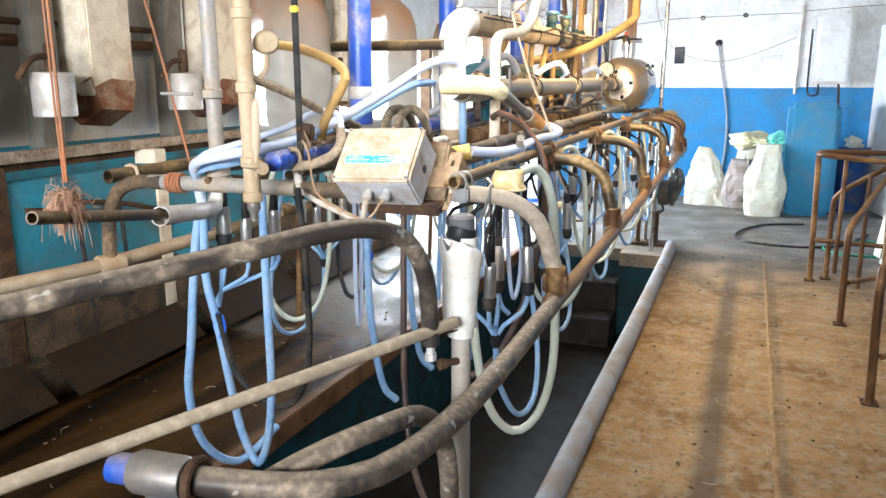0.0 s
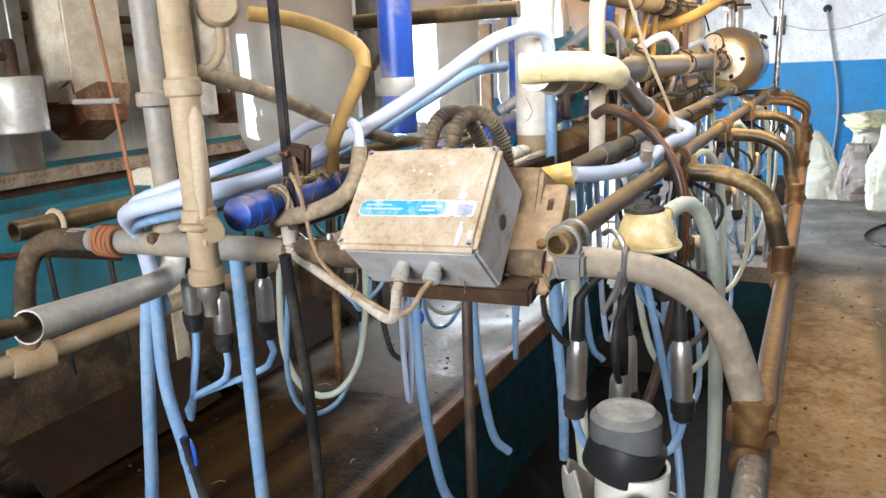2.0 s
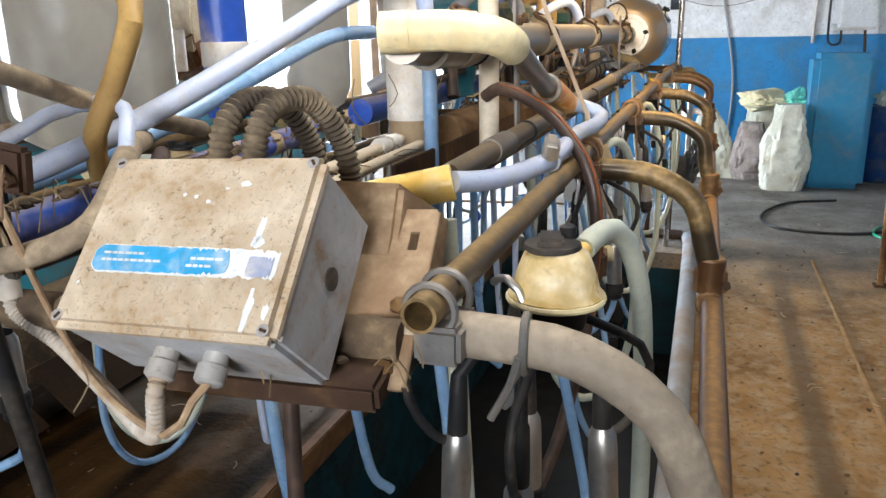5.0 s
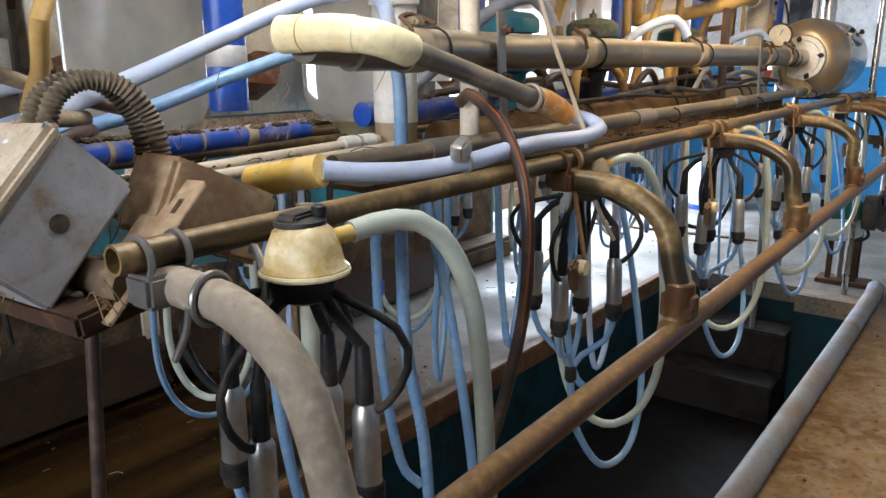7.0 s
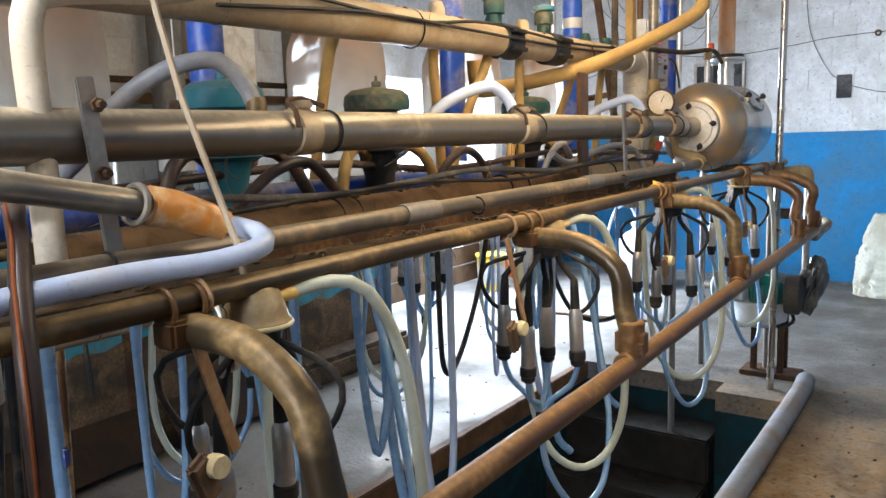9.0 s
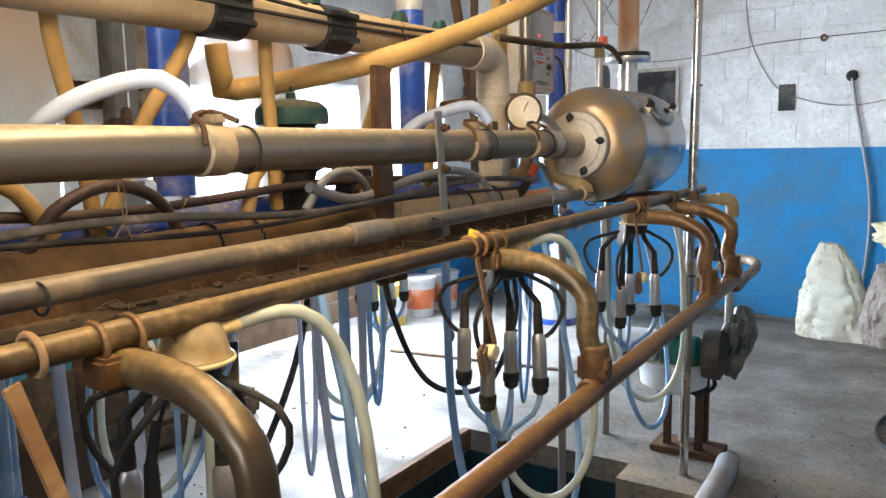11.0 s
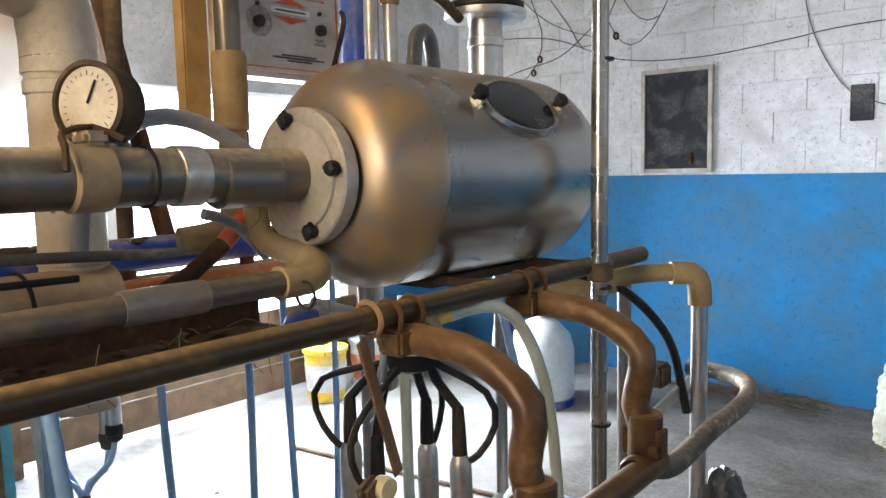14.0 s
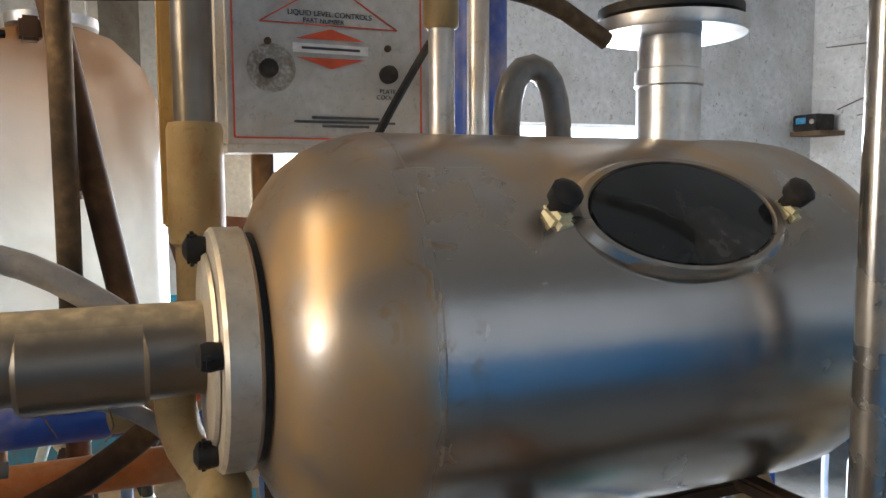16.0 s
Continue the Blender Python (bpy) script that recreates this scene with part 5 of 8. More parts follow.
part("u_bolt", torus((-2.185, 2.23, 1.246), (0, 1, 0), 0.032, 0.007, 18, 6), pvc_beige, left_rail)
for y in (4.0, 6.16):
    part("leg", rod((-2.6, y + 0.03, 1.16), (-2.62, y, 0.0), 0.02, 10), rust_rail, left_rail)
    part("brace", rod((-2.2, y, 1.26), (-2.6, y + 0.03, 1.15), 0.02, 10), rust_rail, left_rail)

grey_post = thing("grey_riser", (-1.755, 2.20, 1.25), "grey galvanised riser pipe with a clamp", "pipe")
part("pipe", rod((-1.752, 2.20, 1.25), (-1.77, 2.21, TOP - 0.003), 0.027, 18), grey_galvanised, grey_post)
part("base", lathe([(0.040, 0), (0.043, 0.02), (0.040, 0.07), (0.03, 0.085)], (-1.752, 2.2, 1.255), (0, 0, 1), 18), grey_galvanised, grey_post)
part("clamp", lathe([(0.030, 0), (0.036, 0.004), (0.036, 0.03), (0.03, 0.034)], (-1.757, 2.2, 1.53), (0, 0, 1), 18), grey_galvanised, grey_post)
part("pin", rod((-1.80, 2.15, 1.547), (-1.92, 2.13, 1.548), 0.006, 8), grey_galvanised, grey_post)
wash = thing("wash_riser", (-1.46, 2.0, 1.2), "dust-coated plastic riser pipe with sockets", "pipe")
part("pipe", rod((-1.455, 1.99, 1.215), (-1.495, 2.015, TOP - 0.003), 0.0265, 18), pvc_beige, wash)
for z in (1.215, 1.325, 1.555, 1.775):
    part("socket", lathe([(0.0275, 0), (0.032, 0.004), (0.032, 0.03), (0.0275, 0.034)], (-1.456 - 0.022 * (z - 1.2), 1.99 + 0.014 * (z - 1.2), z), (0, 0, 1), 18), pvc_beige, wash)
part("outlet", lathe([(0.02, 0), (0.022, -0.02), (0.013, -0.035), (0.013, -0.06)], (-1.455, 1.99, 1.215), (0, 0, 1), 14), grey_steel, wash)
part("spout", hose([(-1.43, 1.98, 1.335), (-1.40, 1.955, 1.333), (-1.375, 1.935, 1.33)], 0.02, 12), pvc_beige, wash)
part("ring", torus((-1.408, 1.93, 1.336), (0, 0.2, 1), 0.022, 0.007, 18, 8), pvc_beige, wash)
simple("hanging_weight", lathe([(0.004, 0.14), (0.012, 0.12), (0.014, 0.0), (0.008, -0.03), (0.003, -0.1)], (-1.405, 1.95, 1.40), (0.05, 0, 1), 10), jute, "grimy twine weight hanging beside the riser", "weight")
gauge_l = thing("vacuum_gauge", (-1.455, 2.07, 1.64), "dusty round vacuum gauge on a bent stub", "gauge")
part("case", lathe([(0.034, 0), (0.037, 0.005), (0.037, 0.04), (0.03, 0.05)], (-1.455, 2.09, 1.708), (0.75, -0.65, 0.05), 24), pvc_beige, gauge_l)
part("stem", hose([(-1.438, 2.075, 1.675), (-1.438, 2.07, 1.63), (-1.45, 2.045, 1.60), (-1.47, 2.015, 1.60)], 0.009, 10), pvc_beige, gauge_l)
black_bar = thing("black_upright", (-1.385, 2.16, 1.25), "black iron upright bound with tape", "post")
part("bar", box(-1.385, 2.165, 1.76, 0.022, 0.012, 0.95, 0.003), rubber, black_bar)
part("tape", box(-1.385, 2.163, 1.815, 0.027, 0.018, 0.02, 0.003), bucket_yellow, black_bar, "yellow tape band")
part("bracket", box(-1.365, 2.17, 1.425, 0.06, 0.022, 0.06, 0.006, rot=(0, 8, 0)), rust_dark, black_bar)
for dx, dz in ((-0.012, 0.012), (0.014, -0.012)):
    part("bolt", lathe([(0.008, 0), (0.008, 0.012), (0.005, 0.014), (0.005, 0.02)], (-1.365 + dx, 2.158, 1.425 + dz), (0, -1, 0), 6), rust_rail, black_bar)
part("twig", hose([(-1.36, 2.155, 1.43), (-1.33, 2.12, 1.41), (-1.30, 2.09, 1.385)], 0.004, 6), wood, black_bar, "dry twig caught in the bracket")

# sleeved bar and twine at the left
guide = thing("sleeved_bar", (-1.6, 1.7, 1.2), "dusty bar in a split white plastic elbow sleeve", "rail")
part("bar", rod((-1.437, 1.17, 1.303), (-1.62, 1.80, 1.196), 0.0155, 14, wall=0.25), steel_rail, guide)
part("sleeve", hose([(-1.59, 1.72, 1.205), (-1.70, 2.0, 1.165), (-1.775, 2.17, 1.142), (-1.81, 2.24, 1.15), (-1.82, 2.26, 1.185)], 0.029, 18, wall=0.1), pvc_white, guide, "split white plastic elbow")
twine = thing("baling_twine", (-1.9, 2.25, 1.2), "orange baling twine tied round the cross rail", "twine")
part("strand", hose([(-2.9, 2.9, 2.6), (-2.4, 2.6, 1.95), (-1.92, 2.26, 1.27)], 0.005, 6, step=0.2), rope_mat, twine)
for k in range(6):
    part("coil", torus((-1.925 + 0.010 * k, 2.155, 1.233), (1, 0.1 * (k % 3 - 1), 0.12 * (k % 2)), 0.032, 0.006, 16, 6), rope_mat, twine)
tuft = thing("frayed_twine_hank", (-1.48, 1.3, 1.28), "frayed orange twine hank hanging over the bar", "twine")
part("strand", hose([(-1.67, 1.47, 2.6), (-1.57, 1.39, 1.9), (-1.488, 1.315, 1.36)], 0.0042, 6, step=0.2), rope_mat, tuft)
part("strand", hose([(-1.675, 1.49, 2.6), (-1.585, 1.39, 1.8), (-1.49, 1.31, 1.36)], 0.0026, 6, step=0.2), rope_mat, tuft)
fz = bmesh.new()
rnd = random.Random(9)
for k in range(900):
    p0 = Vector((-1.483 + rnd.gauss(0, 0.013), 1.305 + rnd.gauss(0, 0.013), 1.315 + rnd.gauss(0, 0.014)))
    d = Vector((rnd.gauss(0, 1), rnd.gauss(0, 1), rnd.gauss(-0.3, 0.9))).normalized() * rnd.uniform(0.008, 0.03)
    droop = rnd.uniform(0.0, 0.03) + (0.05 if k % 17 == 0 else 0.0)
    tube(fz, (p0, p0 + d, p0 + d * 1.5 + Vector((0, 0, -droop))), 0.0008, 3, step=0.03)
part("fray", fz, surface("faded_twine_fibre", (0.34, 0.20, 0.125), (0.20, 0.13, 0.09), 0.5, 0.95), tuft, "pale frayed fibres")

# the control box on the rail end
cb = thing("pulsator_box", (-1.07, 2.15, 1.25), "grey junction box with a dust-covered lid and blue label", "control box")
TIP = Matrix.Translation((-1.068, 2.113, 1.366)) @ Euler((radians(-43), radians(-2.2), 0)).to_matrix().to_4x4()


def tipped(bm):
    bmesh.ops.transform(bm, matrix=TIP, verts=bm.verts)
    return bm


def at_tip(x, y, z):
    return tuple(TIP @ Vector((x, y, z)))


def ragged(cx, cz, w, h, y, seed, fray):
    """A thin worn sticker with a chewed outline, frayed most at its right end."""
    bm = bmesh.new()
    n = 70
    top, bottom = [], []
    for k in range(n + 1):
        u = k / n
        x = cx - w / 2 + w * u
        f = h * (0.06 + fray * u ** 6)
        taper = min(1.0, (u + 0.012) / 0.05) ** 0.5
        top.append((x, cz + (h / 2 - f * abs(noise.noise(Vector((x * 260, seed, 0))))) * taper))
        bottom.append((x, cz - (h / 2 - f * abs(noise.noise(Vector((x * 260, seed + 7, 0))))) * taper))
    rim = [bm.verts.new((x, y, z)) for x, z in top + bottom[::-1]]
    back = [bm.verts.new((v.co.x, y + 0.001, v.co.z)) for v in rim]
    m = len(rim)
    for k in range(n):
        bm.faces.new((rim[k], rim[k + 1], rim[m - 2 - k], rim[m - 1 - k]))
    for k in range(m):
        bm.faces.new((rim[k], rim[(k + 1) % m], back[(k + 1) % m], back[k]))
    return bm


def splash(cx, cz, w, h, y, seed):
    """A chip or splash of white paint with an uneven outline."""
    bm = bmesh.new()
    ring = []
    for k in range(18):
        t = 2 * math.pi * k / 18
        f = 1 + 0.55 * noise.noise(Vector((math.cos(t) * 1.6, math.sin(t) * 1.6, seed)))
        ring.append(bm.verts.new((cx + w / 2 * f * math.cos(t), y, cz + h / 2 * f * math.sin(t))))
    low = [bm.verts.new((v.co.x, y + 0.001, v.co.z)) for v in ring]
    bm.faces.new(ring)
    for k in range(18):
        bm.faces.new((ring[k], ring[(k + 1) % 18], low[(k + 1) % 18], low[k]))
    return bm


part("body", tipped(box(0, 0.067, 0, 0.258, 0.122, 0.20, 0.006)), box_grey, cb, "grey plastic sides")
part("lid", tipped(box(0, -0.002, 0, 0.266, 0.022, 0.207, 0.008)), box_lid, cb, "lid caked with tan dust")
for sx in (-1, 1):
    for sz in (-1, 1):
        part("screw", tipped(lathe([(0.0066, 0), (0.0066, 0.0015), (0.0048, 0.0015), (0.0046, 0.0006)], (sx * 0.1215, -0.0125, sz * 0.0925), (0, -1, 0), 14)), box_grey, cb)
        part("screw", tipped(box(sx * 0.1215, -0.0135, sz * 0.0925, 0.0075, 0.001, 0.003, 0.0, rot=(0, 35 * sx + 20 * sz, 0))), rust_dark, cb)
part("label", tipped(ragged(0.006, -0.026, 0.222, 0.033, -0.0142, 3, 0.6)), label_white, cb, "white scuffed sticker edge")
part("label", tipped(ragged(-0.020, -0.026, 0.166, 0.0295, -0.0154, 11, 0.9)), label_blue, cb, "faded blue sticker")
part("label", tipped(ragged(0.098, -0.029, 0.028, 0.022, -0.0154, 23, 0.8)), surface("grey_violet_sticker", (0.36, 0.40, 0.55), (0.60, 0.56, 0.52), 0.5, 0.5, coarse=60, bump=0.05), cb, "scuffed grey-violet sticker corner")
for x0, w, dz in ((-0.068, 0.046, -0.0205), (-0.058, 0.066, -0.0285), (0.036, 0.036, -0.0235), (0.030, 0.030, -0.0315)):
    r = random.Random(int(1000 * w))
    x = x0 - w / 2
    while x < x0 + w / 2:
        step = r.uniform(0.004, 0.009)
        part("print_line", tipped(box(x + step / 2, -0.0162, dz, step, 0.0008, 0.0026, 0.0)), label_white, cb)
        x += step + 0.0018
for cx, cz, w, h, sd in ((0.086, 0.012, 0.008, 0.030, 1), (0.099, -0.075, 0.008, 0.042, 2), (0.118, -0.074, 0.007, 0.014, 3), (0.05, 0.066, 0.012, 0.008, 4), (0.086, -0.002, 0.016, 0.012, 5), (-0.02, 0.052, 0.005, 0.004, 6), (-0.005, 0.05, 0.004, 0.005, 7), (0.012, 0.044, 0.006, 0.004, 8), (0.03, 0.060, 0.004, 0.003, 9), (-0.112, -0.055, 0.004, 0.003, 10)):
    part("paint_splash", tipped(splash(cx, cz, w, h, -0.0140, sd)), label_white, cb, "chip of white paint")
part("paint_splash", tipped(splash(0.028, 0.098, 0.014, 0.006, -0.0140, 14)), flap_rust, cb, "brown crust")
part("knockout", tipped(lathe([(0.013, 0), (0.013, 0.003), (0.011, 0.003)], (0.1285, 0.07, 0.0), (1, 0, 0), 18)), rubber, cb)
for x in (-0.025, 0.036):
    g = lathe([(0.013, 0), (0.013, 0.012), (0.016, 0.014), (0.016, 0.03), (0.012, 0.033)], (x, 0.05, -0.099), (0, 0, -1), 10)
    part("gland", tipped(g), zinc, cb, "grey cable gland")
ga, gb = at_tip(-0.025, 0.05, -0.128), at_tip(0.036, 0.05, -0.13)
part("conduit", hose([ga, (ga[0] - 0.001, ga[1] - 0.008, ga[2] - 0.018), (-1.116, 2.069, 1.16), (-1.224, 2.119, 1.18), (-1.333, 2.169, 1.2), (-1.393, 2.166, 1.237), (-1.401, 2.170, 1.267)], 0.0102, 12, ribs=0.0022, step=0.0027), conduit_mat, cb, "corrugated white conduit")
part("conduit_end", rod((-1.399, 2.169, 1.255), (-1.413, 2.178, 1.312), 0.0135, 14), conduit_mat, cb)
part("cable", hose([gb, (gb[0] - 0.012, gb[1] - 0.012, gb[2] - 0.016), (-1.086, 2.057, 1.172), (-1.203, 2.097, 1.192), (-1.333, 2.169, 1.232), (-1.33, 2.125, 1.365), (-1.36, 2.14, 1.40)], 0.0045, 8), flap_rust, cb, "dusty tan cable")
for dx in (0.0, 0.046):
    part("corrugated_hose", hose([(-1.10 + dx, 2.215, 1.43), (-1.097 + dx, 2.232, 1.475), (-1.09 + dx, 2.265, 1.498), (-1.075 + dx, 2.31, 1.497), (-1.06 + dx, 2.345, 1.46), (-1.05 + dx, 2.36, 1.40), (-1.05 + dx, 2.36, 1.30)], 0.0155, 14, ribs=0.0034, step=0.0038), surface("dusty_corrugated", (0.055, 0.042, 0.03), (0.40, 0.31, 0.20), 0.35, 0.75, top=0.7) if dx == 0 else bpy.data.materials["dusty_corrugated"], cb, "dusty corrugated hose")
flange_plate = thing("mounting_plate", (-0.92, 2.25, 1.25), "rusty slotted steel mounting plate", "plate")
PLATE = Matrix.Translation((-0.918, 2.262, 1.276)) @ Euler((radians(-46), radians(-2.2), radians(2))).to_matrix().to_4x4()


def on_plate(bm):
    bmesh.ops.transform(bm, matrix=PLATE, verts=bm.verts)
    return bm


pl = bmesh.new()
cols = [-0.045, 0.016, 0.028, 0.045]
rows = [-0.118, -0.072, -0.048, 0.059, 0.085, 0.118]
for i in range(3):
    for j in range(5):
        if i == 1 and j in (1, 3):
            continue
        slab(cols[i], cols[i + 1], -0.003, 0.003, rows[j], rows[j + 1], bm=pl)
bmesh.ops.remove_doubles(pl, verts=pl.verts, dist=0.0004)
part("plate", on_plate(pl), flap_rust, flange_plate, smooth=False)
part("rolled_edge", on_plate(rod((0.0455, 0, -0.114), (0.0455, 0, 0.114), 0.0034, 8)), flap_rust, flange_plate)
for x, z in ((0.022, -0.018), (0.022, -0.096), (-0.03, 0.10)):
    part("bolt", on_plate(lathe([(0.010, 0), (0.010, 0.008), (0.007, 0.009)], (x, -0.003, z), (0, -1, 0), 6)), rust_rail, flange_plate)
cover = thing("pulsator_cover", (-0.98, 2.38, 1.28), "dusty sheet metal cover behind the box", "cover")
part("cover", box(-0.975, 2.40, 1.30, 0.11, 0.20, 0.12, 0.008, rot=(-25, 0, 0)), flap_rust, cover)
part("tray", box(-1.02, 2.20, 1.205, 0.27, 0.13, 0.035, 0.006, rot=(8, 0, 4)), rust_dark, cover, "dark dirty metal drip tray")

# clutter of hoses at the near left
dusty_hose = surface("dust_coated_hose", (0.20, 0.155, 0.11), (0.44, 0.34, 0.22), 0.55, 0.8, top=0.6, coarse=14, specks=0.5)
for pts, r, mat, lab, cat in (
        ([(-1.37, 2.45, 1.40), (-1.315, 2.37, 1.395), (-1.288, 2.30, 1.36), (-1.295, 2.25, 1.315)], 0.0135, brown_hose, "dusty brown hose curling behind the box", "hose"),
        ([(-1.41, 2.46, 1.42), (-1.33, 2.34, 1.428), (-1.272, 2.24, 1.400), (-1.262, 2.20, 1.372), (-1.282, 2.175, 1.345), (-1.34, 2.15, 1.322), (-1.40, 2.135, 1.312)], 0.0165, dusty_hose, "dust-coated grey hose curling beside the box", "hose"),
        ([(-1.235, 2.10, 1.285), (-1.222, 2.13, 1.30), (-1.215, 2.18, 1.325), (-1.24, 2.26, 1.345), (-1.29, 2.34, 1.35)], 0.0145, dusty_hose, "dust-coated hose end beside the box", "hose"),
        ([(-1.56, 2.30, 1.715), (-1.50, 2.37, 1.702), (-1.43, 2.40, 1.675), (-1.35, 2.385, 1.640), (-1.312, 2.35, 1.595), (-1.376, 2.371, 1.509), (-1.406, 2.357, 1.443), (-1.436, 2.387, 1.383), (-1.446, 2.407, 1.323)], 0.0165, yellow_hose, "ochre hose bending down beside the jar", "hose"),
        ([(-1.46, 2.02, 1.60), (-1.44, 2.2, 1.55), (-1.42, 2.42, 1.47), (-1.40, 2.6, 1.42)], 0.0145, dusty_hose, "dusty grey steel hose", "hose"),
        ([(-1.83, 2.20, 1.10), (-1.82, 2.17, 1.24), (-1.75, 2.08, 1.315), (-1.62, 2.06, 1.35), (-1.505, 2.12, 1.372), (-1.475, 2.246, 1.388), (-1.417, 2.392, 1.433), (-1.349, 2.538, 1.499), (-1.289, 2.685, 1.569), (-1.245, 2.831, 1.635), (-1.205, 2.93, 1.668), (-1.165, 2.995, 1.676), (-1.145, 3.03, 1.655), (-1.145, 3.045, 1.60)], 0.0178, hose_white, "long milky hose rising to the milk pipe", "hose"),
        ([(-1.84, 2.23, 1.05), (-1.84, 2.19, 1.22), (-1.77, 2.12, 1.29), (-1.64, 2.16, 1.32), (-1.57, 2.38, 1.36), (-1.50, 2.62, 1.42), (-1.44, 2.85, 1.50), (-1.40, 3.1, 1.57), (-1.38, 3.3, 1.58)], 0.0165, hose_blue, "long bluish hose rising behind the box", "hose"),
        ([(-1.80, 2.15, 1.30), (-1.70, 2.07, 1.35), (-1.58, 2.12, 1.39), (-1.482, 2.251, 1.437), (-1.455, 2.325, 1.472), (-1.415, 2.375, 1.486), (-1.365, 2.375, 1.478), (-1.32, 2.325, 1.455), (-1.306, 2.30, 1.42)], 0.0108, hose_white, "thin milky hose looping over", "hose"),
        ([(-1.306, 2.30, 1.43), (-1.302, 2.292, 1.40), (-1.285, 2.275, 1.36), (-1.262, 2.26, 1.32)], 0.0085, dusty_hose, "dusty nipple under the thin hose", "hose"),
        ([(-1.145, 3.045, 1.62), (-1.155, 3.08, 1.54), (-1.159, 3.10, 1.40), (-1.155, 3.09, 1.05), (-1.15, 3.10, 0.8), (-1.15, 3.16, 0.55), (-1.16, 3.20, 0.3)], 0.0165, hose_blue, "bluish hose hanging down from the milk pipe", "hose"),
        ([(-1.85, 2.20, 1.12), (-1.884, 2.2, 0.962), (-1.932, 2.2, 0.62), (-1.962, 2.2, 0.386), (-1.95, 2.25, 0.16), (-1.90, 2.4, 0.02), (-1.84, 2.6, 0.1)], 0.0165, hose_blue, "bluish hose hanging from the white elbow", "hose"),
        ([(-1.83, 2.2, 1.12), (-1.84, 2.2, 0.88), (-1.80, 2.2, 0.69), (-1.757, 2.2, 0.443), (-1.717, 2.2, 0.264), (-1.652, 2.2, 0.16), (-1.60, 2.2, 0.285), (-1.575, 2.2, 0.494), (-1.574, 2.2, 0.757), (-1.573, 2.2, 1.22)], 0.0155, hose_blue, "bluish hose looping under the cross rail", "hose"),
        ([(-1.05, 2.25, 1.18), (-1.04, 2.22, 0.85), (-1.02, 2.18, 0.55), (-0.95, 2.1, 0.32), (-0.8, 1.95, 0.25), (-0.62, 1.75, 0.4)], 0.011, brown_hose, "brown rubber hose sagging into the pit", "hose"),
        ([(-1.36, 2.1, 1.25), (-1.37, 2.15, 0.9), (-1.42, 2.2, 0.55), (-1.55, 2.22, 0.40), (-1.72, 2.2, 0.5), (-1.78, 2.18, 0.75)], 0.012, rubber, "black rubber hose in a hanging loop", "hose"),
        ([(-2.05, 3.6, 1.2), (-2.06, 3.55, 0.7), (-1.98, 3.5, 0.45), (-1.88, 3.5, 0.5), (-1.84, 3.5, 0.8), (-1.82, 3.5, 1.2)], 0.012, rubber, "black rubber hose in a hanging loop", "hose"),
        ([(-2.0, 6.1, 1.2), (-2.02, 6.0, 0.75), (-2.0, 5.75, 0.4), (-1.95, 5.55, 0.42), (-1.93, 5.5, 0.9), (-1.93, 5.5, 1.2)], 0.014, rubber, "black rubber hose in a hanging loop", "hose"),
        ([(-1.75, 6.2, 1.3), (-1.74, 6.25, 0.9), (-1.66, 6.4, 0.55), (-1.5, 6.6, 0.5), (-1.4, 6.7, 0.75)], 0.013, rubber, "black rubber hose in a hanging loop", "hose")):
    simple("hose", hose(pts, r, 12), mat, lab, cat, "loose hoses")

striped = thing("striped_hose", (-0.85, 3.09, 1.35), "brown rubber hose with an orange stripe, hanging in a curve", "hose", "loose hoses")
part("hose", hose([(-1.06, 3.20, 1.43), (-1.02, 3.18, 1.452), (-0.97, 3.155, 1.440), (-0.90, 3.125, 1.405), (-0.844, 3.094, 1.355), (-0.795, 3.07, 1.28), (-0.775, 3.06, 1.15), (-0.79, 3.06, 0.95), (-0.85, 3.02, 0.65), (-0.95, 2.95, 0.42), (-1.08, 2.85, 0.32)], 0.0145, 14), brown_hose, striped)
part("stripe", hose([(-1.018, 3.168, 1.460), (-0.966, 3.143, 1.450), (-0.894, 3.113, 1.416), (-0.836, 3.083, 1.364), (-0.785, 3.060, 1.286), (-0.764, 3.050, 1.15), (-0.779, 3.050, 0.95)], 0.0028, 6), surface("orange_stripe", (0.22, 0.065, 0.02), (0.15, 0.08, 0.05), 0.4, 0.5), striped, "orange moulded stripe")
pinch = thing("hose_clip", (-1.785, 2.19, 0.70), "bright blue plastic shut-off clip on a hose", "clip")
ring = torus((-1.785, 2.19, 0.70), (0.2, 1, 0), 0.030, 0.005, 18, 6)
for v in ring.verts:
    v.co.z = 0.70 + (v.co.z - 0.70) * 1.5
part("frame", ring, surface("bright_blue_plastic", (0.03, 0.12, 0.62), (0.2, 0.3, 0.5), 0.2, 0.3), pinch)
part("slider", box(-1.785, 2.178, 0.70, 0.022, 0.012, 0.045, 0.004), hose_blue, pinch)
solid("red_hose_band", torus((-1.155, 3.092, 1.13), (0.1, 0.1, 1), 0.0178, 0.006, 18, 8), red_paint, "red tape band round the hanging hose", "tape")

# ---- milking clusters ----


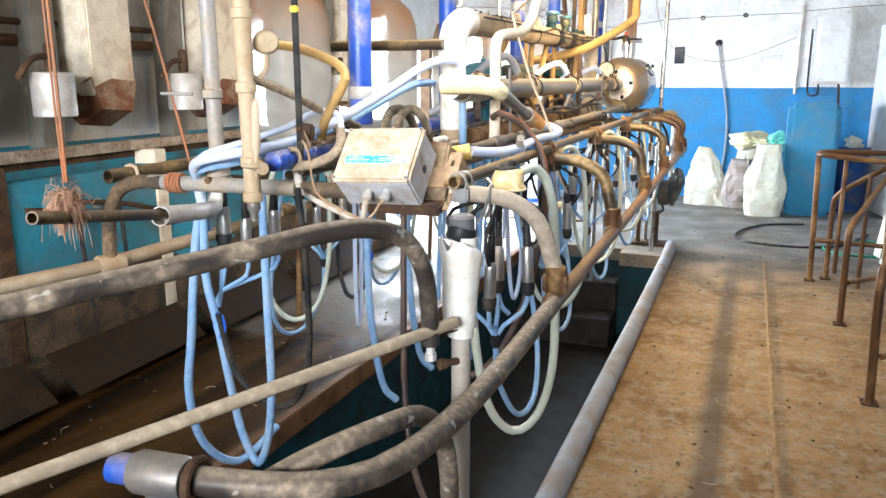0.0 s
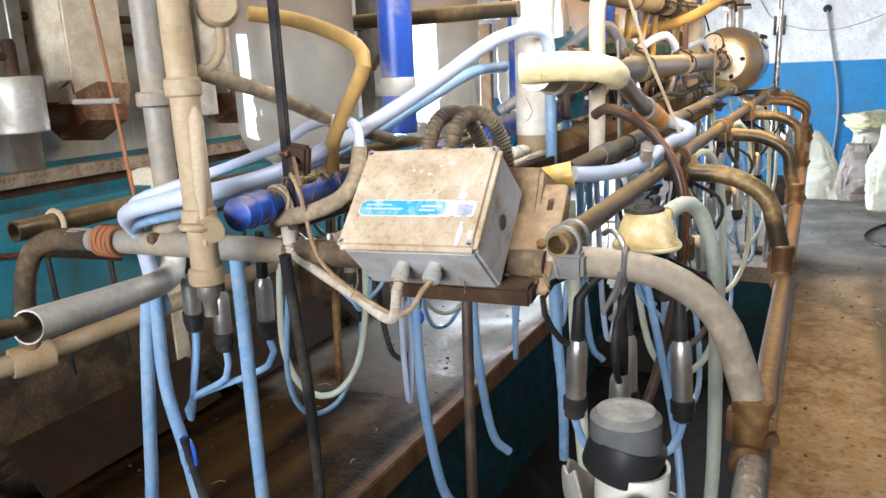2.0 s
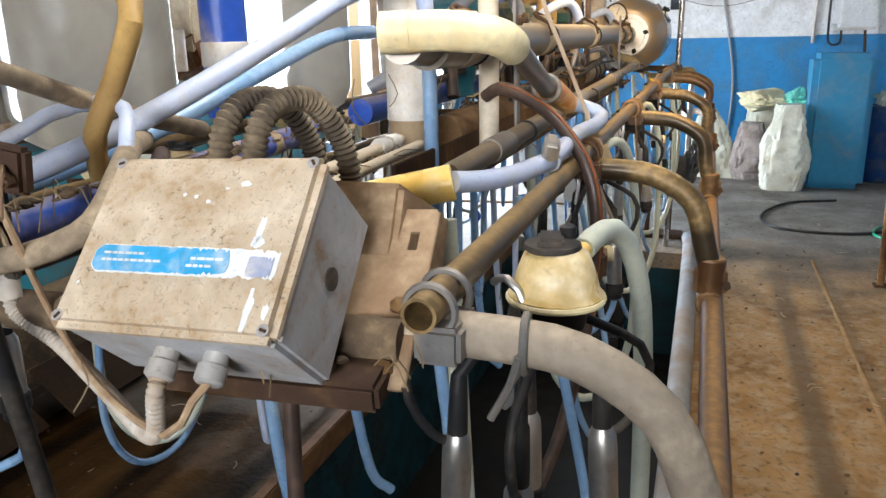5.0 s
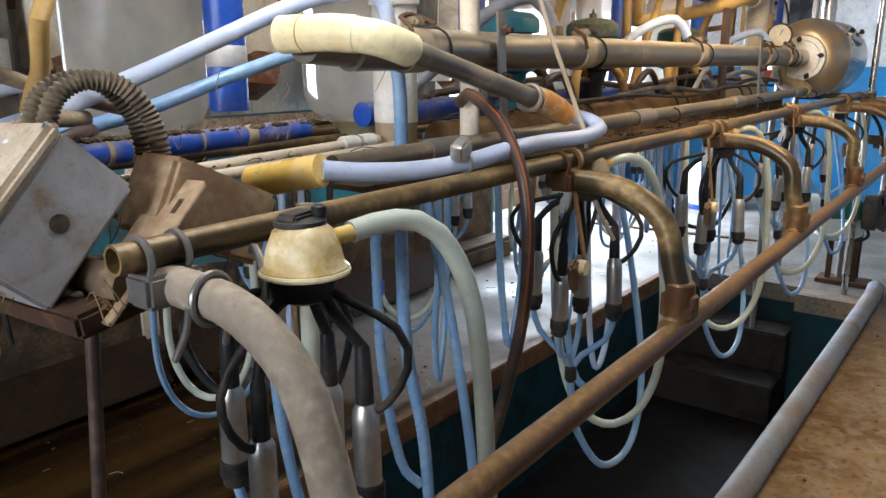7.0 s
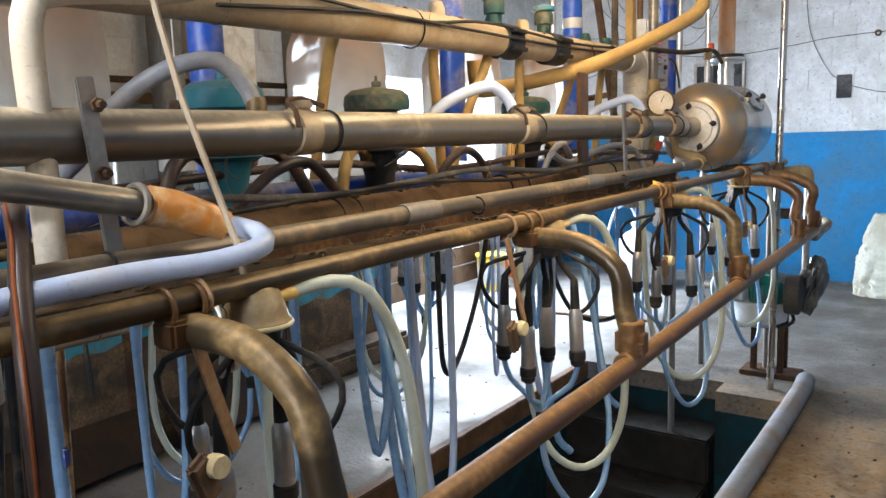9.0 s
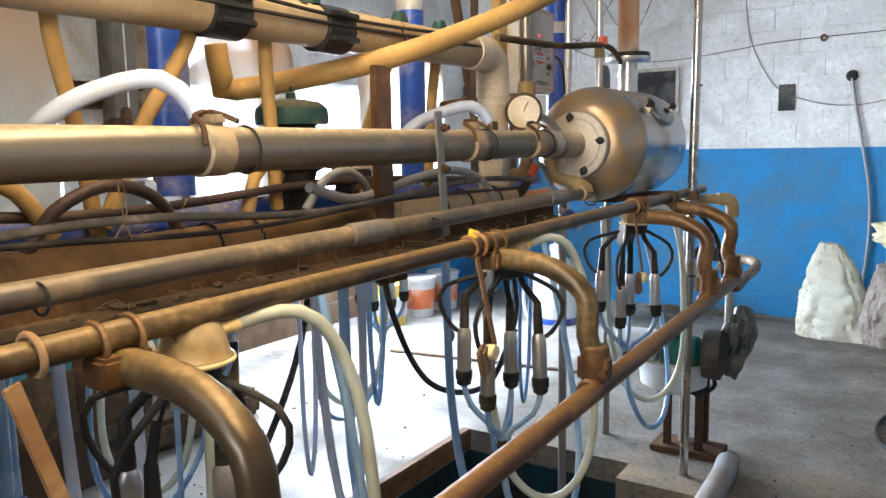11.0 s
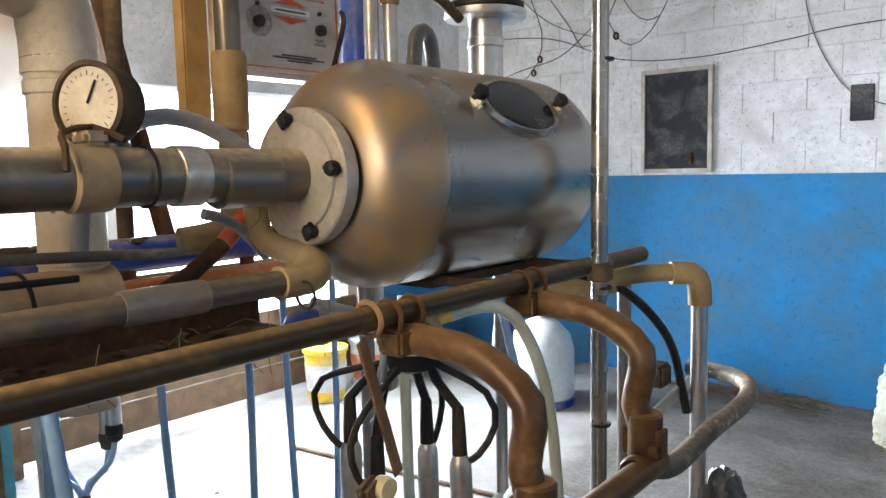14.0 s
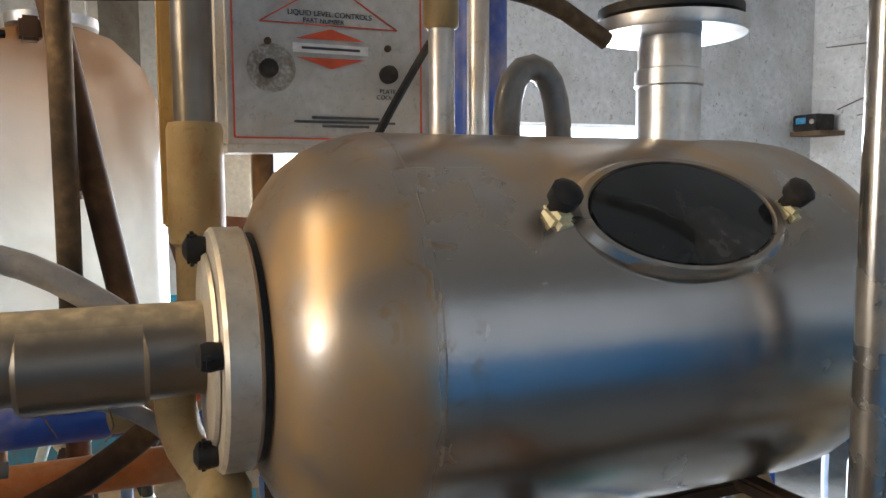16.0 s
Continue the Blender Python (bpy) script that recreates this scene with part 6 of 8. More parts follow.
def cluster(at, hose_mat, r=0.0165, sag=1.0, bowl=claw_mat):
    """Claw held up on its hook, four steel shells below it with black tubes above and clear tubes beneath."""
    x, y, z = at
    cl = thing("milking_cluster", at, "milking cluster with amber claw and four steel teat cups", "milking cluster", "milking clusters")
    claw = part("claw_bowl", lathe([(0.02, -0.022), (0.056, -0.018), (0.062, -0.012), (0.062, -0.006), (0.056, 0.0), (0.052, 0.02), (0.042, 0.045), (0.030, 0.055), (0.02, 0.057)], (x + 0.035, y + 0.0, z), (0, 0, 1), 28), bowl, cl, "cloudy amber plastic claw bowl")
    part("rim", torus((x + 0.035, y, z - 0.012), (0, 0, 1), 0.060, 0.005, 28, 8), cream, claw)
    cap = lathe([(0.034, 0.050), (0.037, 0.053), (0.036, 0.059), (0.024, 0.063), (0.008, 0.064)], (x + 0.03, y, z), (0, 0, 1), 18)
    box(x + 0.028, y - 0.004, z + 0.064, 0.034, 0.052, 0.013, 0.004, rot=(0, 0, 12), bm=cap)
    lathe([(0.009, 0.06), (0.011, 0.066), (0.011, 0.076), (0.006, 0.079)], (x + 0.045, y + 0.022, z), (0, 0, 1), 12, bm=cap)
    part("claw_lid", cap, rubber, cl, "black rubber valve cap")
    part("nozzle", rod((x + 0.055, y + 0.03, z + 0.03), (x + 0.06, y + 0.085, z + 0.034), 0.012, 12), amber, cl)
    part("claw_body", lathe([(0.048, -0.022), (0.044, -0.05), (0.02, -0.06)], (x + 0.03, y, z), (0, 0, 1), 20), rubber, cl)
    part("hook", hose([(x - 0.04, y - 0.03, z + 0.01), (x - 0.02, y - 0.04, z + 0.02), (x + 0.01, y - 0.05, z - 0.02), (x + 0.0, y - 0.055, z - 0.12), (x - 0.02, y - 0.055, z - 0.15)], 0.0055, 8), bright_steel, cl, "bent steel hook")
    part("bracket", box(x - 0.01, y - 0.02, z - 0.055, 0.035, 0.03, 0.085, 0.006, rot=(0, 12, 10)), bright_steel, cl)
    for k, (dx, dy, dz, tl) in enumerate(((-0.085, -0.05, 0.0, 0.05), (-0.02, 0.09, -0.03, -0.02), (0.005, -0.07, -0.05, 0.03), (0.095, 0.05, -0.015, -0.06))):
        sx, sy, st = x + dx, y + dy, z - 0.20 + dz
        ax = Vector((tl, -0.6 * tl, 1)).normalized()
        sh = part("teat_cup", lathe([(0.006, 0.004), (0.014, 0.0), (0.0195, -0.012), (0.0205, -0.03), (0.0205, -0.125), (0.0195, -0.13)], (sx, sy, st), ax, 20), bright_steel, cl, "stainless steel teat cup shell")
        part("liner_foot", lathe([(0.022, -0.123), (0.0245, -0.126), (0.0245, -0.15), (0.021, -0.153), (0.021, -0.165), (0.012, -0.172)], (sx, sy, st), ax, 18), rubber, sh, "black rubber liner end")
        part("liner_head", lathe([(0.014, -0.002), (0.0135, 0.03), (0.011, 0.085), (0.008, 0.09)], (sx, sy, st), ax, 14), rubber, sh)
        top = Vector((sx, sy, st)) + ax * 0.085
        part("short_tube", hose([top, (sx * 0.6 + x * 0.4, sy * 0.6 + y * 0.4, z - 0.075), (x + 0.03 + 0.3 * dx, y + 0.3 * dy, z - 0.045)], 0.009, 10), rubber, cl, "black rubber tube")
        out = Vector((dx, dy, 0)).normalized()
        q = Vector((sx, sy, st - 0.012))
        part("pulse_tube", hose([q + out * 0.012, q + out * 0.035 + Vector((0, 0, 0.015)), q + out * 0.065 + Vector((0, 0, 0.07)), q + out * 0.05 + Vector((0, 0, 0.13)), Vector((x + 0.03, y, z - 0.04)) + out * 0.035], 0.0065, 10), rubber, cl, "black rubber pulse tube")
        base = Vector((sx, sy, st)) - ax * 0.17
        part("milk_tube", hose([base, base + Vector((-0.2 * dx, -0.2 * dy, -0.06)), (x + 0.25 * dx, y + 0.25 * dy + 0.01, z - 0.50), (x, y + 0.01, z - 0.55)], 0.0085, 10), hose_blue, cl, "clear bluish tube")
    part("manifold", lathe([(0.012, 0.0), (0.017, -0.005), (0.017, -0.04), (0.01, -0.05)], (x, y + 0.01, z - 0.53), (0, 0, 1), 12), rubber, cl)
    part("long_hose", hose([(x + 0.058, y + 0.07, z + 0.033), (x + 0.075, y + 0.15, z + 0.04), (x + 0.10, y + 0.22, z + 0.01), (x + 0.125, y + 0.28, z - 0.12), (x + 0.135, y + 0.31, z - 0.40 * sag), (x + 0.13, y + 0.33, z - 0.75 * sag), (x + 0.08, y + 0.30, z - 0.95 * sag), (x - 0.0, y + 0.24, z - 1.0 * sag), (x - 0.08, y + 0.18, z - 0.88 * sag), (x - 0.13, y + 0.16, z - 0.6 * sag), (x - 0.16, y + 0.18, z - 0.2), (x - 0.18, y + 0.20, z + 0.03)], r, 12), hose_mat, cl, "long cloudy milk hose")
    part("twin_hose", hose([(x, y + 0.01, z - 0.57), (x + 0.01, y + 0.03, z - 0.72), (x + 0.05, y + 0.14, z - 0.88), (x + 0.07, y + 0.30, z - 0.86), (x + 0.04, y + 0.42, z - 0.66), (x - 0.04, y + 0.46, z - 0.3), (x - 0.12, y + 0.46, z + 0.02)], 0.0105, 10), hose_blue, cl, "bluish twin hose")
    return cl


first = cluster((-0.775, 2.40, 1.255), hose_cream)
dull_claw = surface("dusty_claw_plastic", (0.30, 0.20, 0.085), (0.46, 0.37, 0.22), 0.5, 0.35, coarse=16, fine=45)
second = cluster((-0.885, 3.48, 1.235), hose_cream, 0.0125, 0.8, dull_claw)
third = cluster((-0.885, 4.56, 1.240), hose_cream, 0.0125, 0.8, dull_claw)
for y in (5.62, 6.66):
    copy_thing(third, pose(-0.885, y, 1.225 + 0.007 * (y - 2.4), 0, 0, (y * 37) % 9 - 4))
for y in (3.25, 4.30, 5.40, 6.45):
    copy_thing(third, pose(-2.05, y + 0.15, 1.20, 0, 0, 180 + (y * 53) % 14 - 7))

near_left = thing("milking_cluster", (-1.78, 2.3, 1.2), "steel teat cups with clear tubes hanging under the cross rail", "milking cluster", "milking clusters")
for x, y, z in ((-1.80, 2.28, 1.135), (-1.855, 2.33, 1.12), (-1.70, 2.27, 1.10), (-1.60, 2.31, 1.13)):
    cup = part("teat_cup", lathe([(0.006, 0.004), (0.014, 0.0), (0.0195, -0.012), (0.0205, -0.03), (0.0205, -0.105), (0.0195, -0.11)], (x, y, z), (0.02, 0, 1), 20), bright_steel, near_left, "stainless steel teat cup shell")
    part("liner_foot", lathe([(0.022, -0.103), (0.0245, -0.106), (0.0245, -0.13), (0.021, -0.133), (0.021, -0.145), (0.012, -0.152)], (x, y, z), (0.02, 0, 1), 18), rubber, cup, "black rubber liner end")
    part("liner_head", lathe([(0.014, -0.002), (0.0135, 0.03), (0.011, 0.10), (0.008, 0.11)], (x, y, z), (0.02, 0, 1), 14), rubber, cup)
    part("milk_tube", hose([(x, y, z - 0.15), (x - 0.01, y, z - 0.22), (-1.84, 2.28, 0.80), (-1.855, 2.28, 0.74)], 0.0085, 10), hose_blue, near_left, "clear bluish tube")

# leather straps and wooden weights that hang from the rail
for k, y in enumerate((3.36, 4.30, 5.40, 6.52)):
    stp = thing("strap_hook", (-0.82, y, 1.0), "worn leather strap with a wooden block on the rail", "strap", "strap hooks")
    zt = rail_z(y)
    part("loop", torus((rail_x(y), y, zt), (0, 1, 0.1), 0.028, 0.005, 18, 6), leather, stp)
    part("strap", box(rail_x(y) + 0.03, y - 0.01, zt - 0.14, 0.005, 0.026, 0.24, 0.002, rot=(14, -6, 10)), leather, stp)
    part("block", box(rail_x(y) + 0.045, y - 0.05, zt - 0.275, 0.022, 0.045, 0.085, 0.008, rot=(24, 0, 12)), wood, stp)
    part("peg", lathe([(0.018, -0.012), (0.02, 0), (0.018, 0.012)], (rail_x(y) + 0.058, y - 0.035, zt - 0.255), (1, 0, 0), 12), cream, stp)
for pts in ([(-1.06, 3.45, 1.9), (-0.97, 3.45, 1.62), (-0.86, 3.46, 1.36), (-0.835, 3.47, 1.2), (-0.79, 3.52, 1.07)], [(-1.05, 4.5, 2.2), (-1.10, 3.6, 1.9)]):
    simple("twine", hose(pts, 0.006, 6, step=0.1), jute, "frayed pale twine hanging from the pipes", "twine", "twine")

# translucent tubes between the two rows, on two slim pipes
for x in (-1.46, -1.80):
    hp = thing("hose_rail", (x, 4.8, 1.28), "slim dusty pipe carrying the hanging tubes", "pipe", "hose rails")
    part("pipe", rod((x, 2.2, 1.275), (x, 7.4, 1.285), 0.016, 12), steel_rail, hp)
rnd = random.Random(21)
for k in range(11):
    y = 3.3 + 0.36 * k + rnd.uniform(-0.06, 0.06)
    x = rnd.choice((-1.46, -1.80))
    zb = rnd.uniform(0.1, 0.5)
    dx, dy = rnd.uniform(-0.1, 0.1), rnd.uniform(0.06, 0.2)
    simple("drop_tube", hose([(x, y, 1.27), (x + 0.01, y, 0.95), (x + dx * 0.4, y + dy * 0.2, zb + 0.2), (x + dx * 0.7, y + dy * 0.5, zb), (x + dx, y + dy * 0.9, zb + 0.2), (x + dx, y + dy, 0.9), (x + dx, y + dy, 1.27)], rnd.choice((0.009, 0.011, 0.014)), 10), rnd.choice((hose_blue, hose_blue, hose_white)), "clear bluish tube hanging in a long loop", "hose", "hanging tubes")
for k, (x, y) in enumerate(((-1.62, 3.05), (-1.52, 4.6), (-1.45, 5.62), (-1.50, 6.3), (-1.62, 3.5))):
    dn = thing("wide_drop_hose", (x, y, 0.4), "wide bluish hose with a plastic shut-off clip", "hose", "wide drop hoses")
    part("hose", hose([(x, y, 1.27), (x + 0.01, y - 0.01, 0.9), (x + 0.02, y + 0.0, 0.5), (x + 0.05, y + 0.05, 0.15), (x + 0.1, y + 0.1, 0.05)], 0.0175, 12), hose_blue, dn)
    c = torus((x + 0.012, y, 0.80), (0.3, 1, 0), 0.025, 0.006, 16, 6)
    box(x + 0.012, y, 0.80, 0.04, 0.022, 0.05, 0.006, bm=c)
    part("clip", c, blue_pipe, dn, "blue plastic clip")

# ---- receiver tank ----
TX, TZ = -1.08, 1.545
tank = thing("receiver_tank", (TX, 7.15, TZ - 0.22), "stained stainless steel receiver tank lying over the rails", "tank")
part("shell", lathe([(0.12, 6.645), (0.138, 6.648), (0.165, 6.660), (0.190, 6.679), (0.211, 6.706), (0.224, 6.735), (0.230, 6.758), (0.2318, 6.772), (0.232, 6.78), (0.232, 7.30), (0.228, 7.345), (0.212, 7.39), (0.175, 7.43), (0.11, 7.455), (0.04, 7.46)], (TX, 0, TZ), (0, 1, 0), 72), tank_steel, tank)
flange_steel = surface("dull_flange_steel", (0.60, 0.53, 0.43), (0.34, 0.24, 0.13), 0.3, 0.42, 0.6, coarse=14, bump=0.1)
part("flange", lathe([(0.048, 6.600), (0.126, 6.602), (0.130, 6.606), (0.130, 6.634), (0.126, 6.638), (0.12, 6.640)], (TX, 0, TZ), (0, 1, 0), 56), flange_steel, tank, "round steel end plate")
part("boss", lathe([(0.047, 6.594), (0.100, 6.596), (0.103, 6.600)], (TX, 0, TZ), (0, 1, 0), 48), flange_steel, tank)
part("weld_seam", torus((TX, 6.776, TZ), (0, 1, 0), 0.2312, 0.0014, 72, 6), tank_steel, tank)
part("gasket", lathe([(0.121, 6.636), (0.1235, 6.638), (0.1235, 6.650), (0.121, 6.652)], (TX, 0, TZ), (0, 1, 0), 48), rubber, tank)
part("inlet", lathe([(0.044, 6.50), (0.046, 6.505), (0.046, 6.602)], (TX, 0, TZ), (0, 1, 0), 28), milk_steel, tank)
part("union", lathe([(0.047, 6.42), (0.051, 6.425), (0.051, 6.535), (0.047, 6.54)], (TX, 0, TZ), (0, 1, 0), 28), milk_steel, tank, "bright union sleeve")
for a in (100, 8, -68, 185):
    bx, bz = TX + 0.108 * math.cos(radians(a)), TZ + 0.108 * math.sin(radians(a))
    k = lathe([(0.008, -0.03), (0.008, 0.0), (0.013, 0.0), (0.015, 0.012), (0.013, 0.02), (0.006, 0.024)], (bx, 6.602, bz), (0, -1, 0), 10)
    box(bx, 6.588, bz, 0.038, 0.01, 0.012, 0.003, bm=k, rot=(0, a, 0))
    part("wing_nut", k, rubber, tank, "black wing nut")
sd = Vector((0.80, 0, 0.60)).normalized()
sp = Vector((TX, 7.07, TZ)) + sd * 0.220
bm = lathe([(0.096, 0.0), (0.096, 0.012), (0.090, 0.019), (0.084, 0.019), (0.082, 0.015)], (0, 0, 0), (0, 0, 1), 44)
turn = Matrix.Translation(sp) @ sd.to_track_quat("Z", "Y").to_matrix().to_4x4() @ Matrix.Diagonal((1.45, 0.80, 1, 1))
bmesh.ops.transform(bm, matrix=turn, verts=bm.verts)
port = part("port_ring", bm, tank_steel, tank)
bm = lathe([(0.083, 0.013), (0.08, 0.018), (0.04, 0.021), (0.01, 0.0215)], (0, 0, 0), (0, 0, 1), 40)
bmesh.ops.transform(bm, matrix=turn, verts=bm.verts)
part("sight_glass", bm, sight_glass, tank, "dark oval sight glass")
for dy in (-0.155, 0.150):
    k = lathe([(0.009, 0.0), (0.009, 0.02), (0.016, 0.022), (0.017, 0.036), (0.008, 0.042)], sp + Vector((0, dy, 0.012)), sd, 10)
    part("clamp_knob", k, rubber, tank, "black clamp knob")
    part("lug", box(sp.x + 0.004, sp.y + dy, sp.z + 0.004, 0.03, 0.03, 0.03, 0.006, rot=(0, 40, 20)), cream, tank)
NK = (-1.08, 7.20)
part("neck", lathe([(0.042, 0.205), (0.042, 0.30), (0.045, 0.302), (0.045, 0.322), (0.041, 0.324), (0.041, 0.37)], (NK[0], NK[1], TZ), (0, 0, 1), 28), bright_steel, tank, "bright steel neck")
part("neck_flange", lathe([(0.05, 0.365), (0.098, 0.367), (0.10, 0.372), (0.10, 0.384), (0.05, 0.388)], (NK[0], NK[1], TZ), (0, 0, 1), 36), bright_steel, tank)
part("neck_gasket", lathe([(0.09, 0.388), (0.094, 0.39), (0.094, 0.402), (0.05, 0.404)], (NK[0], NK[1], TZ), (0, 0, 1), 36), rubber, tank)
part("glass_chimney", lathe([(0.046, 0.404), (0.046, 0.75)], (NK[0], NK[1], TZ), (0, 0, 1), 28), jar_glass, tank, "clear glass chimney")
part("wash_loop", hose([(-1.13, 7.06, 1.74), (-1.13, 7.06, 1.80), (-1.125, 7.045, 1.85), (-1.12, 7.015, 1.868), (-1.115, 6.985, 1.85), (-1.11, 6.972, 1.80), (-1.13, 6.985, 1.745)], 0.0175, 14), grey_steel, tank, "bent grey steel loop")
part("vent_pipe", rod((-1.09, 6.875, 1.74), (-1.09, 6.875, 2.35), 0.0155, 14), bright_steel, tank)
part("vent_collar", lathe([(0.018, 0), (0.021, 0.004), (0.021, 0.05), (0.018, 0.054)], (-1.09, 6.875, 1.90), (0, 0, 1), 14), tan, tank)
part("outlet", hose([(-1.05, 7.30, 1.34), (-1.02, 7.34, 1.26), (-0.95, 7.40, 1.24), (-0.86, 7.45, 1.255)], 0.03, 16), tan, tank, "cream rubber outlet elbow")
part("cradle", box(-1.08, 7.1, 1.308, 0.14, 0.40, 0.02, 0.004), rust_dark, tank)
for dy in (-0.18, 0.18):
    part("strap", box(-1.08, 7.1 + dy, 1.316, 0.44, 0.03, 0.02, 0.004), rust_dark, tank)
for x, y in ((-1.30, 6.98), (-1.30, 7.55), (-0.90, 7.58)):
    part("leg", rod((x, y, 0.0 if y > STEP_N or x > STEP_X else PIT_Z), (x, y, 1.32), 0.019, 12), grey_steel, tank)

gauge = thing("pressure_gauge", (-1.1, 6.25, 1.6), "round vacuum gauge with a stained pale dial", "gauge")
gax = Vector((0.42, -1, 0.05)).normalized()
gc = Vector((-1.12, 6.24, 1.665))
part("case", lathe([(0.03, -0.055), (0.058, -0.05), (0.061, -0.045), (0.061, 0.0), (0.066, 0.002), (0.066, 0.01), (0.058, 0.012), (0.056, 0.006)], gc, gax, 36), grime, gauge, "dark dusty gauge case")
part("dial", lathe([(0.057, 0.005), (0.056, 0.007)], gc, gax, 36), dial_mat, gauge, "stained cream dial")
side = gax.cross(Vector((0, 0, 1))).normalized()
upv = side.cross(gax)
nd = bmesh.new()
tube(nd, (gc + gax * 0.010, gc + gax * 0.010 + upv * 0.034 + side * -0.016), 0.0018, 6)
part("needle", nd, rubber, gauge)
tk = bmesh.new()
for k in range(21):
    a = radians(-45 + 13.5 * k)
    d = side * -math.cos(a) + upv * math.sin(a)
    tube(tk, (gc + gax * 0.0085 + d * 0.042, gc + gax * 0.0085 + d * (0.047 if k % 5 else 0.050)), 0.0006, 4)
part("scale", tk, dark_print, gauge)
part("stem", rod((-1.10, 6.28, 1.59), (-1.12, 6.27, 1.64), 0.011, 10), grey_steel, gauge)
relay = thing("relay_box", (-1.31, 5.52, 1.40), "black relay box with a dusty lid on the service pipe", "relay box")
part("body", box(-1.31, 5.52, 1.445, 0.07, 0.10, 0.09, 0.006, rot=(0, 0, 6)), rubber, relay)
part("lid", box(-1.31, 5.52, 1.494, 0.074, 0.104, 0.010, 0.004, rot=(0, 0, 6)), dusty_white, relay, "dust-coated lid")
for dy in (-0.03, 0.03):
    part("bolt", lathe([(0.010, 0), (0.010, 0.008), (0.006, 0.01), (0.006, 0.018)], (-1.274, 5.52 + dy, 1.44), (1, 0, 0), 8), rust_rail, relay)
brace = thing("tank_brace", (-1.25, 6.45, 1.3), "dark pipe rising slantwise to an orange end", "pipe")
part("pipe", hose([(-1.25, 6.4, 1.332), (-1.25, 6.474, 1.367), (-1.25, 6.546, 1.416)], 0.017, 12), rust_dark, brace)
part("pipe_end", hose([(-1.25, 6.546, 1.416), (-1.25, 6.579, 1.445), (-1.25, 6.601, 1.469)], 0.0175, 12), red_paint, brace, "orange-red painted end")
simple("hose", hose([(-1.18, 6.461, 1.482), (-1.18, 6.504, 1.47), (-1.18, 6.548, 1.442), (-1.18, 6.598, 1.39)], 0.0105, 12), hose_grey, "grey clear hose crossing in front of the tank", "hose", "loose hoses")
for pts_ in ([(-1.17, 6.678, 1.274), (-1.17, 6.803, 1.226), (-1.17, 6.836, 1.212)], [(-1.19, 6.719, 1.278), (-1.19, 6.849, 1.234), (-1.19, 6.894, 1.222)]):
    drain = thing("capped_conduit", pts_[1], "grey plastic conduit with a round screw cap", "conduit", "capped conduits")
    part("pipe", hose(pts_, 0.0125, 14), zinc, drain)
    part("cap", lathe([(0.014, -0.012), (0.021, -0.010), (0.022, 0.0), (0.022, 0.022), (0.016, 0.034), (0.006, 0.037)], pts_[2], Vector(pts_[2]) - Vector(pts_[1]), 18), zinc, drain)
simple("blue_elbow", hose([(-1.12, 6.599, 1.23), (-1.12, 6.612, 1.261), (-1.12, 6.641, 1.268), (-1.12, 6.669, 1.25), (-1.12, 6.688, 1.213)], 0.021, 16), blue_pipe, "dark blue plastic elbow under the tank", "elbow")
# control unit above the tank
ctl = thing("level_control_unit", (-1.38, 6.80, 1.78), "grey control unit with red printed border and two switches", "control unit")
CX, CY, CZ, CW, CH = -1.335, 6.805, 1.945, 0.315, 0.36
part("case", slab(CX - 0.09, CX, CY - CW / 2, CY + CW / 2, CZ - CH / 2, CZ + CH / 2, 0.012), zinc, ctl)
part("face", slab(CX + 0.0005, CX + 0.004, CY - CW / 2 + 0.012, CY + CW / 2 - 0.012, CZ - CH / 2 + 0.012, CZ + CH / 2 - 0.012, 0.001), surface("control_face", (0.52, 0.52, 0.50), (0.36, 0.32, 0.26), 0.35, 0.45), ctl, "stained grey front panel")


def strip(a, b, w, mat, name="border"):
    (y0, z0), (y1, z1) = a, b
    l = math.hypot(y1 - y0, z1 - z0)
    bm = box(CX + 0.0052, (y0 + y1) / 2, (z0 + z1) / 2, 0.0016, l, w, 0.0, rot=(math.degrees(math.atan2(z1 - z0, y1 - y0)), 0, 0))
    part(name, bm, mat, ctl)


ya, yb, za, zb = CY - CW / 2 + 0.02, CY + CW / 2 - 0.02, CZ - CH / 2 + 0.02, CZ + CH / 2 - 0.02
for p0, p1 in (((ya, za), (yb, za)), ((ya, zb), (yb, zb)), ((ya, za), (ya, zb)), ((yb, za), (yb, zb))):
    strip(p0, p1, 0.0025, red_paint)
for p0, p1 in (((CY - 0.10, 1.945), (CY - 0.01, 2.0)), ((CY + 0.01, 2.0), (CY + 0.10, 1.945)), ((CY - 0.10, 1.945), (CY + 0.10, 1.945))):
    strip(p0, p1, 0.0018, red_paint)
for z0, sg in ((1.925, 1), (1.899, -1)):
    bm = bmesh.new()
    vs = [bm.verts.new((CX + 0.0056, CY + yy, z0 + sg * zz)) for yy, zz in ((-0.05, 0), (0.05, 0), (0.0, 0.015))]
    vs2 = [bm.verts.new(v.co + Vector((0.001, 0, 0))) for v in vs]
    bm.faces.new(vs)
    bm.faces.new(vs2)
    for j in range(3):
        bm.faces.new((vs[j], vs[(j + 1) % 3], vs2[(j + 1) % 3], vs2[j]))
    part("emblem", bm, red_paint, ctl, "orange-red printed chevron")
part("name_bar", box(CX + 0.0056, CY, 1.912, 0.0016, 0.11, 0.013, 0.0), label_white, ctl)
for z, w in ((1.912, 0.085), (1.815, 0.10), (1.809, 0.15), (1.803, 0.07)):
    part("print_line", box(CX + 0.0066, CY + 0.02 * (z < 1.9), z, 0.0012, w, 0.0035, 0.0), dark_print, ctl)
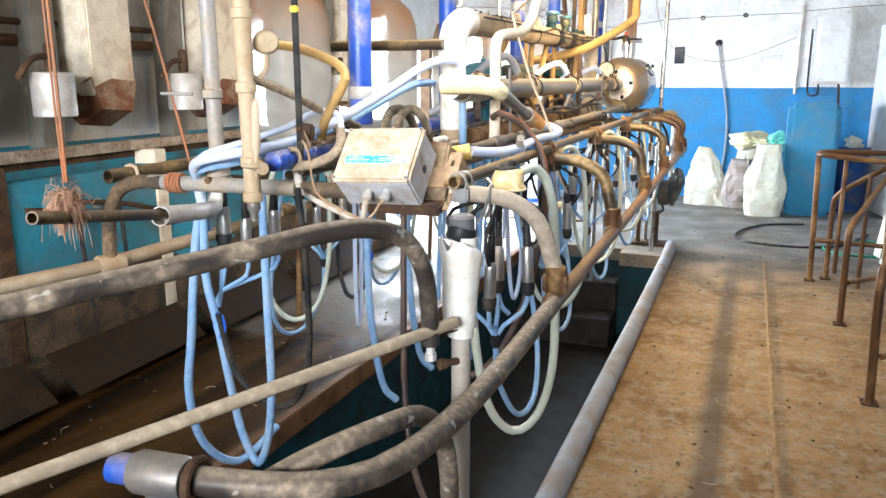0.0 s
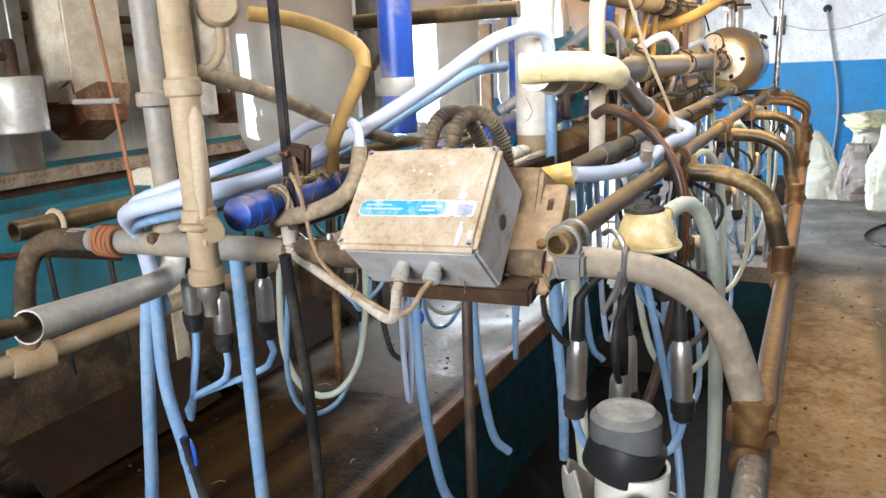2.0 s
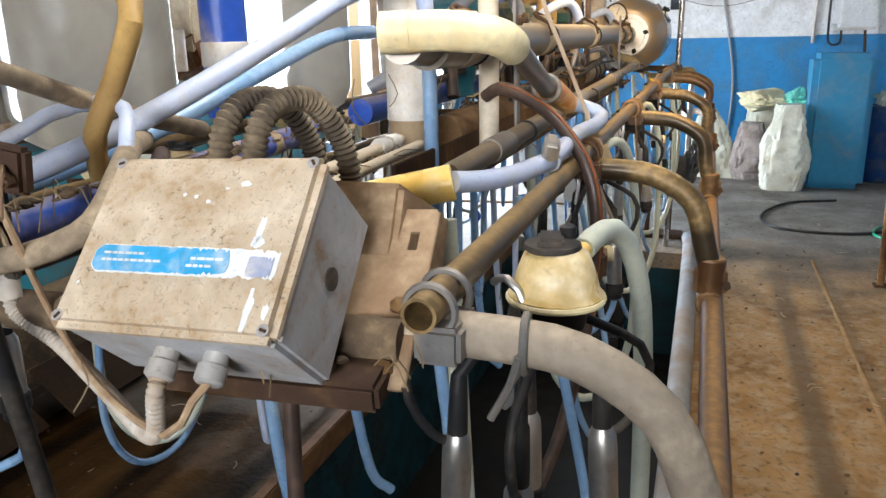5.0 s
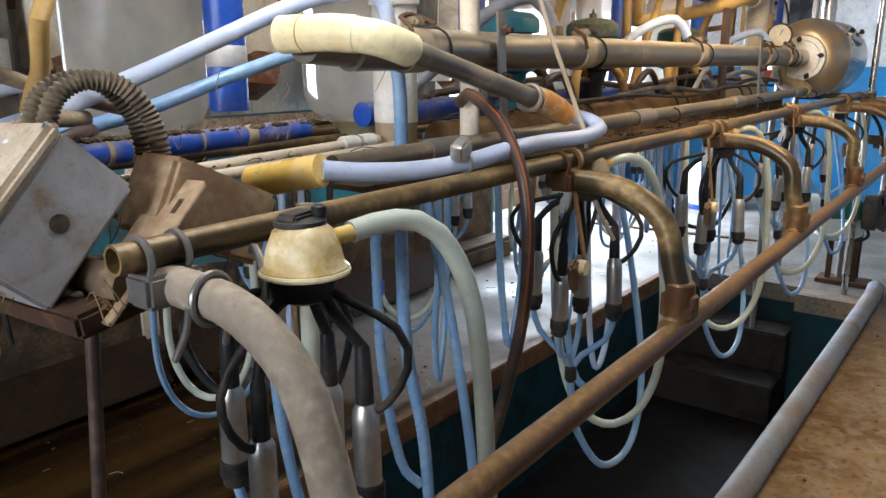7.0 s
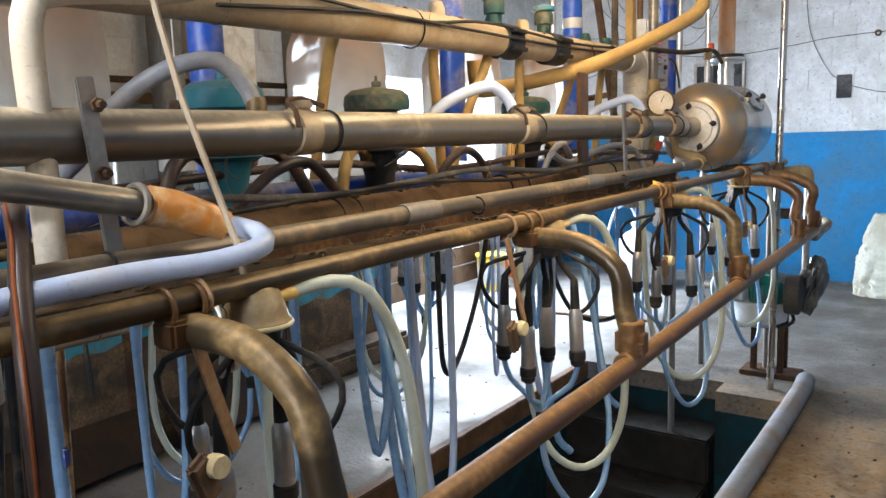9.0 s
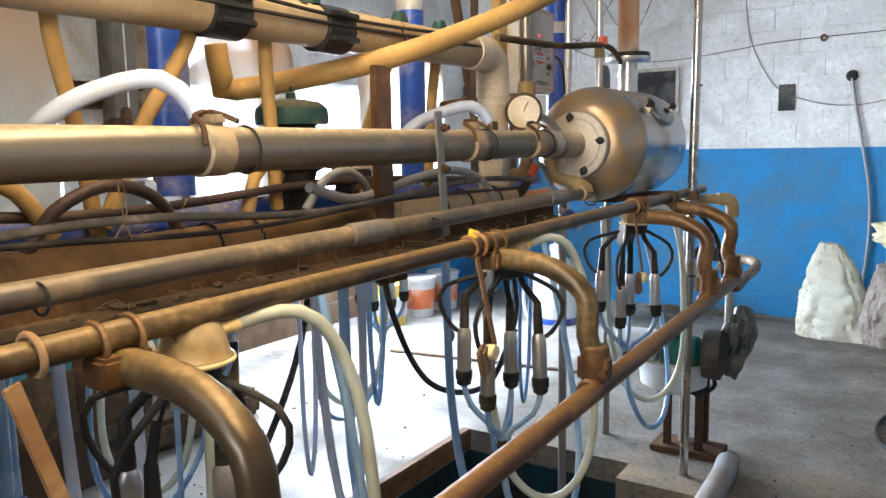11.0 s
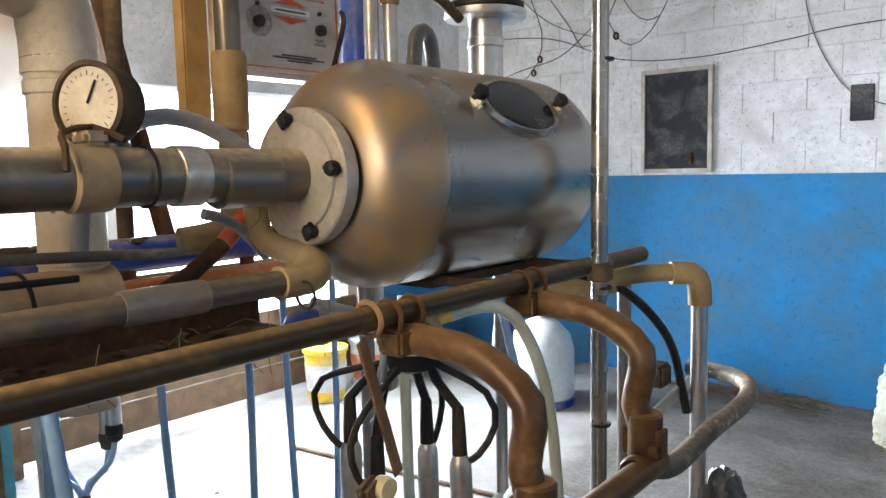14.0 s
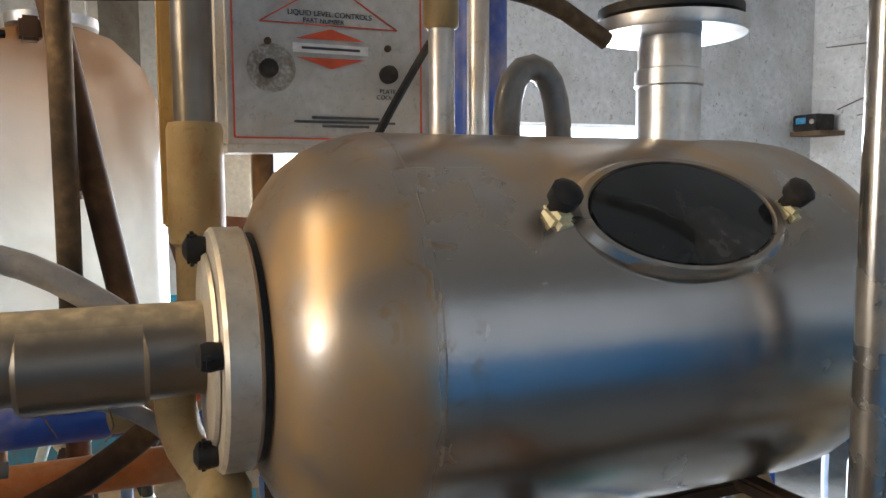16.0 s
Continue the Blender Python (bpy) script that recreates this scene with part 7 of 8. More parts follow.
def lettering(words, y, z, height, mat):
    """Printed words on the front panel, which faces east."""
    cu = bpy.data.curves.new("print", "FONT")
    cu.body, cu.size, cu.align_x, cu.extrude = words, height * 1.4, "CENTER", 0.0004
    ob = bpy.data.objects.new("print", cu)
    me = bpy.data.meshes.new_from_object(ob)
    bpy.data.objects.remove(ob)
    bm = bmesh.new()
    bm.from_mesh(me)
    bmesh.ops.transform(bm, matrix=pose(CX + 0.0052, y, z, 90, 0, 90), verts=bm.verts)
    part("printed_words", bm, mat, ctl, smooth=False)


lettering("LIQUID LEVEL CONTROLS", CY, 1.957, 0.0075, dark_print)
lettering("PART NUMBER", CY - 0.01, 1.9475, 0.0065, dark_print)
lettering("PLATE", CY + 0.085, 1.853, 0.0065, dark_print)
lettering("COOLER", CY + 0.085, 1.844, 0.0065, dark_print)
for y in (CY - 0.09, CY + 0.085):
    part("switch", lathe([(0.013, 0), (0.013, 0.012), (0.009, 0.014)], (CX + 0.004, y, 1.88), (1, 0, 0), 16), rubber, ctl, "black switch knob")
    part("lamp", lathe([(0.005, 0), (0.005, 0.005), (0.002, 0.007)], (CX + 0.004, y, 1.918), (1, 0, 0), 10), grime, ctl)
part("soot", lathe([(0.034, 0), (0.03, 0.0006)], (CX + 0.0045, CY - 0.085, 1.882), (1, 0, 0), 24), surface("smudge", (0.22, 0.19, 0.14), (0.5, 0.49, 0.47), 0.75, 0.8, coarse=70, fine=200), ctl, "brown smudge round the switch")
part("led", lathe([(0.004, 0), (0.004, 0.004), (0.002, 0.006)], (CX + 0.004, CY - 0.005, 2.005), (1, 0, 0), 10), led_mat, ctl, "lit red lamp")
part("cable", hose([(CX + 0.01, CY + 0.15, 1.93), (CX + 0.05, CY + 0.12, 1.90), (CX + 0.09, CY + 0.06, 1.82), (CX + 0.11, CY + 0.02, 1.76)], 0.006, 8), rubber, ctl, "black cable")
riser2 = thing("sensor_riser", (-1.22, 6.585, 1.5), "steel riser with a tan rubber sleeve", "pipe")
part("pipe", rod((-1.295, 6.612, 1.48), (-1.295, 6.612, TOP - 0.003), 0.026, 18), milk_steel, riser2)
part("sleeve", lathe([(0.03, 0), (0.036, 0.005), (0.036, 0.15), (0.033, 0.16)], (-1.295, 6.612, 1.64), (0, 0, 1), 20), tan, riser2, "tan rubber sleeve")
part("elbow", hose([(-1.295, 6.612, 1.66), (-1.295, 6.61, 1.50), (-1.30, 6.60, 1.45), (-1.31, 6.57, 1.43), (-1.33, 6.5, 1.42)], 0.029, 14), tan, riser2)
simple("ochre_board", slab(-1.435, -1.395, 6.575, 6.635, 1.66, TOP - 0.003, 0.004), yellow_hose, "narrow ochre-stained board beside the control unit", "board")
for x, y, m in ((-1.42, 6.72, rust_rail), (-1.45, 6.45, grime), (-1.30, 7.02, bright_steel)):
    simple("riser_pipe", rod((x, y, 1.2), (x + 0.02, y, TOP - 0.003), 0.017, 12), m, "slim dusty riser pipe", "pipe", "riser pipes")
led_bar = thing("vent_arm", (-1.2, 6.35, 1.9), "thin dark arm holding a red cap", "arm")
part("arm", hose([(-1.12, 6.05, 1.90), (-1.10, 6.5, 1.915), (-1.08, 6.85, 1.95), (-1.08, 7.0, 1.945), (-1.08, 7.1, 1.90)], 0.012, 10), grime, led_bar)
part("cap", lathe([(0.02, 0), (0.022, 0.01), (0.022, 0.03), (0.01, 0.035)], (-1.08, 6.88, 1.955), (0, 0, 1), 12), red_paint, led_bar)

slant = thing("slanted_bar", (-1.48, 6.47, 1.5), "dark brown slanted bar with a bolted bracket by the jar", "bar")
part("bar", rod((-1.52, 6.38, 2.3), (-1.45, 6.55, 1.38), 0.020, 14), rust_dark, slant)
part("bracket", box(-1.60, 6.40, 1.96, 0.20, 0.03, 0.035, 0.005, rot=(0, 8, 6)), rust_rail, slant)
part("bracket", box(-1.55, 6.46, 1.72, 0.14, 0.03, 0.03, 0.005, rot=(0, -6, 4)), rust_rail, slant)
for z in (1.955, 1.72):
    part("bolt", lathe([(0.012, 0), (0.012, 0.014), (0.007, 0.016), (0.007, 0.03)], (-1.475, 6.45, z), (0.9, -0.3, 0), 6), rust_dark, slant)
pole = thing("steel_pole", (-0.79, 7.2, 0), "tall stainless steel pole bound with black ties", "pole")
part("pole", rod((-0.80, 7.24, 0.0), (-0.775, 7.22, 3.08), 0.0195, 20), pole_steel, pole)
for z in (0.75, 0.95, 1.275, 1.79):
    part("tie", torus((-0.797 + 0.008 * z, 7.238, z), (0, 0, 1), 0.021, 0.004, 20, 6), rubber, pole)
part("clamp", lathe([(0.022, 0), (0.03, 0.004), (0.03, 0.04), (0.022, 0.044)], (-0.79, 7.235, 1.29), (0, 0, 1), 14), grime, pole)

outlet = thing("outlet_pipe", (-0.7, 7.5, 0.6), "plastic and steel outlet pipe dropping to the pump", "pipe")
part("arm", hose([(-0.88, 7.42, 1.262), (-0.80, 7.50, 1.275), (-0.73, 7.56, 1.275)], 0.024, 14), tan, outlet)
part("elbow", hose([(-0.75, 7.54, 1.275), (-0.71, 7.575, 1.272), (-0.695, 7.59, 1.245), (-0.693, 7.592, 1.19)], 0.030, 16), tan, outlet, "tan elbow")
part("drop", rod((-0.693, 7.592, 1.22), (-0.693, 7.592, 0.62), 0.0215, 16), bright_steel, outlet)
part("elbow", hose([(-0.693, 7.592, 0.66), (-0.693, 7.592, 0.60), (-0.71, 7.585, 0.575), (-0.78, 7.565, 0.57)], 0.028, 14), tan, outlet)
part("loop", hose([(-0.82, 7.84, 0.95), (-0.72, 7.82, 0.955), (-0.64, 7.775, 0.955), (-0.60, 7.71, 0.95), (-0.585, 7.60, 0.94), (-0.585, 7.39, 0.935), (-0.575, 7.15, 0.93), (-0.56, 6.98, 0.987)], 0.023, 16), steel_near, outlet, "bent grey tube")

pump = thing("milk_pump", (-0.85, 7.5, 0.5), "green and grey electric milk pump on a stand", "pump")
part("motor", lathe([(0.05, 0.0), (0.085, 0.015), (0.09, 0.03), (0.09, 0.17), (0.07, 0.19)], (-0.98, 7.46, 0.52), (1, 0.1, 0), 28), pump_green, pump, "green motor")
for k in range(9):
    part("fin", torus((-0.955 + 0.016 * k, 7.4625 + 0.0016 * k, 0.52), (1, 0.1, 0), 0.09, 0.004, 26, 6), pump_green, pump)
part("terminal_box", box(-0.90, 7.45, 0.62, 0.09, 0.08, 0.05, 0.008), pump_green, pump)
part("housing", lathe([(0.06, 0), (0.115, 0.01), (0.12, 0.03), (0.12, 0.09), (0.08, 0.11), (0.04, 0.12)], (-0.79, 7.48, 0.53), (1, 0.1, 0), 30), surface("dark_cast_iron", (0.035, 0.035, 0.036), (0.12, 0.10, 0.075), 0.35, 0.5, 0.3), pump, "dark cast iron pump housing")
g = bmesh.new()
bmesh.ops.create_icosphere(g, subdivisions=4, radius=1.0)
for v in g.verts:
    q = v.co.copy()
    f = 1 + noise.noise(q * 1.2 + Vector((4, 0, 0))) * 0.3 - (1 - abs(noise.noise(q * 2.4))) ** 5 * 0.25
    v.co = Vector((-0.655 + q.x * 0.08 * f + 0.03 * q.z, 7.60 + q.y * 0.10 * f, 0.585 + q.z * 0.185 * f))
part("guard", g, surface("dark_plastic_film", (0.055, 0.058, 0.056), (0.22, 0.21, 0.18), 0.35, 0.28, coarse=9, bump=0.15), pump, "dark plastic film wrapped round the pump end")
part("flat_bar", box(-0.73, 7.50, 0.955, 0.012, 0.36, 0.035, 0.003, rot=(0, 0, 8)), zinc, pump, "pale flat bar")
part("canister", lathe([(0.05, 0.0), (0.075, 0.012), (0.08, 0.03), (0.08, 0.19), (0.06, 0.21)], (-1.20, 7.44, 0.55), (1, 0.05, 0), 28), jerry_mat, pump, "milky white canister")
part("cap", lathe([(0.02, 0), (0.028, -0.01), (0.028, -0.04), (0.018, -0.045)], (-1.205, 7.44, 0.56), (1, 0.05, 0), 14), bright_steel, pump)
part("basin", lathe([(0.09, -0.10), (0.16, -0.06), (0.17, 0.06), (0.16, 0.06)], (-0.93, 7.50, 0.42), (0, 0, 1), 28), jerry_mat, pump, "milky plastic basin")
for x, y in ((-0.96, 7.52), (-0.80, 7.50), (-0.80, 7.62)):
    part("leg", box(x, y, 0.22, 0.035, 0.035, 0.44, 0.004), rust_dark, pump)
part("base", box(-0.86, 7.55, 0.015, 0.34, 0.2, 0.03, 0.005), rust_dark, pump)
part("bracket", box(-0.78, 7.48, 1.02, 0.10, 0.06, 0.06, 0.008), grime, pump)
part("valve", lathe([(0.016, 0), (0.016, 0.05), (0.03, 0.05), (0.03, 0.07), (0.014, 0.08), (0.014, 0.14)], (-0.86, 7.58, 0.82), (0, 0, 1), 14), zinc, pump)
simple("hose", hose([(-0.95, 7.30, 1.30), (-0.85, 7.45, 1.24), (-0.76, 7.55, 1.10), (-0.72, 7.58, 0.9)], 0.012, 10), rubber, "black rubber hose curving to the pump", "hose", "loose hoses")
simple("hose", hose([(-0.80, 7.6, 0.45), (-0.74, 7.55, 0.36), (-0.80, 7.45, 0.33), (-0.9, 7.5, 0.36)], 0.011, 10), rubber, "black rubber hose curving to the pump", "hose", "loose hoses")
chain = thing("dangling_hook", (-1.35, 7.6, 0.4), "dark blue cord with a wire hook", "cord")
part("cord", hose([(-1.30, 7.56, 1.318), (-1.36, 7.70, 1.28), (-1.375, 7.72, 0.9), (-1.37, 7.72, 0.46)], 0.006, 6), blue_pipe, chain)
part("hook", hose([(-1.37, 7.72, 0.47), (-1.37, 7.72, 0.40), (-1.36, 7.73, 0.37), (-1.34, 7.74, 0.385), (-1.335, 7.745, 0.42)], 0.004, 6), rust_dark, chain)

# far left: canister, buckets, boxes, low blue unit
can = thing("canister", (-2.62, 9.85, 0), "milky plastic canister with a pale hose loop", "canister")
part("body", lathe([(0.15, 0), (0.20, 0.02), (0.215, 0.06), (0.215, 0.34), (0.19, 0.44), (0.12, 0.52), (0.06, 0.55), (0.055, 0.60)], (-2.62, 9.85, 0.02), (0, 0, 1), 32), jerry_mat, can)
part("cap", lathe([(0.065, 0.59), (0.068, 0.60), (0.068, 0.65), (0.05, 0.66)], (-2.62, 9.85, 0.02), (0, 0, 1), 20), heater_white, can)
part("base_ring", lathe([(0.205, 0), (0.215, 0.005), (0.215, 0.05), (0.205, 0.055)], (-2.62, 9.85, 0.0), (0, 0, 1), 30), blue_pipe, can, "blue base ring")
part("hose", hose([(-2.62, 9.84, 0.66), (-2.68, 9.80, 0.80), (-2.80, 9.74, 0.78), (-2.88, 9.70, 0.5), (-2.86, 9.66, 0.2), (-2.78, 9.60, 0.05)], 0.016, 10), hose_white, can)
for x, y, m, lab in ((-3.85, 9.05, bucket_yellow, "yellow paint bucket with printed band"), (-3.82, 9.45, bucket_red, "white bucket with orange-red print"), (-3.80, 9.82, bucket_red, "white bucket with orange-red print")):
    bk = thing("bucket", (x, y, 0), lab, "bucket", "buckets by the doorway")
    z0 = 0.0 if m is bucket_yellow else 0.0
    part("body", lathe([(0.12, 0), (0.125, 0.005), (0.145, 0.34), (0.15, 0.345)], (x, y, z0), (0, 0, 1), 30), m if m is bucket_yellow else heater_white, bk)
    part("lid", lathe([(0.15, 0.335), (0.157, 0.34), (0.157, 0.365), (0.14, 0.37)], (x, y, z0), (0, 0, 1), 30), bucket_yellow if m is bucket_yellow else heater_white, bk)
    part("print_band", lathe([(0.1325, 0.08), (0.1445, 0.26), (0.1435, 0.26), (0.1315, 0.08)], (x, y, z0), (0, 0, 1), 30), heater_white if m is bucket_yellow else bucket_red, bk)
unit = thing("manger_wall", (-3.45, 3.6, 0), "flaking teal concrete wall of the manger", "manger")
part("body", slab(-3.53, -3.41, 0.2, 6.9, 0.0, 1.085, 0.012), teal_wall, unit)
part("kerb", slab(-3.41, -3.16, 0.2, 6.85, 0.0, 0.16, 0.03), grime, unit, "dung-caked foot of the wall")
for y in (2.0, 3.1, 4.2, 5.3):
    plate = thing("rusty_plate", (-3.1, y, 0.05), "rusty sheet metal plate leaning on the trough", "plate", "trough plates")
    part("sheet", box(-3.13, y, 0.14, 0.012, 1.0, 0.28, 0.003, rot=(0, -48, 2)), surface("brown_sheet_rust", (0.022, 0.012, 0.006), (0.048, 0.026, 0.012), 0.5, 0.75) if y == 2.0 else bpy.data.materials["brown_sheet_rust"], plate)
crust = bmesh.new()
low_edge, top_edge = [], []
for k in range(134):
    y = 0.2 + 0.05 * k
    h = 0.5 + 0.16 * noise.noise(Vector((y * 1.1, 0, 0))) + 0.09 * noise.noise(Vector((y * 5, 3, 0)))
    low_edge.append((crust.verts.new((-3.40, y, 0.0)), crust.verts.new((-3.409, y, 0.0))))
    top_edge.append((crust.verts.new((-3.403, y, h)), crust.verts.new((-3.409, y, h + 0.01))))
for k in range(133):
    a, b, c, d = low_edge[k][0], low_edge[k + 1][0], top_edge[k + 1][0], top_edge[k][0]
    crust.faces.new((a, b, c, d))
    crust.faces.new((d, c, top_edge[k + 1][1], top_edge[k][1]))
part("dung_crust", crust, grime, unit, "dark dung crust on the lower wall")
simple("floor_bar", rod((-3.3, 8.3, 0.012), (-1.7, 8.5, 0.012), 0.012, 8), wood, "thin wooden strip lying on the concrete", "strip")

# feeders along the west wall
def feeder(y):
    fd = thing("feed_hopper", (-3.75, y, 1.3), "dusty feed chute with a zinc feed cylinder", "feeder", "feed hoppers")
    part("chute", box(-3.80, y + 0.48, 2.298, 0.30, 0.34, 1.6, 0.01), chute_paint, fd, "cream painted square chute")
    part("chute_foot", tube(bmesh.new(), ((-3.80, y + 0.48, 1.52), (-3.72, y + 0.46, 1.36)), [0.24, 0.16], 4), chute_brown, fd, "rusty brown chute foot")
    part("cylinder", lathe([(0.108, 0), (0.114, 0.006), (0.114, 0.236), (0.108, 0.242)], (-3.62, y + 0.0, 1.39), (0, 0, 1), 28), zinc, fd, "zinc feed cylinder")
    part("neck", lathe([(0.03, 0.27), (0.03, 0.4), (0.02, 0.42)], (-3.62, y + 0.0, 1.37), (0, 0, 1), 12), rust_dark, fd)
    part("arm", hose([(-3.62, y, 1.72), (-3.62, y - 0.12, 1.70), (-3.64, y - 0.2, 1.6)], 0.018, 8), rust_dark, fd)
    part("post", slab(-3.93, -3.80, y + 0.06, y + 0.22, 1.2, TOP - 0.002, 0.006), surface("olive_grey_post", (0.20, 0.185, 0.155), (0.11, 0.085, 0.06), 0.45, 0.7), fd, "olive grey steel post")
    part("rod", rod((-3.62, y + 0.02, 1.72), (-3.62, y + 0.02, TOP - 0.003), 0.005, 6), zinc, fd)
    return fd


f0 = feeder(3.18)
for y in (4.25, 5.33, 6.4, 2.1):
    copy_thing(f0, pose(-3.75, y, 1.3))
auger = thing("auger_pipe", (-3.9, 4.2, 1.83), "rusty steel pipe along the wall behind the feeders", "pipe")
part("pipe", rod((-3.95, 0.5, 1.80), (-3.95, 6.9, 1.83), 0.035, 14), rust_rail, auger)
part("pipe", rod((-3.9, 0.5, 1.90), (-3.9, 6.9, 1.93), 0.02, 12), rust_dark, auger)
ledge = thing("wall_ledge", (-3.5, 4, 1.2), "rusty angle iron with flaking white paint", "ledge")
part("angle", slab(-3.56, -3.50, 0.5, 6.8, 1.17, 1.23, 0.004), surface("flaking_white_rust", (0.50, 0.42, 0.32), (0.13, 0.065, 0.03), 0.85, 0.8, coarse=11), ledge)
part("web", slab(-3.56, -3.55, 0.5, 6.8, 1.125, 1.17, 0.002), rust_dark, ledge)
for y in (2.6, 3.72, 4.8, 5.9):
    part("upright", slab(-3.56, -3.395, y - 0.05, y + 0.05, 0.0, 1.17, 0.006), chute_paint if y == 3.72 else rust_dark, ledge)
for y in (3.0, 3.3, 4.2, 4.5):
    simple("iron_bar", hose([(-3.35, y - 0.3, 0.95), (-3.33, y, 0.90), (-3.32, y + 0.35, 0.80)], 0.014, 8), rust_dark, "bent rusty bar of the head restraint", "bar", "restraint bars")
    simple("chain_tie", hose([(-3.34, y, 0.9), (-3.33, y + 0.01, 0.6), (-3.32, y + 0.02, 0.35)], 0.012, 6), rubber, "black chain tie hanging from the bar", "tie", "chain ties")

# right-hand railing
yard = thing("tubular_gate", (0.7, 5.4, 0), "rusty tubular steel gate with rounded corners", "gate")
for pts in ([(0.527, 6.613, 0.0), (0.515, 6.613, 0.5), (0.50, 6.613, 1.0)],
            [(1.35, 6.80, 1.03), (0.75, 6.74, 1.03), (0.56, 6.70, 1.03), (0.50, 6.63, 1.025), (0.54, 6.55, 1.02), (0.80, 6.38, 1.01), (1.30, 6.08, 1.0)],
            [(0.65, 6.72, 0.0), (0.65, 6.72, 0.58), (0.665, 6.70, 0.68), (0.73, 6.64, 0.76), (0.95, 6.45, 0.95), (1.15, 6.28, 1.08)],
            [(0.642, 5.446, 0.0), (0.635, 5.446, 0.56), (0.65, 5.48, 0.66), (0.72, 5.62, 0.74), (0.84, 5.9, 0.86), (1.0, 6.3, 1.0)],
            [(0.658, 4.098, 0.0), (0.64, 4.10, 0.60), (0.66, 4.14, 0.71), (0.72, 4.26, 0.78), (0.9, 4.7, 0.92), (1.05, 5.1, 1.02)]):
    part("frame", hose(pts, 0.022, 12), rust_rail, yard)
for a, b in (((0.52, 6.61, 0.34), (1.2, 6.5, 0.34)), ((0.66, 5.42, 0.30), (1.2, 5.9, 0.33)), ((0.68, 4.08, 0.26), (1.2, 4.6, 0.30)), ((0.86, 6.50, 0.0), (0.86, 6.52, 0.88)), ((0.92, 5.75, 0.0), (0.92, 6.02, 1.0)), ((0.95, 4.6, 0.0), (0.95, 4.8, 0.92)), ((0.68, 6.44, 0.12), (0.68, 6.46, 1.0))):
    part("bar", rod(a, b, 0.017, 10), rust_rail, yard)
for x, y in ((0.527, 6.613), (0.65, 6.72), (0.642, 5.446), (0.658, 4.098)):
    part("foot", box(x, y, 0.006, 0.08, 0.08, 0.012, 0.003), rust_dark, yard)
simple("floor_hose", hose([(0.62, 9.2, 0.012), (0.2, 9.0, 0.012), (-0.06, 8.45, 0.012), (0.02, 8.0, 0.012), (0.5, 7.9, 0.012), (0.9, 8.15, 0.012), (1.2, 8.8, 0.012)], 0.011, 8), rubber, "black hose lying on the concrete in a loop", "hose", "floor hoses")
simple("floor_hose", hose([(1.4, 8.5, 0.012), (0.9, 8.3, 0.012), (0.72, 7.95, 0.012), (0.9, 7.7, 0.012), (1.4, 7.75, 0.012)], 0.010, 8), surface("green_hose", (0.02, 0.28, 0.16), (0.1, 0.2, 0.12), 0.3, 0.4), "green garden hose lying on the concrete", "hose", "floor hoses")
simple("white_bag", box(1.25, 7.4, 0.25, 0.3, 0.25, 0.5, 0.07, rot=(4, 6, 20)), sack_mat, "white sack leaning behind the gate", "sack")

# ---- dirt and small lines among the pipes ----
for pts, r, mat in (
        ([(-1.12, 3.4, 1.44), (-1.13, 4.0, 1.40), (-1.12, 4.6, 1.43), (-1.13, 5.2, 1.40), (-1.13, 5.9, 1.44), (-1.15, 6.4, 1.42)], 0.009, cable_grey),
        ([(-1.10, 3.6, 1.39), (-1.11, 4.3, 1.41), (-1.12, 4.9, 1.385), (-1.11, 5.5, 1.41), (-1.12, 6.2, 1.40)], 0.006, rubber),
        ([(-1.30, 3.4, 1.44), (-1.29, 4.1, 1.47), (-1.28, 4.7, 1.43), (-1.28, 5.4, 1.46), (-1.30, 6.2, 1.43)], 0.011, brown_hose),
        ([(-1.14, 5.15, 1.46), (-1.16, 5.32, 1.42), (-1.20, 5.52, 1.43), (-1.20, 5.70, 1.46), (-1.16, 5.84, 1.475), (-1.13, 5.95, 1.44), (-1.12, 6.02, 1.37)], 0.013, hose_grey),
        ([(-1.20, 4.5, 1.38), (-1.19, 4.55, 1.45), (-1.20, 4.66, 1.49), (-1.22, 4.78, 1.46), (-1.22, 4.84, 1.38)], 0.013, brown_hose),
        ([(-1.20, 5.2, 1.40), (-1.19, 5.26, 1.47), (-1.20, 5.36, 1.49), (-1.22, 5.46, 1.45), (-1.22, 5.5, 1.38)], 0.012, hose_grey),
        ([(-1.22, 3.75, 1.38), (-1.20, 3.85, 1.46), (-1.21, 3.98, 1.48), (-1.23, 4.1, 1.40)], 0.014, brown_hose)):
    simple("pipe_hose", hose(pts, r, 10), mat, "dusty hose lying along the pipes", "hose", "hoses along the pipes")
yellow_tag = thing("yellow_tag", (-0.84, 5.36, 1.31), "small yellow plastic tag on the rail", "tag")
part("tag", box(-0.835, 5.40, rail_z(5.4) + 0.027, 0.026, 0.045, 0.006, 0.002, rot=(14, 20, 30)), bucket_yellow, yellow_tag)
part("loop", torus((rail_x(5.36), 5.36, rail_z(5.36)), (0, 1, 0.2), 0.025, 0.004, 18, 6), leather, yellow_tag)
rnd = random.Random(31)
clods = bmesh.new()
lines = ((-1.10, 1.275, 0.045, 2.9, 6.5), (-1.21, 1.383, 0.025, 3.4, 6.2), (-1.38, 1.424, 0.02, 3.3, 6.8), (-1.23, 1.90, 0.02, 3.4, 6.1), (-1.33, 1.385, 0.02, 2.1, 3.0), (-1.25, 1.32, 0.03, 2.2, 3.1), (-1.02, 1.225, 0.1, 2.15, 2.3))
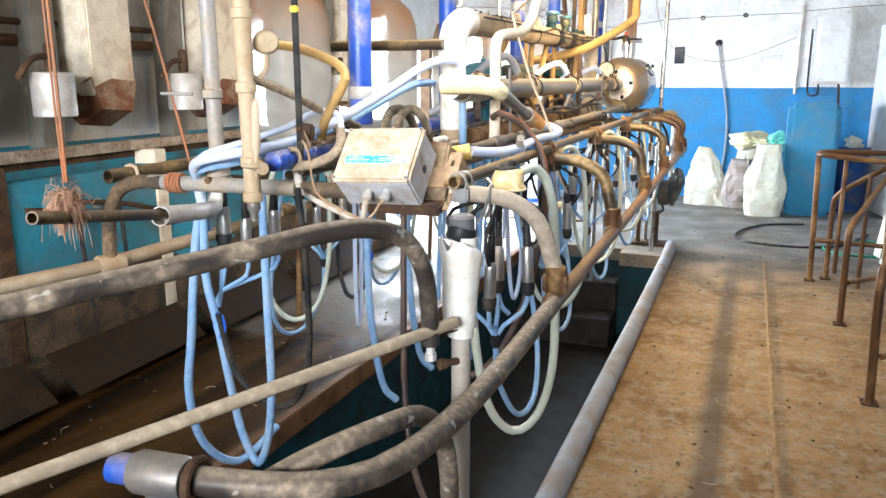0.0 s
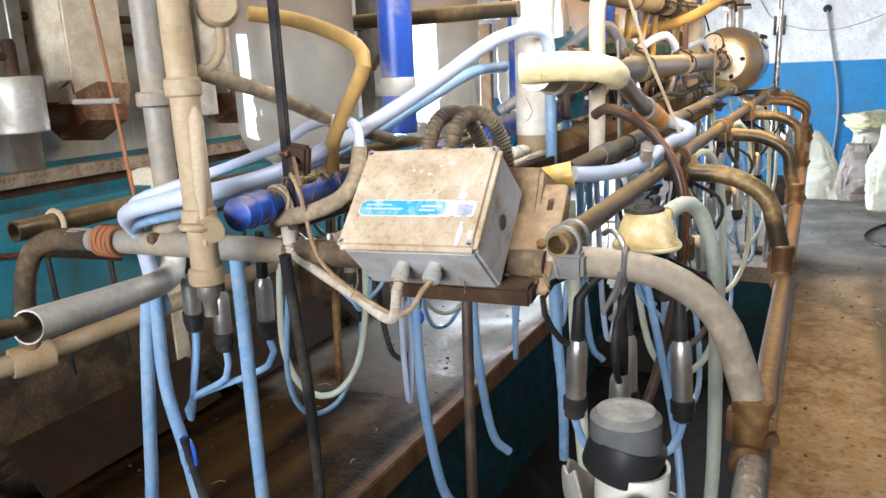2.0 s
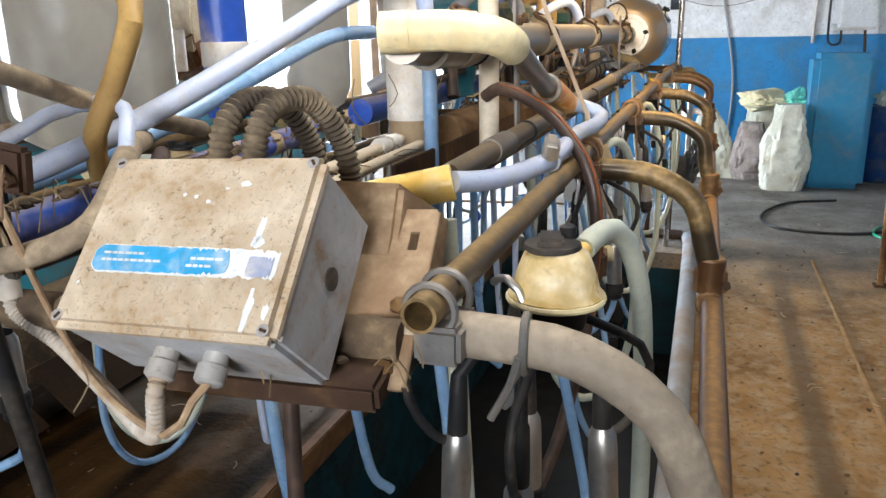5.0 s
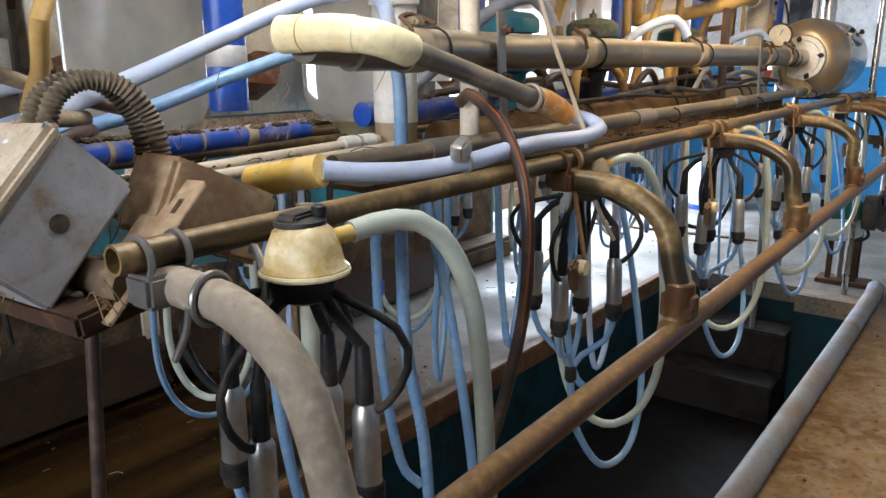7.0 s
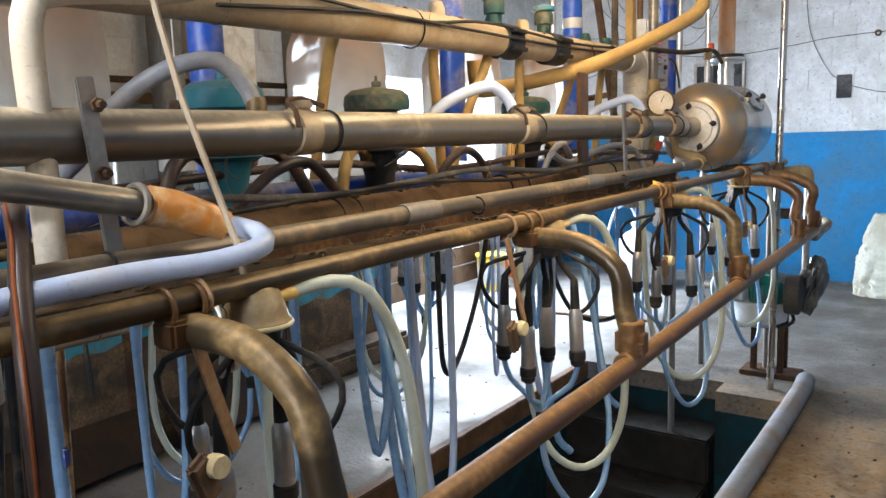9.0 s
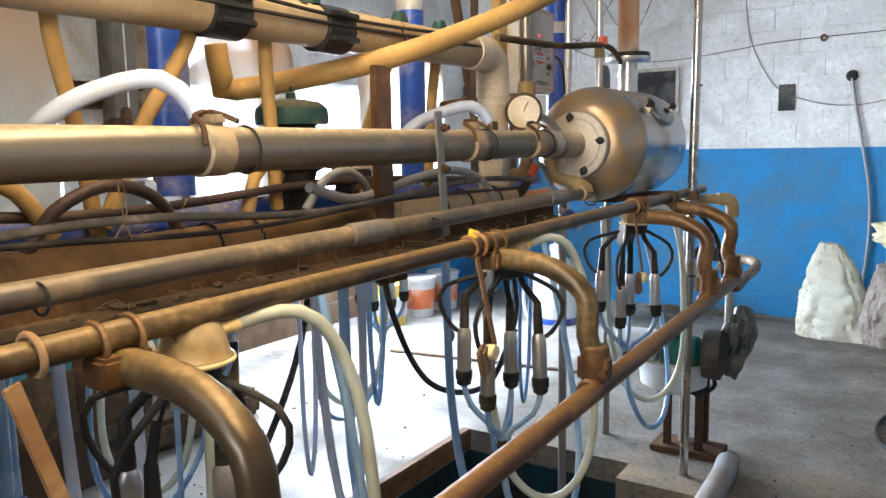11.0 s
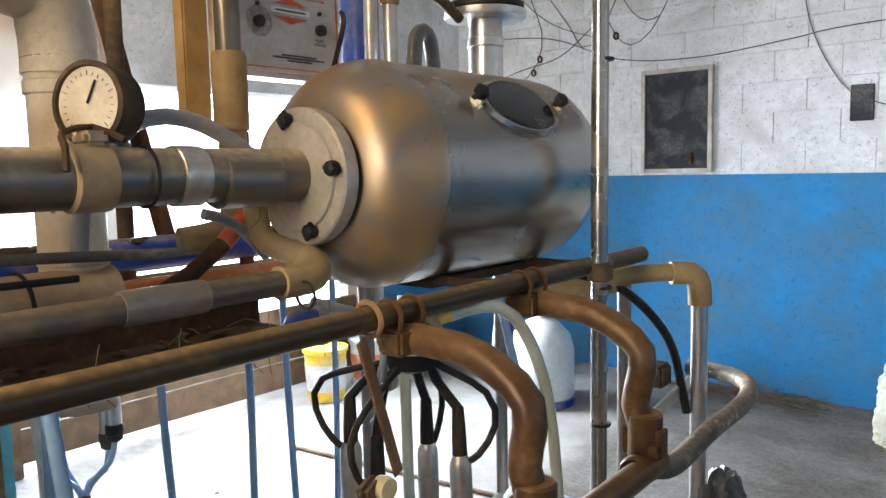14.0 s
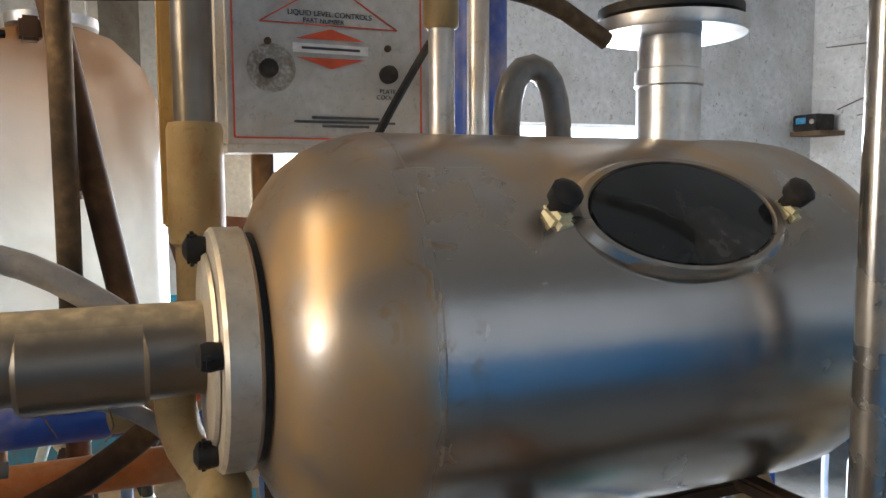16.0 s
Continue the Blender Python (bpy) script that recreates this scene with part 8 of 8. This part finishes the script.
for k in range(520):
    x0, z0, w, y0, y1 = lines[k % len(lines)]
    sz = rnd.uniform(0.003, 0.012)
    q = Vector((x0 + rnd.gauss(0, w * 0.5), rnd.uniform(y0, y1), z0 + sz * 0.2))
    made = bmesh.ops.create_icosphere(clods, subdivisions=1, radius=sz)
    for v in made["verts"]:
        v.co = q + Vector((v.co.x * rnd.uniform(0.7, 1.5), v.co.y * rnd.uniform(0.7, 1.9), v.co.z * 0.6))
solid("dirt_clods", clods, grime, "crumbs of dry dirt lying on the pipes", "dirt", "stuff")
fluff = bmesh.new()
for k in range(260):
    x0, z0, w, y0, y1 = lines[k % len(lines)]
    p0 = Vector((x0 + rnd.gauss(0, w), rnd.uniform(y0, y1), z0 + 0.004))
    a, l = rnd.uniform(0, 6.28), rnd.uniform(0.02, 0.08)
    d = Vector((math.cos(a), math.sin(a), 0)) * l
    tube(fluff, (p0, p0 + d * 0.5 + Vector((0, 0, rnd.uniform(0.0, 0.015))), p0 + d + Vector((0, 0, rnd.uniform(-0.05, 0.01)))), 0.0011, 3, step=0.05)
for k in range(70):
    y = rnd.uniform(2.0, 6.6)
    x, z = rnd.choice(((rail_x(y), rail_z(y) - 0.02), (-1.07, 1.51), (-1.0, 1.32), (-1.15, 1.26)))
    l = rnd.uniform(0.03, 0.12)
    tube(fluff, ((x, y, z), (x + rnd.uniform(-0.01, 0.01), y + rnd.uniform(-0.02, 0.02), z - l * 0.6), (x + rnd.uniform(-0.02, 0.02), y + rnd.uniform(-0.03, 0.03), z - l)), 0.0011, 3, step=0.05)
solid("straw_and_cobweb", fluff, fluff_mat, "straws and dusty threads caught on the pipes", "dirt", "stuff")

# ---- wall blocks, laid last ----
def lay(parent, mat, horizontal, fixed, a0, a1, z0, z1, skip):
    me = block_mesh(mat)
    r = random.Random(3)
    row = 0
    z = z0
    while z + BLOCK_H * 0.5 < z1:
        a = a0 + (BLOCK_W / 2 if row % 2 else 0)
        while a + BLOCK_W * 0.5 < a1:
            ca, cz = a + BLOCK_W / 2, z + BLOCK_H / 2
            if not any(s0 < ca < s1 and t0 < cz < t1 for s0, s1, t0, t1 in skip):
                ob = new("block", me)
                ob.parent = parent
                d = r.uniform(-0.0016, 0.0016)
                ob.matrix_basis = pose(ca, fixed + d, cz, r.uniform(-0.3, 0.3), 0, r.uniform(-0.3, 0.3)) if horizontal else pose(fixed + d, ca, cz, 0, r.uniform(-0.3, 0.3), 90 + r.uniform(-0.3, 0.3))
            a += BLOCK_W
        z += BLOCK_H
        row += 1


lay(wall_north, white_block, True, NORTH + 0.012, WEST, EAST, DADO_N + 0.01, TOP, [])
lay(wall_west, west_block, False, WEST - 0.012, 1.0, DOOR_Y0 - 0.2, DADO_W + 0.01, TOP, [])

# small litter on the concrete
litter = bmesh.new()
rnd = random.Random(14)
for k in range(420):
    x, y = (rnd.uniform(-0.5, 0.9), rnd.uniform(2.0, 10.6)) if k < 240 else (rnd.uniform(-3.3, -2.05), rnd.uniform(1.5, 8.5))
    s = rnd.uniform(0.003, 0.011)
    box(x, y, s * 0.3, s * rnd.uniform(0.8, 2.2), s, s * 0.6, 0.0, rot=(0, 0, rnd.uniform(0, 180)), bm=litter)
solid("floor_crumbs", litter, grime, "crumbs of dung and dirt on the concrete", "dirt", "stuff")
wisps = bmesh.new()
for k in range(160):
    x, y = (rnd.uniform(-0.5, 0.9), rnd.uniform(2.0, 10.0)) if k < 90 else (rnd.uniform(-3.3, -2.05), rnd.uniform(1.5, 8.5))
    a, l = rnd.uniform(0, 6.28), rnd.uniform(0.02, 0.09)
    tube(wisps, ((x, y, 0.004), (x + math.cos(a) * l * 0.5, y + math.sin(a) * l * 0.5, 0.007), (x + math.cos(a + 0.4) * l, y + math.sin(a + 0.4) * l, 0.004)), 0.0016, 3, step=0.05)
solid("straw_wisps", wisps, jute, "single straws scattered on the concrete", "straw", "stuff")
joint = bmesh.new()
rim = []
for k in range(121):
    y = 1.6 + 0.046 * k
    x = 0.212 + (0.195 - 0.212) * (y - 3.069) / (7.504 - 3.069) + 0.006 * noise.noise(Vector((0, y * 3, 1)))
    w = 0.014 + 0.009 * noise.noise(Vector((4, y * 5, 0)))
    h = 0.004 + 0.003 * noise.noise(Vector((8, y * 7, 0)))
    rim.append([joint.verts.new(c) for c in ((x - w, y, 0.0), (x - w * 0.3, y, h), (x + w * 0.4, y, h * 0.9), (x + w, y, 0.0))])
for a, b in zip(rim, rim[1:]):
    for j in range(3):
        joint.faces.new((a[j], a[j + 1], b[j + 1], b[j]))
solid("floor_joint", joint, surface("pale_joint_mortar", (0.30, 0.205, 0.105), (0.17, 0.10, 0.045), 0.6, 0.85, coarse=10), "pale raised joint along the brown concrete", "floor joint", S)
